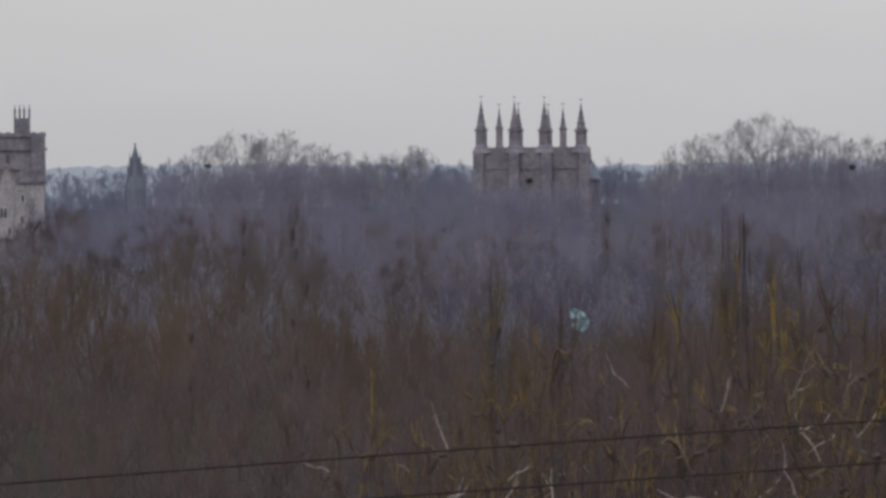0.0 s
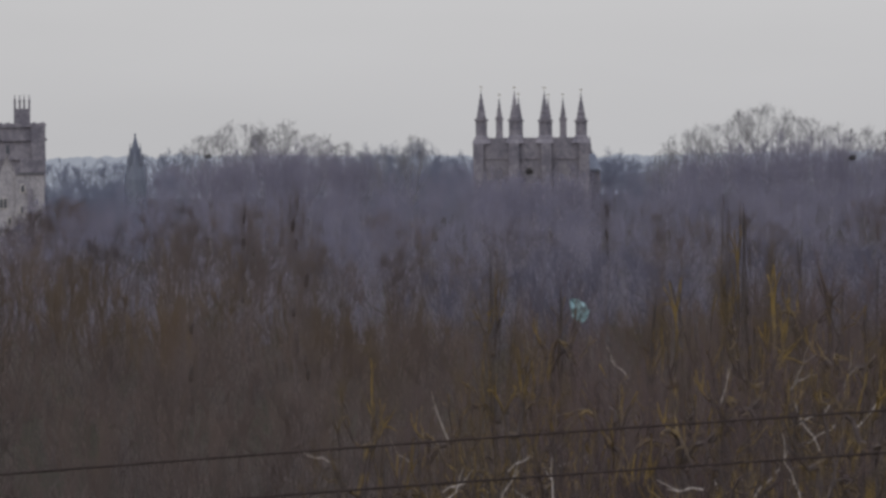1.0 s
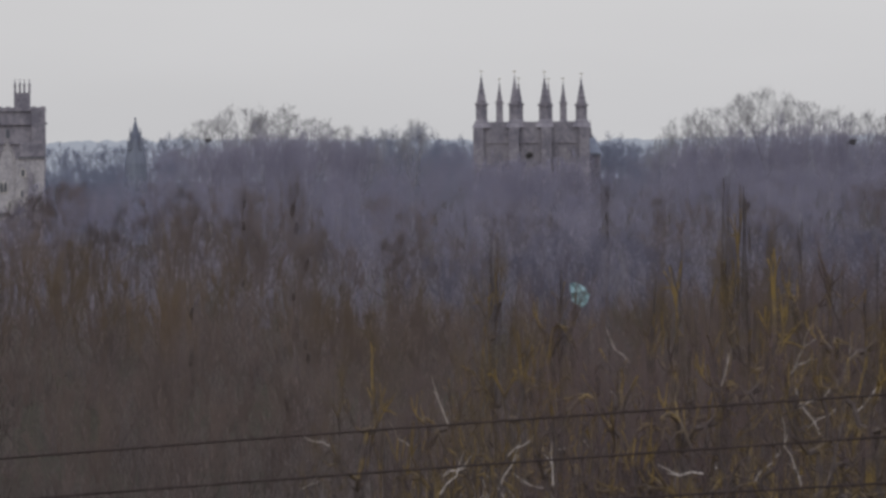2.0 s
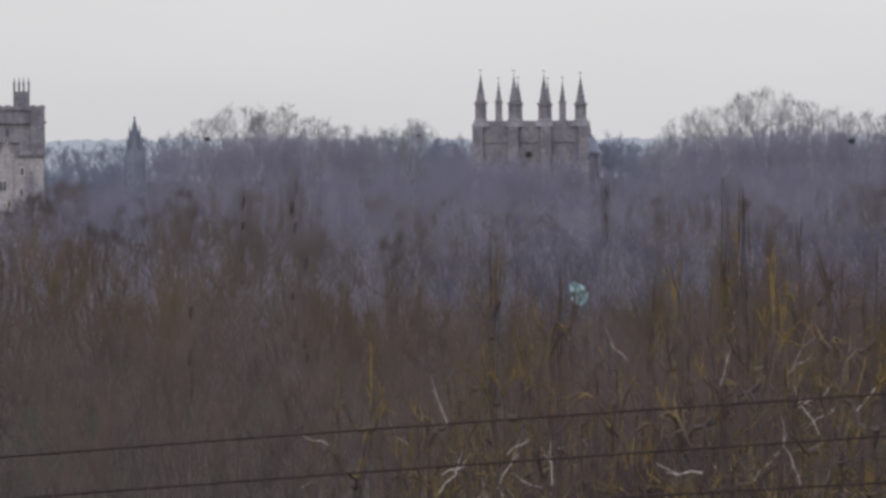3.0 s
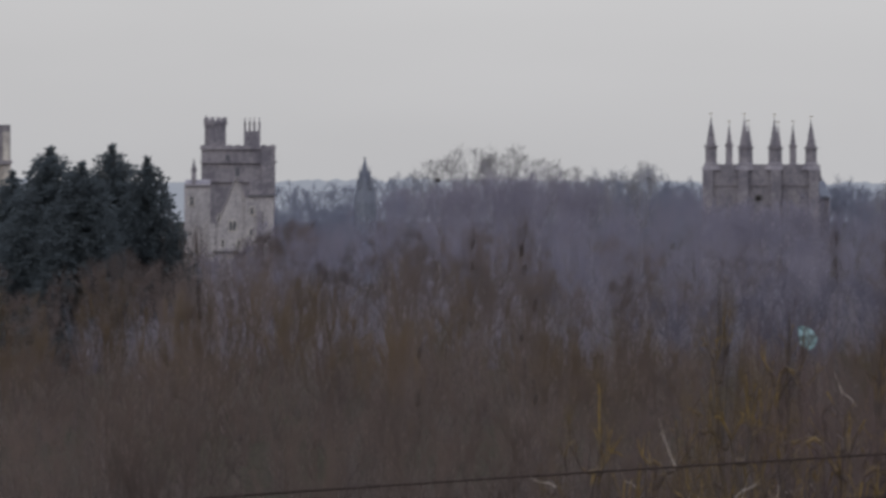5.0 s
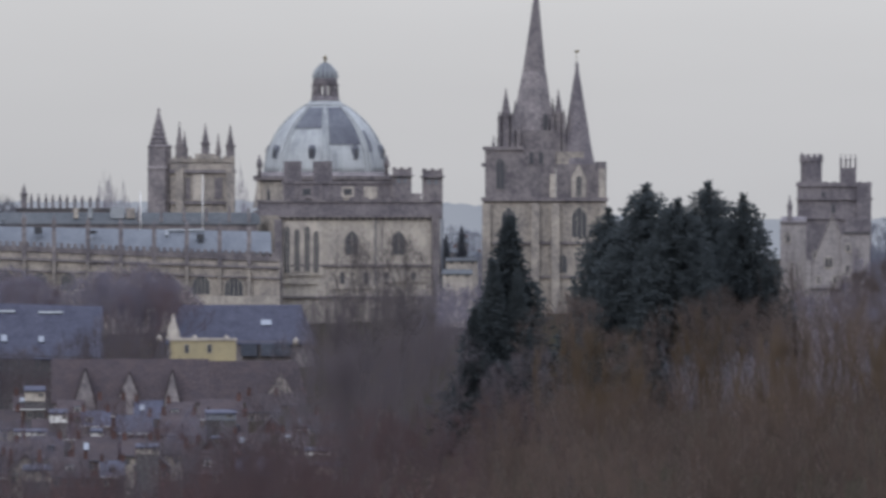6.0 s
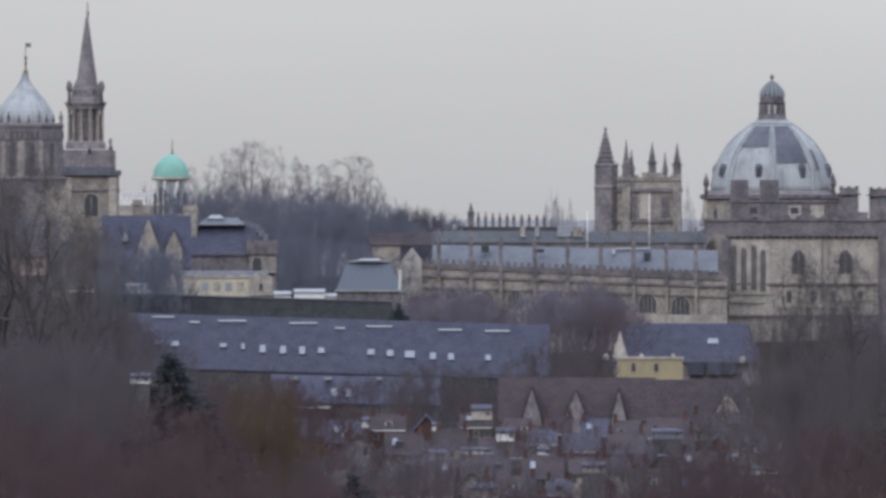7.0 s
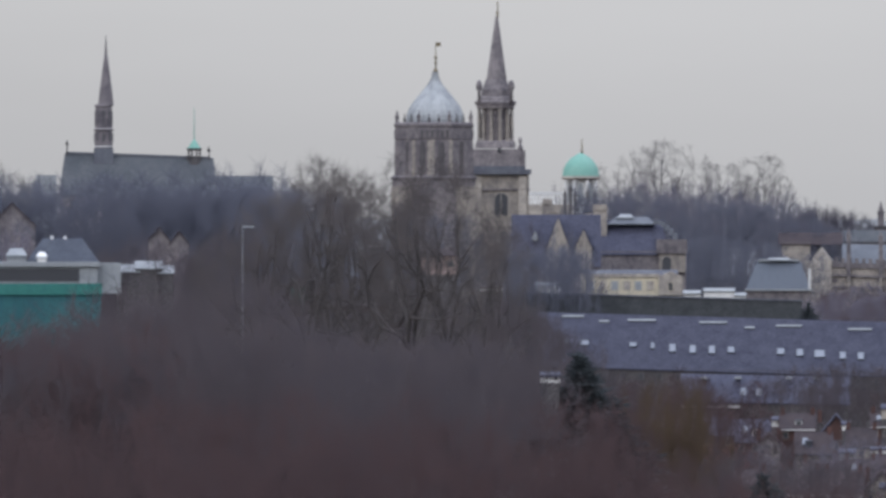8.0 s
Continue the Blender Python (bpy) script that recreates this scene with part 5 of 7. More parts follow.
def green_cupola():
    s = Site("green_cupola", "round white lantern under a green copper cupola", "cupola", 1950, WEST, 1028)
    prof = [(314, 33), (310, 32.5), (300, 31), (290, 26.5), (281, 19), (275, 10), (271, 3)]
    s.part("dome", COPPER, s.shape().spin(1028, 4, prof, 24))
    s.part("finial", GILT, s.shape().spin(1030, 4, [(272, 2.6), (266, 1.4), (245, 0.6)], 6))
    s.part("cornice", STONE_PALE, s.shape().spin(1028, 4, [(318, 32), (315, 35), (312, 34)], 24, False))
    core = s.part("drum", WHITE, s.shape().spin(1028, 4, [(s.foot, 22), (318, 22)], 16, False))
    for j in range(8):
        a = 2 * math.pi * (j + 0.5) / 8
        s.part("column", WHITE, s.shape().spin(1028 + 28 * math.cos(a), 4 + 28 * s.unit * math.sin(a), [(362, 3.4), (318, 3)], 8, False), core)
        s.part("opening", GREY_METAL, s.shape().spin(1028 + 21.5 * math.cos(a + 0.39), 4 + 21.5 * s.unit * math.sin(a + 0.39), [(356, 4), (328, 4), (324, 2)], 6, False), core)
    s.box("base_wall", STONE_PALE, 930, 1064, 362, s.foot, 2, 10)
    s.box("balustrade_rail", WHITE, 936, 998, 340, 346, 2, 0.4)
    s.merlons(WHITE, 938, 996, 346, 362, 2.05, 0.3, 9)
    for x, t in ((1010, 322), (1000, 334), (1018, 332), (1040, 330), (1053, 333)):
        s.pinnacle(x, t, t + 12, 380, 2.6, -2, STONE_DARK, 4, 0)


def chapel_with_fleche():
    s = Site("long_roofed_chapel", "long dark slate chapel roof with a slender lead fleche", "chapel", 1650, WEST, 245)
    s.box("wall", STONE_GREY, 108, 384, 345, s.foot, 0, 15, fall=6)
    s.part("roof", SLATE_GREY, s.shape().roof(104, 388, 271, 345, 0, 15, fall=8, hip=10))
    s.part("ridge", LEAD_DARK, s.shape().box(116, 372, 268, 272, 7.2, 0.6, fall=9))
    f = s.part("fleche_base", LEAD_DARK, s.shape().square(183, 7.5, [(292, 18), (262, 17)]))
    s.part("fleche_louvres", STONE_LILAC, s.shape().spin(183, 7.5, [(264, 16), (258, 16), (254, 16), (232, 15.5), (229, 18), (226, 15.5), (190, 14.5), (187, 16), (184, 14.5)], 8, False, math.pi / 8), f)
    for y in (260, 229):
        s.part("white_band", WHITE, s.shape().spin(183, 7.5, [(y, 17), (y - 2, 17)], 8, False, math.pi / 8), f)
    for j in range(8):
        a = j * math.pi / 4
        s.part("opening", GLASS, s.shape().spin(183 + 13.6 * math.cos(a), 7.5 + 13.6 * s.unit * math.sin(a), [(250, 3.4), (236, 3.4)], 5, False, a), f)
        s.part("opening", GLASS, s.shape().spin(183 + 12.8 * math.cos(a), 7.5 + 12.8 * s.unit * math.sin(a), [(222, 3.2), (196, 3.2)], 5, False, a), f)
    s.part("fleche_spire", STONE_LILAC, s.shape().spin(187, 7.5, [(186, 14), (120, 6), (92, 2.2), (62, 0.6)], 8, False, math.pi / 8), f)
    v = s.part("vent_turret", STONE_DARK, s.shape().spin(344, 7.5, [(296, 15), (281, 13), (278, 14)], 8, False, math.pi / 8).spin(344, 7.5, [(266, 12.5), (262, 14)], 8, False, math.pi / 8))
    for j in range(8):
        a = j * math.pi / 4 + math.pi / 8
        s.part("post", STONE_DARK, s.shape().spin(344 + 11 * math.cos(a), 7.5 + 11 * s.unit * math.sin(a), [(280, 1.7), (265, 1.7)], 6, False), v)
    s.part("vent_cap", COPPER, s.shape().spin(344, 7.5, [(264, 13), (258, 9), (250, 4), (247, 1.2), (190, 0.5)], 8, False))
    for x, y in ((118, 270), (370, 281)):
        c = s.shape().box(x - 1.2, x + 1.2, y - 22, y + 8, 7, 0.4).box(x - 3, x + 3, y - 17, y - 13, 7, 0.4)
        s.part("cross", STONE_DARK, c)
    s.part("end_gable", STONE_GREY, s.shape().box(104, 112, 330, s.foot, -0.2, 15.4))
    d = s.part("dormer", COPPER, s.shape().roof(261, 276, 331, 341, 1.6, 1.6))
    s.box("dormer_face", WHITE, 263, 274, 341, 346, 0.9, 1.5, parent=d)
    for x in (130, 165, 200, 235, 270, 305, 340, 370):
        s.window(x, 352, 385, 6, 0, 2, frame_mat=STONE_GREY)
        s.box("buttress", STONE_GREY, x + 14, x + 21, 350, s.foot, -0.9, 1)
    w = Site("chapel_wing", "lower slate-roofed wing beside the chapel", "building", 1660, WEST, 430)
    w.box("wall", STONE_GREY, 384, 480, 345, w.foot, 0, 12)
    w.part("roof", SLATE_GREY, w.shape().roof(378, 484, 311, 347, 0, 12))
    t = Site("far_block", "pale far apartment block in haze", "building", 2600, WEST, 82)
    t.box("wall", GREY_METAL, 64, 100, 310, t.foot, 0, 12)
    t.box("wall_step", GREY_METAL, 56, 66, 322, t.foot, 1, 10)


for build in (pinnacled_tower, castle_tower, small_spire, spire_church, rotunda, turreted_front, ornate_tower, long_hall,
              ogee_tower, lantern_spire, green_cupola, chapel_with_fleche):
    build()

# ---- town roofs ----
def long_slate_roof():
    s = Site("long_slate_terrace", "very long dark slate roof dotted with skylights", "building", 1480, WEST, 1320)
    top, eave, deep = 553, 648, 17.0
    s.box("wall", STONE_DARK, 960, 1690, 646, s.foot, 0, deep, fall=18)
    roof = s.part("roof", SLATE, s.shape().roof(950, 1700, top, eave, 0, deep, fall=22))

    def lie(name, mat, x, y, w, h, lean=0, label=""):
        fall = 22 * (x - 950) / 750
        return s.part(name, mat, s.shape().slab(x - w / 2, x + w / 2, y - h / 2 - fall, y + h / 2 - fall, top, eave, 0, deep, fall), roof, label)
    for x, y, w, h in ((958, 606, 12, 10), (1001, 607, 12, 10), (1034, 609, 16, 11), (1120, 612, 14, 9), (1155, 614, 8, 12), (1190, 618, 13, 15), (1226, 620, 13, 15),
                       (1260, 621, 13, 15), (1294, 621, 14, 12), (1382, 624, 15, 12), (1416, 626, 14, 13), (1451, 628, 20, 14), (1492, 631, 13, 14), (1524, 632, 13, 14), (1590, 634, 12, 12)):
        lie("skylight", LEAD_DARK, x, y, w - 1, h - 1)
        lie("pane", SKYLIGHT, x, y, w - 3, h - 3).location.y = -0.06
    for x, y, w in ((1012, 562, 40), (1068, 571, 18), (1135, 569, 50), (1262, 573, 50), (1327, 582, 18), (1397, 579, 46), (1523, 585, 42), (1607, 587, 44)):
        lie("ridge_vent", GREY_METAL, x, y, w, 3.0, label="long pale strip rooflight")
    for i in range(22):
        x = 975 + i * 32
        s.flat_window(x, 656 + i * 0.8, 668 + i * 0.8, 4, 0, STONE_GREY)


def low_blue_roof():
    s = Site("blue_slate_house", "blue-grey slate roof with two bright skylights", "house", 1420, WEST, 1340)
    s.box("wall", STONE_DARK, 1210, 1500, 706, s.foot, 0, 9, fall=8)
    roof = s.part("roof", SLATE, s.shape().roof(1205, 1505, 662, 710, 0, 9, fall=6))
    for x, y in ((1316, 695), (1343, 696)):
        s.part("skylight", SKYLIGHT, s.shape().slab(x - 5, x + 5, y - 9, y + 4, 662, 710, 0, 9, fall=3), roof)
    for x in (1240, 1300, 1390, 1440):
        s.part("dormer", GREY_METAL, s.shape().box(x, x + 12, 668, 671, 1.6, 2))
    s.part("white_gutter", WHITE, s.shape().box(1206, 1310, 718, 722, -0.6, 0.4))


def yellow_house():
    s = Site("yellow_house", "yellow rendered house with white gable and small domes", "house", 1500, TOWN, 805)
    s.box("wall", YELLOW, 746, 862, 634, s.foot, 0, 9)
    s.box("parapet", STONE_PALE, 744, 864, 630, 635, -0.2, 1)
    s.part("white_spirelet", STONE_PALE, s.shape().spin(751, 2, [(632, 13), (618, 10), (600, 4), (586, 0.6)], 6, False))
    for x in (845, 789, 726):
        s.part("small_dome", STONE_PALE, s.shape().spin(x, 2, [(636, 5), (632, 5), (628, 4), (625, 1.5)], 10))
    for x in (775, 815):
        s.flat_window(x, 642, 656, 3.5, 0, STONE_PALE)
    r = Site("slate_hall", "broad dark slate roof behind a yellow house", "building", 1560, TOWN, 870)
    r.box("wall", STONE_GREY, 740, 1000, 636, r.foot, 0, 12)
    r.part("roof", SLATE, r.shape().roof(736, 1004, 572, 640, 0, 14, hip=26))
    r.part("rooflight", SKYLIGHT, r.shape().slab(906, 925, 600, 609, 572, 640, 0, 14))
    for x in (885, 920, 945):
        r.box("bay", SLATE_BLUE, x - 14, x + 14, 640, 662, -1.2, 1.4)
    r.part("small_dome", STONE_PALE, r.shape().spin(968, -1, [(642, 5), (635, 5), (631, 3.5), (629, 1.2)], 10))


def gabled_row():
    s = Site("three_gabled_house", "brown tiled house with a row of pale stone gables", "house", 1380, TOWN, 680)
    s.box("wall", STONE_GREY, 540, 810, 742, s.foot, 1, 9)
    s.part("roof", TILE, s.shape().roof(535, 815, 668, 745, 1, 10))
    for x0, x1, a in ((578, 612, 686), (652, 694, 693), (736, 762, 690)):
        g = s.part("gable", STONE_ASH, s.shape().gable(x0, x1, a, 742, s.foot, -0.6, 6))
        s.part("gable_roof", TILE, s.shape().pitch(x0, x1, a - 1, 742, -0.3, 6), g)
    b = Site("large_gabled_house", "large brown roof with a wide stone gable", "house", 1400, TOWN, 900)
    b.box("wall", STONE_GREY, 800, 985, 748, b.foot, 1, 10)
    b.part("roof", TILE, b.shape().roof(790, 990, 672, 752, 1, 11, hip=18))
    g = b.part("gable", STONE, b.shape().gable(905, 978, 694, 752, b.foot, -0.5, 6))
    b.part("gable_roof", TILE, b.shape().pitch(905, 978, 693, 752, -0.2, 6), g)
    for x in (925, 942, 958):
        b.part("window", GLASS, b.shape().box(x - 3, x + 3, 734, 746, -0.6, 0.3), g)


def terrace_house(rng, x, y, d, view, w, roof, wall):
    """A small house: walls, roof, chimney with pots, windows, and perhaps a dormer."""
    s = Site("house", "small %s house with %s roof and chimney" % (("brick" if wall is BRICK else "stone"), ("brown tiled" if roof is TILE else "slate")), "house", d, view, x, group="town houses")
    h, deep = w * rng.uniform(0.42, 0.6), rng.uniform(7, 9)
    front = rng.random() < 0.12
    if front:
        s.part("wall", wall, s.shape().gable(x - w / 2, x + w / 2, y, y + h, s.foot, 0, deep))
        s.part("roof", roof, s.shape().pitch(x - w / 2, x + w / 2, y - 1, y + h, -0.1, deep + 0.4))
    else:
        s.box("wall", wall, x - w / 2, x + w / 2, y + h, s.foot, 0, deep)
        s.part("roof", roof, s.shape().roof(x - w / 2 - 1, x + w / 2 + 1, y, y + h + 1, 0, deep))
        if rng.random() < 0.5:
            xd = x + rng.uniform(-0.25, 0.25) * w
            dm = s.box("dormer", rng.choice((WHITE, SLATE, SLATE)), xd - 6, xd + 6, y + h * 0.45, y + h * 0.9, 0.8, 2.4)
            s.box("pane", GLASS, xd - 4, xd + 4, y + h * 0.52, y + h * 0.85, 0.72, 0.2, parent=dm)
            s.part("dormer_roof", LEAD_DARK, s.shape().box(xd - 7, xd + 7, y + h * 0.4, y + h * 0.46, 0.6, 2.8), dm)
        if rng.random() < 0.22:
            s.part("skylight", SKYLIGHT, s.shape().slab(x - 0.3 * w, x - 0.3 * w + 9, y + h * 0.35, y + h * 0.65, y, y + h + 1, 0, deep))
    for side in (-1, 1):
        if rng.random() < 0.7:
            xc = x + side * w * 0.42
            c = s.box("chimney", BRICK, xc - 3.5, xc + 3.5, y - 9, y + 12, deep / 2 - 0.5, 1.0)
            for k in (-2, 0, 2):
                s.part("chimney_pot", TILE, s.shape().spin(xc + k, deep / 2, [(y - 9, 0.9), (y - 13, 0.7)], 6), c)
    n = max(2, int(w / 18))
    for i in range(n):
        xw = x - w / 2 + w * (i + 0.5) / n
        s.flat_window(xw, y + h + 7, y + h + 18, 4, 0)
    s.part("gutter", WHITE if rng.random() < 0.3 else LEAD_DARK, s.shape().box(x - w / 2, x + w / 2, y + h + 1.5, y + h + 3.2, -0.5, 0.2))
    return s


def small_houses():
    rng = random.Random(11)
    for d, y0, xs, xe in ((1340, 738, 1240, 2080), (1250, 765, 1340, 2110), (1150, 805, 1420, 2080), (1060, 838, 1300, 2060)):
        x = xs
        while x < xe:
            w = rng.uniform(42, 78)
            terrace_house(rng, x + w / 2, y0 + rng.uniform(-10, 12), d + rng.uniform(-20, 20), WEST, w,
                          rng.choice((TILE, TILE, TILE, SLATE)), rng.choice((BRICK, BRICK, BRICK, BRICK, STONE_GREY, STONE_GREY, STONE)))
            x += w + rng.uniform(0, 26)


def outbuilding(x, y, w, h, d, wall, view=TOWN, roof=SLATE):
    """A low white-painted back building that shows between roofs."""
    s = Site("outbuilding", "small back building with a pale painted upper storey", "outbuilding", d, view, x, group="outbuildings")
    s.box("wall", STONE_DARK, x - w / 2, x + w / 2, y + h, s.foot, 0.1, 4)
    s.box("painted_storey", wall, x - w / 2, x + w / 2, y, y + h, 0, 4.1)
    s.part("roof", roof, s.shape().roof(x - w / 2 - 1, x + w / 2 + 1, y - h * 0.35, y + 0.5, 0, 4))
    s.flat_window(x + w * 0.3, y + h * 0.3, y + h * 0.6, w * 0.08, 0)


def pale_terrace(x0, x1, y, h, d):
    """A low rendered row far off between the trees."""
    s = Site("pale_terrace", "low pale rendered terrace with a grey slate roof", "terrace", d, TOWN, (x0 + x1) / 2, group="far terraces")
    s.box("wall", STONE_PALE, x0, x1, y, s.foot, 0, 7)
    s.part("roof", SLATE_GREY, s.shape().roof(x0 - 1, x1 + 1, y - h, y + 0.5, 0, 7))
    for k in range(3):
        s.flat_window(x0 + (k + 0.5) * (x1 - x0) / 3, y + 2, y + 6, 2, 0)


def outbuildings():
    pale_terrace(1234, 1290, 493, 5, 1880)
    pale_terrace(1228, 1280, 516, 7, 1780)
    outbuilding(-98, 664, 34, 14, 846, WHITE)
    for x, y, w, h, d, m in ((506, 722, 36, 20, 1345, STONE_PALE), (548, 762, 32, 18, 1245, WHITE), (498, 794, 58, 9, 1235, WHITE), (615, 794, 20, 12, 1150, WHITE),
                             (425, 750, 14, 12, 1330, WHITE), (300, 742, 12, 14, 1320, WHITE), (428, 800, 30, 16, 1200, GREY_METAL), (835, 762, 54, 14, 1240, SKYLIGHT),
                             (978, 788, 26, 12, 1150, WHITE), (830, 806, 22, 8, 1140, STONE_PALE), (1005, 828, 52, 10, 1060, WHITE), (1025, 855, 44, 16, 1040, STONE),
                             (705, 822, 40, 14, 1060, STONE_PALE), (510, 862, 50, 22, 1010, STONE)):
        outbuilding(x, y, w, h, d, m)
    for x, y, w, h, d, m in ((665, 430, 22, 9, 1500, WHITE), (600, 452, 16, 8, 1480, STONE_PALE), (755, 545, 16, 6, 1180, WHITE),
                             (528, 506, 24, 30, 1250, GREEN_NET), (655, 540, 100, 12, 1260, BRICK), (778, 452, 64, 34, 1380, ROSE), (870, 508, 40, 8, 1400, WHITE)):
        outbuilding(x, y, w, h, d, m, WEST, TILE)


def west_group():
    s = Site("hipped_lead_house", "grey stone house with a curved lead roof and chimneys", "building", 1620, WEST, 1130)
    s.box("wall", STONE_GREY, 1040, 1214, 445, s.foot, 0, 12)
    s.part("roof", SLATE, s.shape().roof(1040, 1186, 390, 450, 0, 12, hip=16))
    s.part("roof_crown", LEAD_ROOF, s.shape().roof(1076, 1160, 384, 396, 3.5, 5, hip=14))
    s.part("crown_lantern", GREY_METAL, s.shape().roof(1092, 1122, 379, 385, 5, 2, hip=6))
    for i in range(6):
        x = 1156 + i * 7
        s.part("lead_hip", LEAD_ROOF, s.shape().box(x, x + 8, 390 + i * i * 0.9, 397 + i * i * 1.2, 1.6, 0.8))
    s.box("end_wing", STONE, 1166, 1214, 448, 482, -0.8, 9)
    s.box("wing_cornice", STONE_GREY, 1162, 1216, 424, 449, -1.2, 10)
    s.window(1180, 454, 484, 8, -0.8, 1, pointed=False)
    for x, t, w in ((1050, 362, 24), (1034, 378, 14), (960, 352, 16), (976, 366, 10)):
        s.part("chimney", STONE, s.shape().box(x, x + w, t, 450, 3, 1.8).box(x - 2, x + w + 2, t + 6, t + 10, 2.8, 2.2))
    g = Site("gabled_stone_house", "brown stone house with pointed gables and slate roof", "house", 1600, WEST, 985)
    g.box("wall", STONE_GREY, 915, 1060, 470, g.foot, 0, 10)
    g.part("roof", SLATE, g.shape().roof(905, 1064, 380, 472, 0, 12))
    for x0, x1, a in ((968, 1008, 386), (1018, 1048, 408)):
        w = g.part("gable", STONE, g.shape().gable(x0, x1, a, 440, 480, -0.5, 5))
        g.part("gable_roof", SLATE, g.shape().pitch(x0, x1, a - 1, 440, -0.2, 5), w)
    g.part("white_gable", GREY_METAL, g.shape().gable(942, 952, 408, 420, 426, 2, 1))
    c = Site("cream_house", "cream rendered range with tall bright windows", "house", 1560, WEST, 1120)
    c.box("wall", CREAM, 1028, 1206, 490, c.foot, 0, 8)
    c.part("parapet", STONE_PALE, c.shape().box(1026, 1168, 485, 491, -0.2, 1).gable(1166, 1208, 480, 490, 522, -0.6, 4))
    for i in range(6):
        c.box("tall_window", STONE_PALE if i % 2 else GREY_METAL, 1040 + i * 21, 1052 + i * 21, 498, 514, -0.08, 0.2)
    c.flat_window(1187, 500, 514, 3.5, -0.6, CREAM)
    c.part("roof", LEAD_DARK, c.shape().roof(1030, 1200, 478, 490, 1, 7))
    k = Site("low_glazed_sheds", "low white sheds and vans behind a dark wall", "shed", 1530, WEST, 1250)
    for x0, x1, t in ((944, 990, 500), (1210, 1240, 514), (1246, 1300, 510), (1300, 1320, 518)):
        k.part("shed", WHITE, k.shape().box(x0, x1, t + 4, t + 18, 0, 5))
        k.part("plinth", STONE_DARK, k.shape().box(x0, x1, t + 18, k.foot, 0.1, 4.8))
        k.part("shed_roof", GREY_METAL, k.shape().roof(x0 - 1, x1 + 1, t, t + 5, 0, 5))
    w = Site("dark_yard_wall", "long dark wall topped with evergreen hedge", "wall", 1510, WEST, 1180)
    w.box("wall", ASPHALT_ROOF, 930, 1420, 520, w.foot, 0, 0.8, fall=14)
    w.box("coping", LEAD_DARK, 928, 1422, 517, 520, -0.2, 1.2, fall=14)
    h = Site("glasshouse", "pale glass and lead roofed hall beside the library", "glasshouse", 1700, TOWN, 305)
    h.box("wall", STONE_GREY, 246, 364, 512, h.foot, 0, 12)
    h.part("glazed_roof", GREEN_GLASS, h.shape().roof(248, 364, 463, 513, 0, 12, hip=20))
    h.part("ridge", GREY_METAL, h.shape().box(270, 342, 459.5, 463.5, 5.4, 1.2).roof(284, 330, 456.5, 460, 5.2, 1.6, hip=8))
    for x in (262, 276, 290, 305, 320, 334, 348):
        h.part("glazing_bar", LEAD_DARK, h.shape().slab(x - 0.6, x + 0.6, 466, 511, 463, 513, 0, 12, proud=0.02, thick=0.06))
    h.part("eaves_gutter", GREY_METAL, h.shape().box(247, 366, 512, 515, -0.5, 0.4))
    h.box("end_post", WHITE, 359, 363, 476, 514, -0.45, 0.4)
    b = Site("far_stone_roofs", "brown stone roofs among far trees", "building", 1880, TOWN, 350)
    b.box("wall", STONE, 312, 362, 430, b.foot, 0, 9)
    b.part("roof", TILE, b.shape().roof(306, 420, 412, 432, 0, 9))
    rng = random.Random(3)
    for x, y, w in ((1240, 470, 26), (1262, 452, 22), (1284, 478, 24), (1248, 500, 30), (1276, 510, 28), (1256, 528, 34)):
        f = Site("far_house", "pale far house with a grey roof in winter haze", "house", 2050 + rng.uniform(-60, 60), TOWN, x, group="far houses")
        f.box("wall", STONE_ASH, x - w / 2, x + w / 2, y + 8, f.foot, 0, 8)
        f.part("roof", SLATE_GREY, f.shape().roof(x - w / 2 - 1, x + w / 2 + 1, y, y + 9, 0, 8))
        f.box("chimney", BRICK, x + w * 0.3, x + w * 0.3 + 4, y - 5, y + 6, 3.5, 1)
        for k in (-0.25, 0.25):
            f.flat_window(x + k * w, y + 12, y + 18, 2, 0)
    t = Site("teal_building", "flat-roofed hall clad in teal sheet behind netting", "building", 1350, WEST, 70)
    t.box("wall", TEAL, -220, 178, 520, t.foot, 0, 14)
    t.box("upper_storey", GREY_METAL, -220, 172, 472, 502, 1.5, 12)
    t.part("glass_band", GLASS, t.shape().box(-220, 140, 476, 498, 1.38, 0.2))
    t.part("fascia", GREY_METAL, t.shape().box(-222, 176, 464, 472, 1.0, 13))
    t.part("netting", GREEN_NET, t.shape().box(-220, 180, 502, 522, -0.4, 0.3))
    for i in range(14):
        t.box("panel_joint", TEAL, -215 + i * 28, -214 + i * 28, 526, t.foot, -0.06, 0.1)
    t.part("side_block", GREY_METAL, t.shape().box(172, 214, 466, 520, 3, 8))
    t.part("roof_plant", GREY_METAL, t.shape().roof(10, 48, 440, 452, 4, 4, hip=8).box(12, 46, 452, 464, 4.2, 3.6))
    t.part("roof_plant", WHITE, t.shape().roof(64, 84, 446, 454, 4, 3, hip=5).box(66, 82, 454, 464, 4.2, 2.6))
    t.part("slate_hip", SLATE_BLUE, t.shape().roof(46, 176, 422, 464, 5, 8, hip=30))
    t.part("roof_vents", WHITE, t.shape().spin(92, 9, [(426, 3), (418, 2.5)], 6).spin(115, 9, [(426, 3), (419, 2.5)], 6))
    v = Site("white_roofed_sheds", "low sheds with bright white roofs", "shed", 1400, WEST, 255)
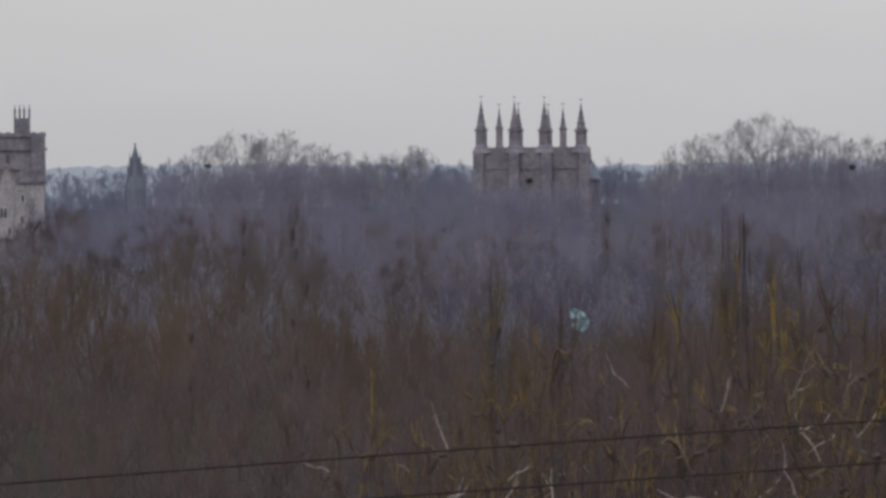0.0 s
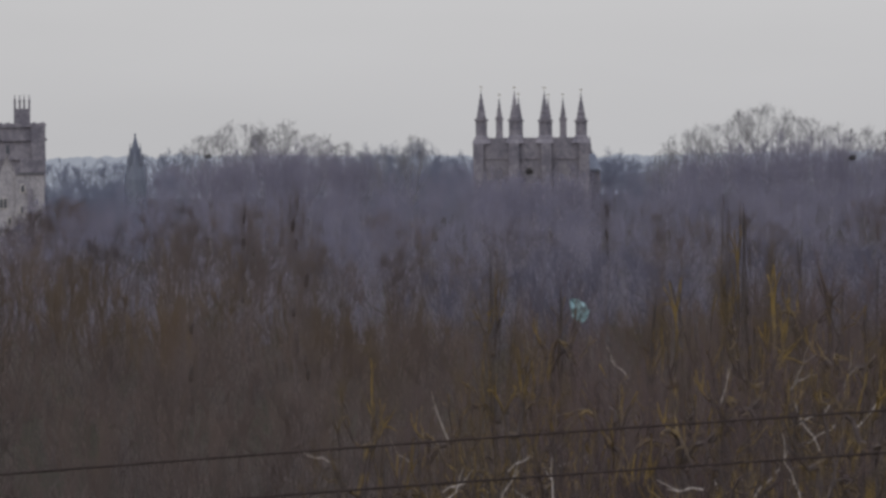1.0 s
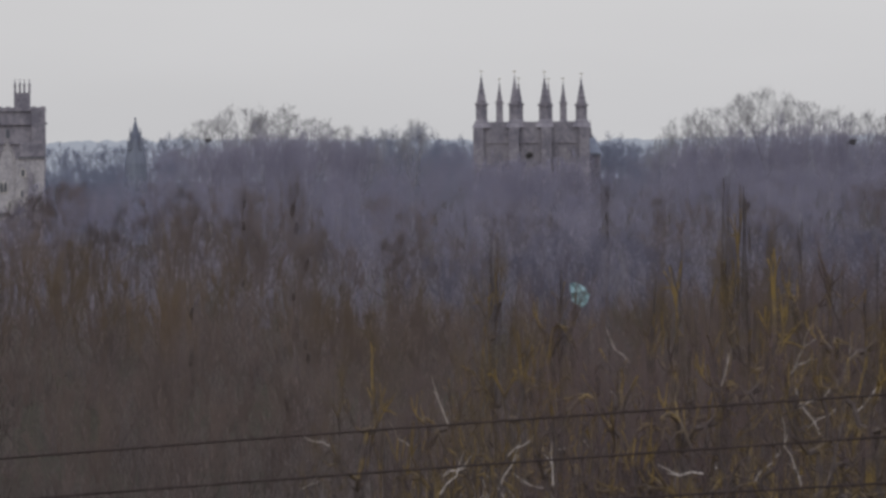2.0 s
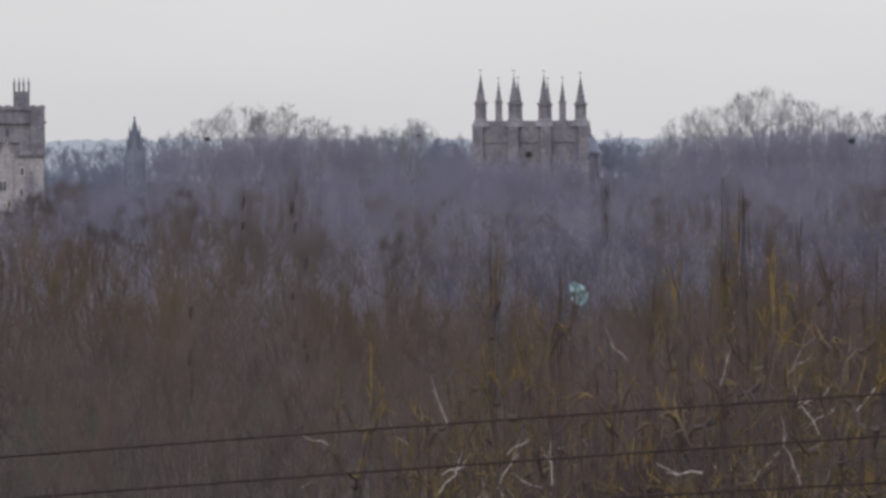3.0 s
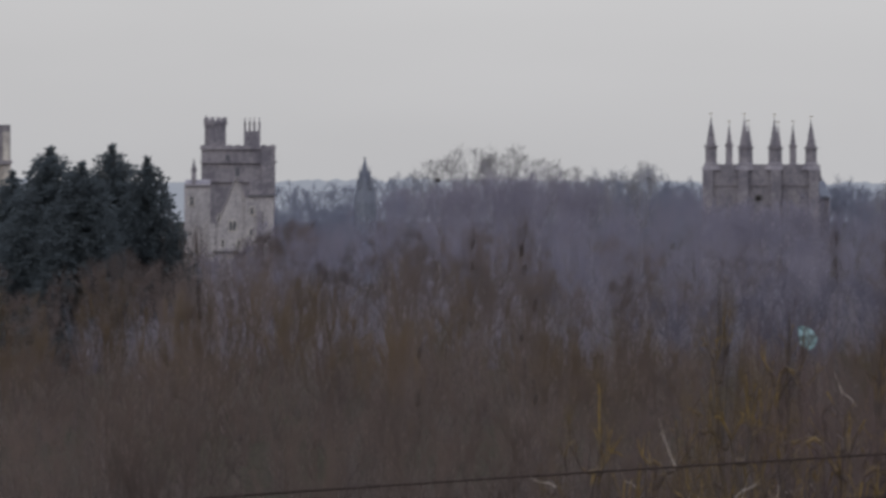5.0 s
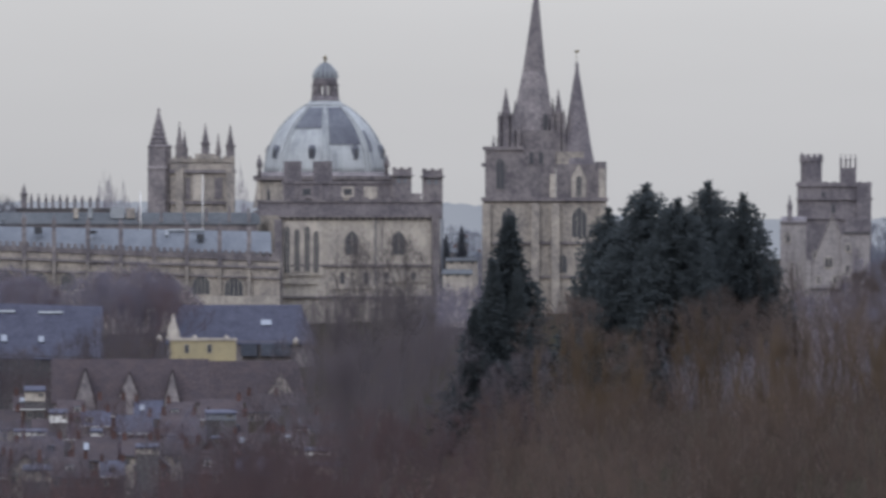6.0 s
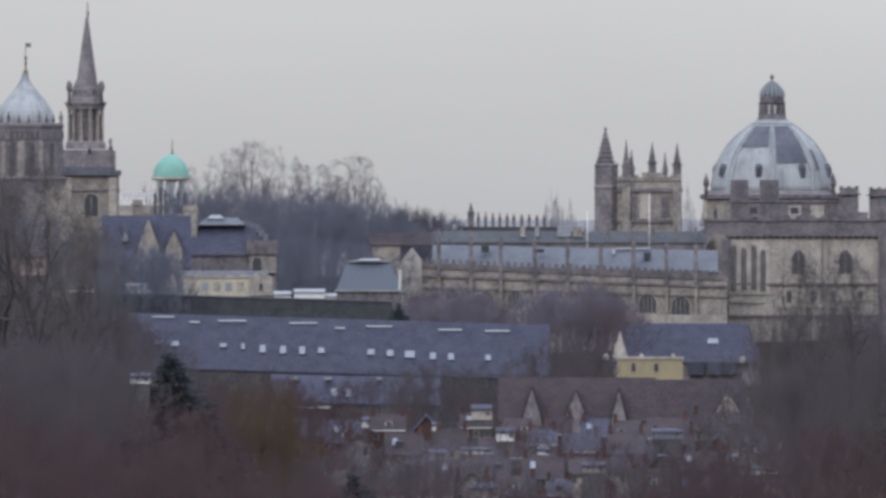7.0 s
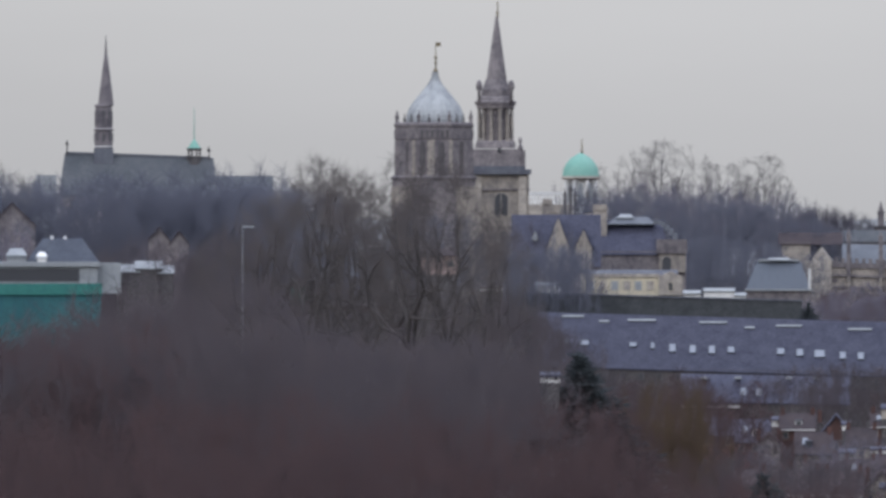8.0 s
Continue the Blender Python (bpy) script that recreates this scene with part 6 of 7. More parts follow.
    for x0, x1, a in ((206, 246, 468), (240, 286, 462), (280, 306, 470)):
        v.box("wall", STONE_DARK, x0, x1, a + 12, v.foot, 0, 6)
        v.part("roof", GREY_METAL, v.shape().roof(x0 - 2, x1 + 2, a, a + 13, 0, 6))
    m = Site("stone_gabled_cottages", "weathered pale cottages between trees", "house", 1500, WEST, 290)
    for x0, x1, a in ((262, 300, 405), (300, 334, 412)):
        g2 = m.part("gable", STONE_GREY, m.shape().gable(x0, x1, a, a + 22, m.foot, 0, 8))
        m.part("gable_roof", TILE, m.shape().pitch(x0, x1, a - 1, a + 22, -0.1, 8), g2)
    n = Site("brown_gabled_house", "brown gabled house half hidden by trees", "house", 1550, WEST, 20)
    n.part("wall", STONE_GREY, n.shape().gable(-20, 62, 362, 400, n.foot, 0, 9))
    n.part("roof", TILE, n.shape().pitch(-20, 62, 361, 400, -0.1, 9))
    p = Site("pale_sign_post", "tall white pole with a short arm", "pole", 1000, WEST, 430)
    p.part("pole", GREY_METAL, p.shape().spin(429, 0, [(p.foot, 0.45), (400, 0.35)], 8))
    p.part("arm", GREY_METAL, p.shape().box(429, 450, 400, 403, -0.1, 0.2))


for build in (long_slate_roof, low_blue_roof, yellow_house, gabled_row, small_houses, outbuildings, west_group):
    build()

# ---- trees in their places ----
def wood(kind, u0, u1, top, d0, d1, count, rough, seed, wide=1.0, joined=False):
    """A stand of trees with an uneven top."""
    rng = random.Random(seed)
    for i in range(count):
        u = u0 + (u1 - u0) * (i + rng.uniform(0.1, 0.9)) / count
        d = rng.uniform(d0, d1)
        v = top(u) if callable(top) else top
        tree(kind, u, v + rng.uniform(-rough, rough), d, wide * rng.uniform(0.85, 1.15), joined=joined)


def line(*pts):
    def f(u):
        for (a, y0), (b, y1) in zip(pts, pts[1:]):
            if u <= b:
                return y0 + (y1 - y0) * (u - a) / (b - a)
        return pts[-1][1]
    return f


# skyline behind the eastern towers
for u, v, d, w in ((432, 226, 1800, 1.0), (497, 229, 1850, 0.95), (372, 246, 1780, 0.9), (548, 250, 1860, 1.1), (600, 262, 1880, 1.0), (465, 244, 1900, 0.9), (640, 284, 1880, 0.8), (730, 254, 1900, 0.6), (695, 276, 1900, 0.8),
                   (1358, 204, 1740, 1.15), (1215, 250, 1700, 0.9), (1262, 238, 1780, 0.95), (1310, 220, 1790, 0.9), (1412, 222, 1800, 1.0), (1470, 240, 1740, 1.0), (1180, 276, 1720, 0.7), (1530, 246, 1760, 1.0), (1575, 250, 1760, 0.9)):
    tree("ash", u, v, d, w)
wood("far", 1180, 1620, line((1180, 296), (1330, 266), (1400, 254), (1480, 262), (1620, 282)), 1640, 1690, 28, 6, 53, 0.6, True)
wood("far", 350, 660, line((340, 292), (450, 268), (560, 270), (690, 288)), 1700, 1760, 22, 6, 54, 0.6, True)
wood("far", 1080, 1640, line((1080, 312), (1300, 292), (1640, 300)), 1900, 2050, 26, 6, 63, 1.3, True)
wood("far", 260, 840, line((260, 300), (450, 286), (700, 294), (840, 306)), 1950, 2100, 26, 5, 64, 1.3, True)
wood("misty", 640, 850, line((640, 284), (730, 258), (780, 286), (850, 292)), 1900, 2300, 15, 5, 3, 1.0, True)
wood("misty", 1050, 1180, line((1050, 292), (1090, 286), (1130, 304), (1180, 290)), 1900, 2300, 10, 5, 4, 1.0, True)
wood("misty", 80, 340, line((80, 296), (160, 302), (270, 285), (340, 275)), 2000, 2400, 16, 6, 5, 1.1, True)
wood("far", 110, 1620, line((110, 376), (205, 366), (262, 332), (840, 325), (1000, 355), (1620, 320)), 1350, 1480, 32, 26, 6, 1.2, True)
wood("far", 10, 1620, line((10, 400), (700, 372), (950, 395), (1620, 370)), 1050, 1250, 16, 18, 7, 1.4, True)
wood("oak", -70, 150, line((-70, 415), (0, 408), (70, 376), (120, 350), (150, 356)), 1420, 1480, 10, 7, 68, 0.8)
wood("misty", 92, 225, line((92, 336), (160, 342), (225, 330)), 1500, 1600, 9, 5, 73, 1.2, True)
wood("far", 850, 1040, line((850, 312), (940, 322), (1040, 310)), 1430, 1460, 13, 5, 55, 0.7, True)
wood("oak", -20, 1620, line((-20, 390), (700, 365), (950, 395), (1620, 365)), 1050, 1250, 8, 22, 47, 1.2)
for u, v, d, w in ((70, 356, 1490, 0.7), (105, 350, 1480, 0.7), (135, 362, 1490, 0.7), (0, 404, 1450, 0.8), (34, 398, 1455, 0.8), (-42, 408, 1450, 0.8), (20, 420, 1480, 0.8), (-30, 430, 1480, 0.8), (60, 405, 1470, 0.8)):
    tree("far", u, v, d, w)
# the brown wood nearer by
wood("oak", -480, 820, line((-480, 445), (0, 430), (500, 430), (820, 490)), 760, 980, 15, 36, 8, 1.1)
wood("dell", 760, 1640, line((760, 470), (1640, 445)), 760, 960, 12, 28, 48, 1.1, True)
wood("ochre", -470, 760, line((-470, 480), (200, 440), (600, 480), (760, 530)), 520, 700, 12, 25, 9, 1.1)
wood("brush", -600, 1620, line((-600, 560), (650, 540), (850, 560), (1100, 520), (1250, 480), (1620, 480)), 420, 560, 17, 22, 10, 1.15)
wood("brush", -640, 1620, line((-640, 660), (650, 650), (850, 660), (1200, 610), (1620, 600)), 300, 380, 14, 24, 11, 1.2)
for u, v, d in ((330, 400, 420), (520, 345, 450), (535, 470, 400), (1072, 372, 900), (430, 370, 600), (-60, 365, 470)):
    tree("poplar", u, v, d, 1.0)
thicket("undergrowth", "dense brown winter undergrowth of thin bare stems", BARK_BROWN, -640, 1640, 330, 1000, 4, 8, 500, 41)
thicket("undergrowth", "haze-mauve undergrowth of a far winter wood", BARK_MAUVE, -300, 1640, 1000, 1500, 6, 11, 350, 42, thick=0.024)
thicket("undergrowth", "reddish bare undergrowth between town and wood", BARK_RED, -3150, -600, 420, 950, 3, 6, 700, 43)
thicket("far_woods", "far haze-tinted woods and hedges on the plain", TWIG_HAZE, -3300, 1700, 2300, 3900, 7, 13, 650, 44, thick=0.05)
# lichened shrubs close to the eye
for u, v, d, w in ((1290, 468, 150, 0.6), (1425, 500, 150, 0.7), (1340, 545, 125, 0.9), (1500, 570, 130, 0.9), (1180, 560, 140, 0.8), (868, 520, 160, 0.45),
                   (985, 550, 150, 0.6), (912, 650, 130, 0.7), (1060, 670, 125, 0.8), (640, 690, 150, 0.7), (770, 720, 140, 0.7), (1220, 700, 115, 0.8), (1440, 690, 110, 0.8), (1610, 600, 130, 0.9),
                   (1300, 640, 120, 0.8), (1540, 660, 115, 0.9), (1120, 720, 118, 0.8), (960, 740, 120, 0.7), (1380, 600, 135, 0.7)):
    tree("lichen", u, v, d, w)
for u, v, d, w in ((1291, 348, 150, 0.7), (1306, 364, 148, 0.7), (1327, 384, 150, 0.7), (1421, 428, 145, 0.8), (868, 430, 160, 0.7), (985, 508, 150, 0.7), (1366, 462, 140, 0.7), (1545, 462, 140, 0.7), (1210, 500, 140, 0.7), (1150, 520, 140, 0.7), (1480, 500, 135, 0.8)):
    tree("sapling", u, v, d, w)
# trees round the town
for u, v, d, w in ((-1808, 122, 2050, 1.0), (-1633, 146, 2060, 1.05), (-1876, 150, 2000, 0.9), (-1742, 158, 2080, 0.8), (-1690, 160, 2100, 0.8), (-1916, 166, 1990, 0.8), (-1596, 186, 2000, 0.6), (-1845, 172, 2120, 0.9), (-1775, 186, 2030, 0.9), (-1660, 182, 2030, 0.8)):
    tree("plane", u, v, d, w)
wood("far", -1960, -1480, line((-1960, 190), (-1700, 194), (-1590, 208), (-1480, 264)), 1940, 1990, 16, 7, 21, 0.9, True)
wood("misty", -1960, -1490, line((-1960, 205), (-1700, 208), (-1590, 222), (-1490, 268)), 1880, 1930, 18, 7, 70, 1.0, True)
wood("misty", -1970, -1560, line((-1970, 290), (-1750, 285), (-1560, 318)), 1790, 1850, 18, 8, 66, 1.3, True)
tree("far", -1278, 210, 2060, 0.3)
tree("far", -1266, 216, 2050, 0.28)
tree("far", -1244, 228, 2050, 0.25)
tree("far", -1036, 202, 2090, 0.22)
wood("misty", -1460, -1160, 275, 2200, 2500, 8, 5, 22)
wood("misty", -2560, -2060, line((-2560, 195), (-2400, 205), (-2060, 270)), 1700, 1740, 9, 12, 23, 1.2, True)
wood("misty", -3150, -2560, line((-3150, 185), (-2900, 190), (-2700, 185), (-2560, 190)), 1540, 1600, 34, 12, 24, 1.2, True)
wood("misty", -2560, -2440, 175, 1500, 1560, 5, 8, 35, 1.2)
wood("russet", -3120, -2800, line((-3120, 462), (-2900, 455), (-2800, 410)), 780, 900, 9, 9, 36, 1.3, True)
wood("elm", -2900, -2480, line((-2900, 290), (-2700, 300), (-2480, 260)), 1400, 1460, 8, 12, 34, 1.4, True)
tree("ash", -2985, 165, 1750, 0.8)
for u, v, d, w in ((-2850, 196, 1600, 0.5), (-2800, 190, 1605, 0.5), (-2740, 198, 1600, 0.5), (-2680, 192, 1610, 0.5), (-2620, 200, 1600, 0.5), (-2575, 190, 1605, 0.5), (-2530, 186, 1600, 0.5)):
    tree("misty", u, v, d, w)
for u, v, d, w in ((-2705, 292, 1480, 0.6), (-2665, 300, 1480, 0.6), (-2960, 268, 1500, 0.7), (-2920, 280, 1490, 0.7)):
    tree("far", u, v, d, w)
for u, v, d, w in ((-2990, 466, 780, 1.2), (-2950, 462, 790, 1.3), (-2905, 456, 785, 1.2), (-2865, 440, 790, 1.1), (-3040, 464, 790, 1.2), (-2825, 412, 795, 1.1)):
    tree("russet", u, v, d, w)
# the great bare trees before the domed tower
tree("great", -2246, 168, 1040, 1.05, 0, 40)
tree("great", -2440, 174, 1080, 0.85, 1, 10)
tree("great", -2120, 262, 1020, 0.7, 2, 130)
for u, v, d, w in ((-2800, 396, 800, 1.2), (-2745, 386, 810, 1.3), (-2690, 372, 800, 1.2), (-2870, 430, 790, 1.2), (-2930, 446, 790, 1.2), (-2062, 400, 1000, 1.0), (-2030, 420, 1010, 1.1), (-2005, 460, 1000, 1.0),
                   (-2048, 268, 1540, 0.7), (-1985, 286, 1540, 0.7), (-2010, 330, 1535, 0.9)):
    tree("elm", u, v, d, w)
wood("misty", -2060, -1930, line((-2060, 285), (-1990, 300), (-1930, 320)), 1500, 1530, 6, 12, 67, 0.9)
tree("elm", -2548, 338, 1200, 0.8)
tree("elm", -2592, 348, 1195, 0.8)
wood("elm", -2560, -2030, line((-2560, 352), (-2300, 388), (-2030, 400)), 1150, 1300, 13, 12, 61, 1.1, True)
tree("great", -2180, 172, 1060, 0.8, 1, 200)
tree("great", -2335, 171, 1100, 0.85, 2, 250)
tree("great", -2390, 174, 1120, 0.75, 0, 300)
tree("great", -2520, 214, 1130, 0.8, 2, 80)
wood("elm", -2700, -2010, line((-2700, 400), (-2560, 390), (-2450, 455), (-2100, 465), (-2010, 500)), 900, 1000, 10, 14, 25, 1.2, True)
wood("elm", -3100, -2010, line((-3100, 470), (-2880, 466), (-2760, 396), (-2600, 345), (-2520, 380), (-2440, 455), (-2100, 470), (-2010, 510)), 760, 900, 19, 10, 26, 1.3, True)
wood("russet", -3100, -2150, line((-3100, 565), (-2900, 590), (-2600, 548), (-2300, 555), (-2150, 600)), 520, 620, 11, 14, 27, 1.3, True)
wood("russet", -3100, -1560, line((-3100, 650), (-2300, 630), (-1900, 640), (-1560, 730)), 420, 500, 15, 18, 28, 1.3, True)
wood("russet", -2040, -1690, line((-2040, 580), (-1850, 525), (-1690, 590)), 900, 980, 6, 12, 29, 1.3)
wood("russet", -2000, -1340, line((-2000, 545), (-1700, 538), (-1340, 560)), 1400, 1440, 13, 10, 37, 1.5, True)
wood("far", -1700, -900, line((-1700, 650), (-1300, 640), (-900, 610)), 1090, 1230, 7, 12, 38, 1.4, True)
wood("misty", -680, -600, 312, 2200, 2400, 4, 14, 39)
wood("misty", -700, -592, line((-700, 372), (-592, 350)), 1960, 2010, 8, 8, 77, 1.0, True)
for u, v, d, w in ((-1780, 520, 1300, 1.2), (-1690, 560, 1250, 1.2), (-1350, 615, 1180, 1.3), (-1250, 590, 1190, 1.2), (-1130, 640, 1000, 1.3), (-1480, 680, 950, 1.3), (-980, 660, 900, 1.2)):
    tree("russet", u, v, d, w)
wood("elm", -1760, -860, line((-1760, 680), (-1560, 655), (-1380, 700), (-1240, 712), (-1120, 660), (-980, 690), (-860, 620)), 860, 980, 18, 12, 49, 1.1, True)
# bare trees before the library and the college front
wood("far", -1510, -1390, line((-1510, 392), (-1456, 376), (-1390, 390)), 1590, 1640, 11, 6, 45, 1.3, True)
wood("far", -1310, -1150, line((-1310, 392), (-1236, 364), (-1150, 400)), 1590, 1640, 12, 6, 46, 1.3, True)
for u, v, d, w in ((-1456, 378, 1600, 1.6), (-1236, 372, 1600, 1.5), (-1190, 405, 1560, 1.4)):
    tree("russet", u, v, d, w)
for u, v, d, w in ((-1310, 540, 1440, 0.9), (-1345, 562, 1440, 0.9), (-1255, 566, 1400, 0.9), (-1668, 560, 1440, 0.9), (-1725, 545, 1440, 0.9), (-1405, 590, 1370, 0.8), (-1200, 585, 1360, 0.9)):
    tree("elm", u, v, d, w)
wood("russet", -1800, -880, line((-1800, 690), (-1380, 735), (-1200, 725), (-880, 680)), 640, 740, 11, 10, 56, 1.2, True)
for u, v, d, w in ((-1545, 548, 1380, 1.0), (-1505, 536, 1375, 1.1), (-1462, 545, 1380, 1.0), (-860, 400, 1120, 0.8), (-815, 385, 1125, 0.8), (-770, 392, 1115, 0.8), (-735, 410, 1110, 0.8), (-890, 450, 1100, 0.9)):
    tree("elm", u, v, d, w)
wood("elm", -1350, -1180, line((-1350, 500), (-1260, 466), (-1180, 482)), 1450, 1475, 8, 8, 65, 0.9)
wood("elm", -1600, -1400, line((-1600, 528), (-1500, 512), (-1400, 520)), 1385, 1410, 7, 8, 69, 1.1, True)
wood("elm", -1890, -1740, line((-1890, 538), (-1740, 534)), 1385, 1410, 5, 8, 76, 1.1, True)
wood("far", -700, -596, line((-700, 412), (-596, 406)), 1690, 1740, 10, 5, 79, 0.9, True)
wood("far", -740, -600, line((-740, 430), (-600, 440)), 1480, 1600, 9, 8, 74, 1.1, True)
wood("elm", -720, -520, line((-720, 470), (-520, 480)), 1180, 1300, 8, 10, 75, 1.0, True)
tree("sapling", -695, 272, 1000, 0.6)
for u, v, d, w in ((-806, 300, 1100, 0.55), (-760, 400, 1000, 0.6), (-845, 420, 1000, 0.6)):
    tree("elm", u, v, d, w)
wood("great", -900, -700, line((-900, 400), (-850, 320), (-780, 305), (-700, 360)), 1000, 1100, 2, 10, 62, 0.6)
wood("elm", -900, -690, line((-900, 520), (-800, 470), (-690, 480)), 800, 900, 4, 15, 31)
wood("russet", -960, -560, line((-960, 620), (-560, 600)), 600, 760, 6, 20, 32)

wood("elm", -600, -480, line((-600, 560), (-480, 500)), 960, 1000, 4, 12, 78, 0.9)

wood("russet", -2030, -1880, line((-2030, 566), (-1950, 566), (-1880, 562)), 790, 830, 6, 5, 80, 0.9)
for u, v, d, w in ((-1832, 540, 900, 0.9), (-1785, 526, 905, 1.0), (-1738, 548, 900, 0.9)):
    tree("ochre", u, v, d, w)


# ---- evergreens ----
def conifer_meshes(seed, height=20.0, radius=0.24, tiers=30, power=0.8, ragged=0.35, leaf=NEEDLE):
    """A conifer of many drooping needle sprays round a tapered trunk."""
    rng = np.random.default_rng(seed)
    v, f = [], []
    for t in range(tiers):
        g = t / (tiers - 1)
        z = height * (0.06 + 0.92 * g)
        R, fine = height * radius * (1 - g) ** power + 0.1, 0.4 + 0.6 * (1 - g) ** 0.6
        count = int(12 + 24 * (1 - g) ** power)
        for i in range(count):
            a = rng.uniform(0, 2 * math.pi)
            swell = 1 + ragged * noise.noise((math.cos(a) * 1.5, math.sin(a) * 1.5 + seed, z * 0.35)) + 0.6 * ragged * noise.noise((math.cos(a) * 4, math.sin(a) * 4 + seed, z * 1.1))
            reach = R * swell * rng.uniform(0.8, 1.03)
            d = np.array([math.cos(a), math.sin(a), 0])
            side = np.array([-math.sin(a), math.cos(a), 0])
            for k in range(5):
                w0 = reach * (0.1 + 0.22 * k)
                c = d * w0 + np.array([0, 0, z - 0.25 * w0 + rng.uniform(-0.5, 0.5)])
                for q in range(3):
                    e = c + rng.normal(0, 0.35, 3) * fine
                    l, w = rng.uniform(0.55, 1.15) * fine, rng.uniform(0.22, 0.4) * fine
                    p = d * rng.uniform(0.3, 1) + side * rng.uniform(-1, 1) + np.array([0, 0, rng.uniform(-0.5, 0.6)])
                    p /= np.linalg.norm(p)
                    o = np.cross(p, rng.normal(0, 1, 3))
                    o /= np.linalg.norm(o)
                    b = len(v)
                    v += [e - o * w, e + p * l * 0.5 + np.cross(o, p) * w * 0.6, e + o * w, e + p * l]
                    f += [(b, b + 1, b + 3), (b + 1, b + 2, b + 3), (b, b + 2, b + 1)]
    tv, tf = tubes([(0, 0, -1, 0, 0, height * 0.5, 0.45, 0.25), (0, 0, height * 0.5, 0, 0, height * 0.97, 0.25, 0.04)], 7)
    return mesh_of("conifer_trunk", tv, tf, BARK_BROWN), mesh_of("conifer_needles", v, f, leaf)


CONIFERS = {"narrow": conifer_meshes(1, radius=0.23, power=1.05, ragged=0.55), "broad": conifer_meshes(2, radius=0.32, power=0.42, ragged=0.35), "small": conifer_meshes(3, radius=0.3, power=0.9, tiers=24, ragged=0.2), "blue": conifer_meshes(4, radius=0.2, power=0.9, tiers=20, leaf=NEEDLE_HAZE)}


def conifer(kind, u, v, d, wide=1.0, label="tall dark evergreen conifer with drooping sprays"):
    top, foot = EYE - (v - LEVEL) * RAD * d, ground_z(u, d) - 0.5
    s = (top - foot) / 20.0
    ob = new("conifer")
    ob.matrix_basis = Matrix.Translation(spot(u, d, foot)) @ pose(0, 0, 0, 0, 0, u * 7) @ Matrix.Diagonal((s * wide, s * wide, s, 1))
    tagged(ob, label, "conifer", "conifers")
    for name, me in zip(("trunk", "needles"), CONIFERS[kind]):
        new(name, me).parent = ob


conifer("narrow", -560, 293, 1050, 1.35)
conifer("narrow", -590, 366, 1045, 1.0)
conifer("narrow", -622, 452, 1040, 1.1)
conifer("narrow", -545, 384, 1046, 0.9)
conifer("broad", -318, 234, 1150, 1.1)
conifer("broad", -208, 230, 1170, 0.9)
conifer("broad", -146, 252, 1160, 0.9)
conifer("broad", -262, 260, 1140, 1.0)
conifer("broad", -385, 276, 1160, 0.9)
conifer("blue", -644, 309, 1900, 0.9, "small far conifer tinted haze-blue before a hillside")
conifer("blue", -672, 322, 1900, 0.9, "small far conifer tinted haze-blue before a hillside")
conifer("small", -1949, 506, 850, 1.9, "small dark pyramid-shaped conifer among houses")
conifer("broad", -1627, 718, 600, 1.0, "dark rounded evergreen among rooftops")
wood("dell", -1562, -1464, line((-1562, 246), (-1510, 230), (-1464, 248)), 1940, 1990, 7, 3, 40, 1.0)
conifer("broad", -1547, 412, 1500, 0.7, "dark clipped evergreen beside a wall")

join_far_stands()

# ---- nests, cables and a scrap of sheeting ----
def nest(u, v, d, size):
    rng = np.random.default_rng(int(abs(u)))
    segs = []
    for i in range(140):
        p, q = rng.normal(0, 0.45, 3), rng.normal(0, 1, 3)
        p, q = p * np.array([1, 1, 0.8]), q / np.linalg.norm(q) * 0.6
        segs.append((*(p - q), *(p + q), 0.05, 0.03))
    vv, ff = tubes(np.array(segs) * size, 3)
    ob = new("nest", mesh_of("nest", vv, ff, NEST))
    ob.location = spot(u, d, EYE - (v - LEVEL) * RAD * d)
    tagged(ob, "dark round stick nest high in a bare tree", "nest", "nests")


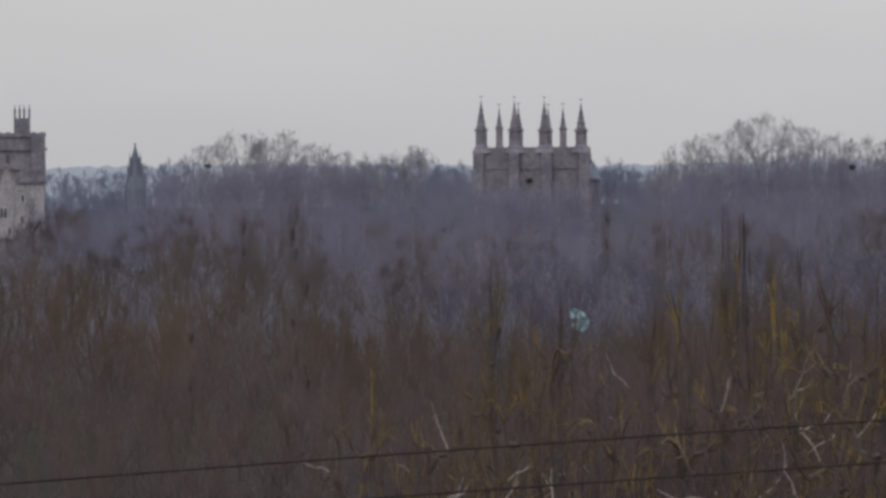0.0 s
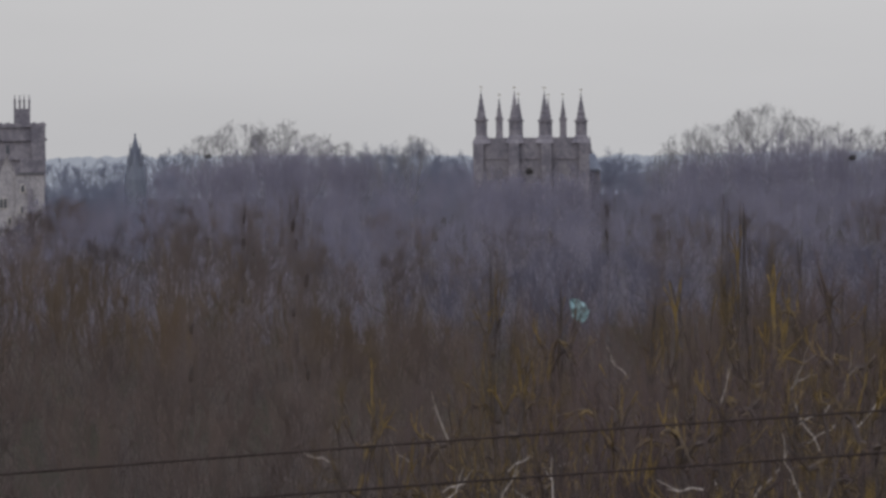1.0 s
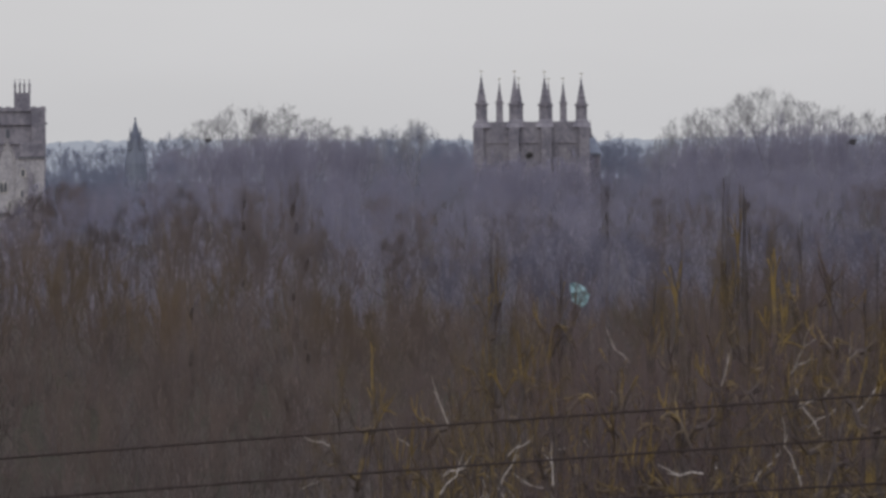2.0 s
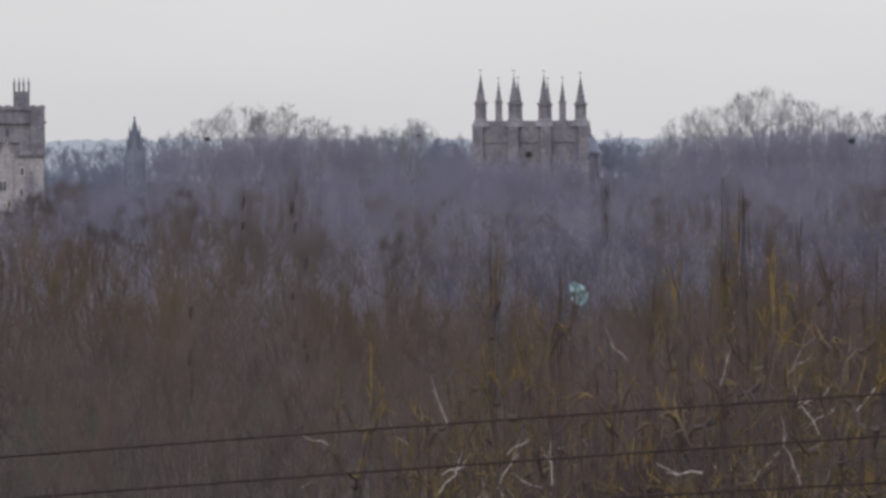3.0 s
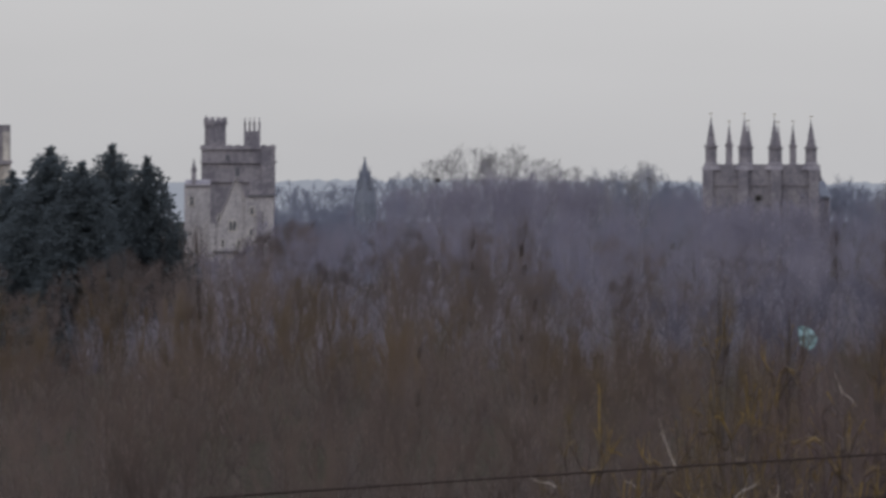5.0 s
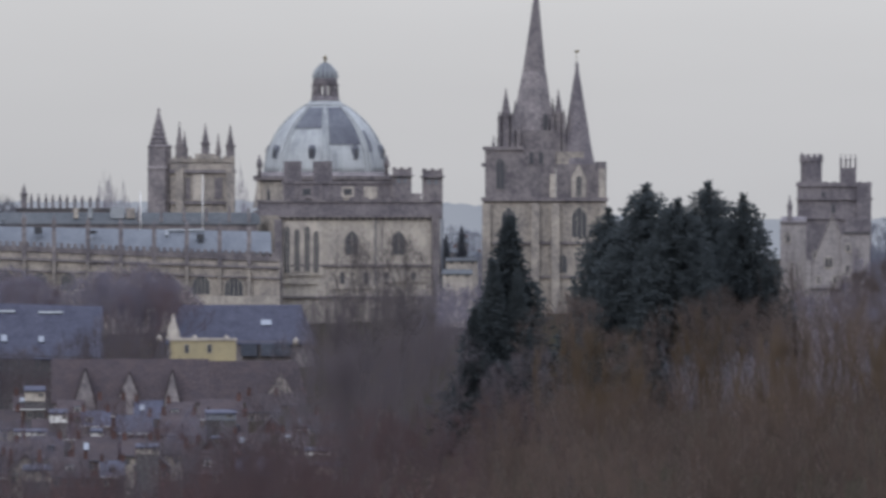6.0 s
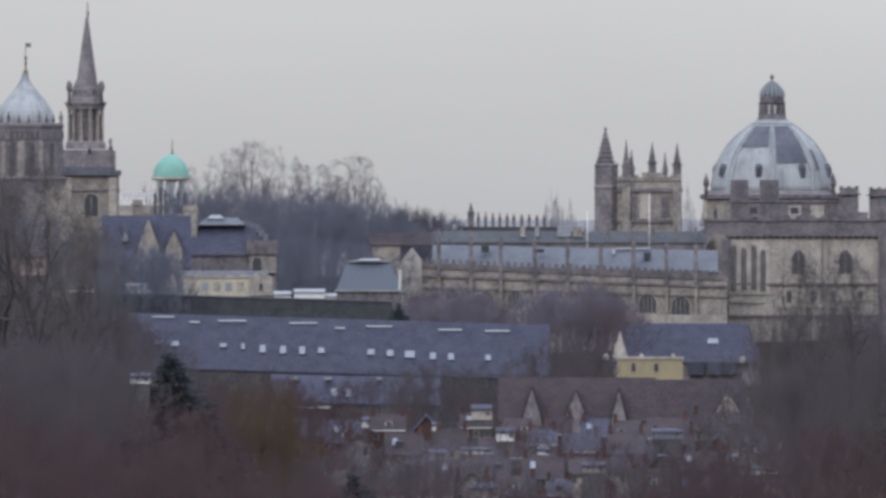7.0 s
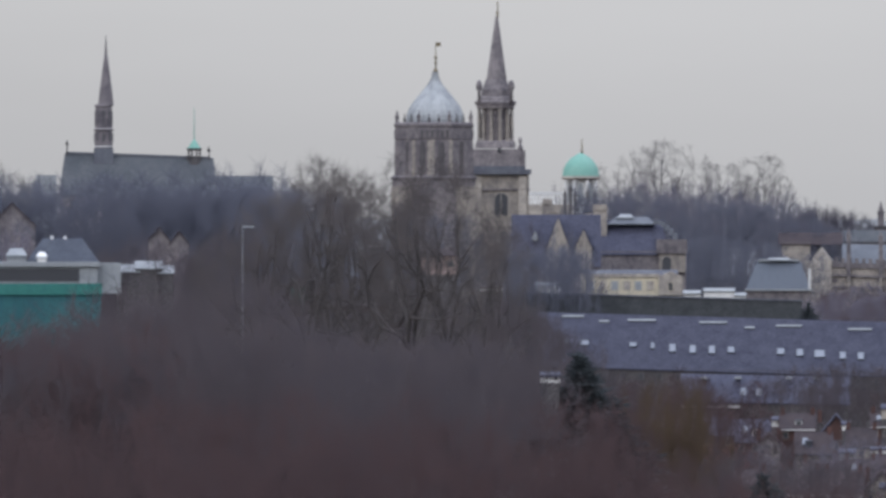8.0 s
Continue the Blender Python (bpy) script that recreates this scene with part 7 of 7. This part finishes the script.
for u, v, d in ((368, 290, 1740), (1508, 303, 1640), (742, 288, 1990), (936, 322, 1440)):
    nest(u, v, d, 0.55)


def cable(v0, v1, d, sag):
    curve = bpy.data.curves.new("cable", "CURVE")
    curve.dimensions, curve.bevel_depth, curve.bevel_resolution = "3D", 0.0095, 1
    sp = curve.splines.new("POLY")
    sp.points.add(40)
    for i in range(41):
        f = i / 40
        u = -2600 + 6000 * f
        y = v0 + (v1 - v0) * (u - 0) / 1568 + sag * ((u - 784) / 784) ** 2
        sp.points[i].co = (*spot(u, d, EYE - (y - LEVEL) * RAD * d), 1)
    curve.materials.append(WIRE)
    ob = new("cable", curve)
    tagged(ob, "thin black overhead cable crossing before the trees", "cable", "cables")


for v0, v1 in ((848, 748), (923, 823), (990, 905)):
    cable(v0, v1, 70, 2)

def sheeting():
    """A crumpled rag of sheeting, uneven at its rim."""
    s = Site("pale_green_sheeting", "scrap of pale turquoise sheeting caught between branches", "sheeting", 480, EAST, 1022, 592)
    v, f, n, rings = [(0.0, 0.0, s.lz(570))], [], 18, 6
    for i in range(1, rings + 1):
        for j in range(n):
            a = 2 * math.pi * j / n
            r = i / rings * (0.62 + 0.3 * noise.noise((math.cos(a) * 1.6, math.sin(a) * 1.6, 5)))
            x, z = 0.85 * r * math.cos(a) - 0.25 * r * math.sin(a), 1.05 * r * math.sin(a)
            v.append((x * 0.95, 0.22 * noise.noise((x * 3, z * 3, 1)) + 0.1 * noise.noise((x * 8, z * 8, 2)), s.lz(570) + z * 0.9))
    for j in range(n):
        f.append((0, 1 + j, 1 + (j + 1) % n))
    for i in range(rings - 1):
        for j in range(n):
            k = (j + 1) % n
            f.append((1 + i * n + j, 1 + (i + 1) * n + j, 1 + (i + 1) * n + k, 1 + i * n + k))
    me = mesh_of("sheet", v, f, material("pale_turquoise_sheet", (0.24, 0.36, 0.36), (0.10, 0.16, 0.17), 1.6, 0.7))
    ob = new("sheet", me)
    ob.parent = s.ob
    thick = ob.modifiers.new("thickness", "SOLIDIFY")
    thick.thickness = 0.01


sheeting()
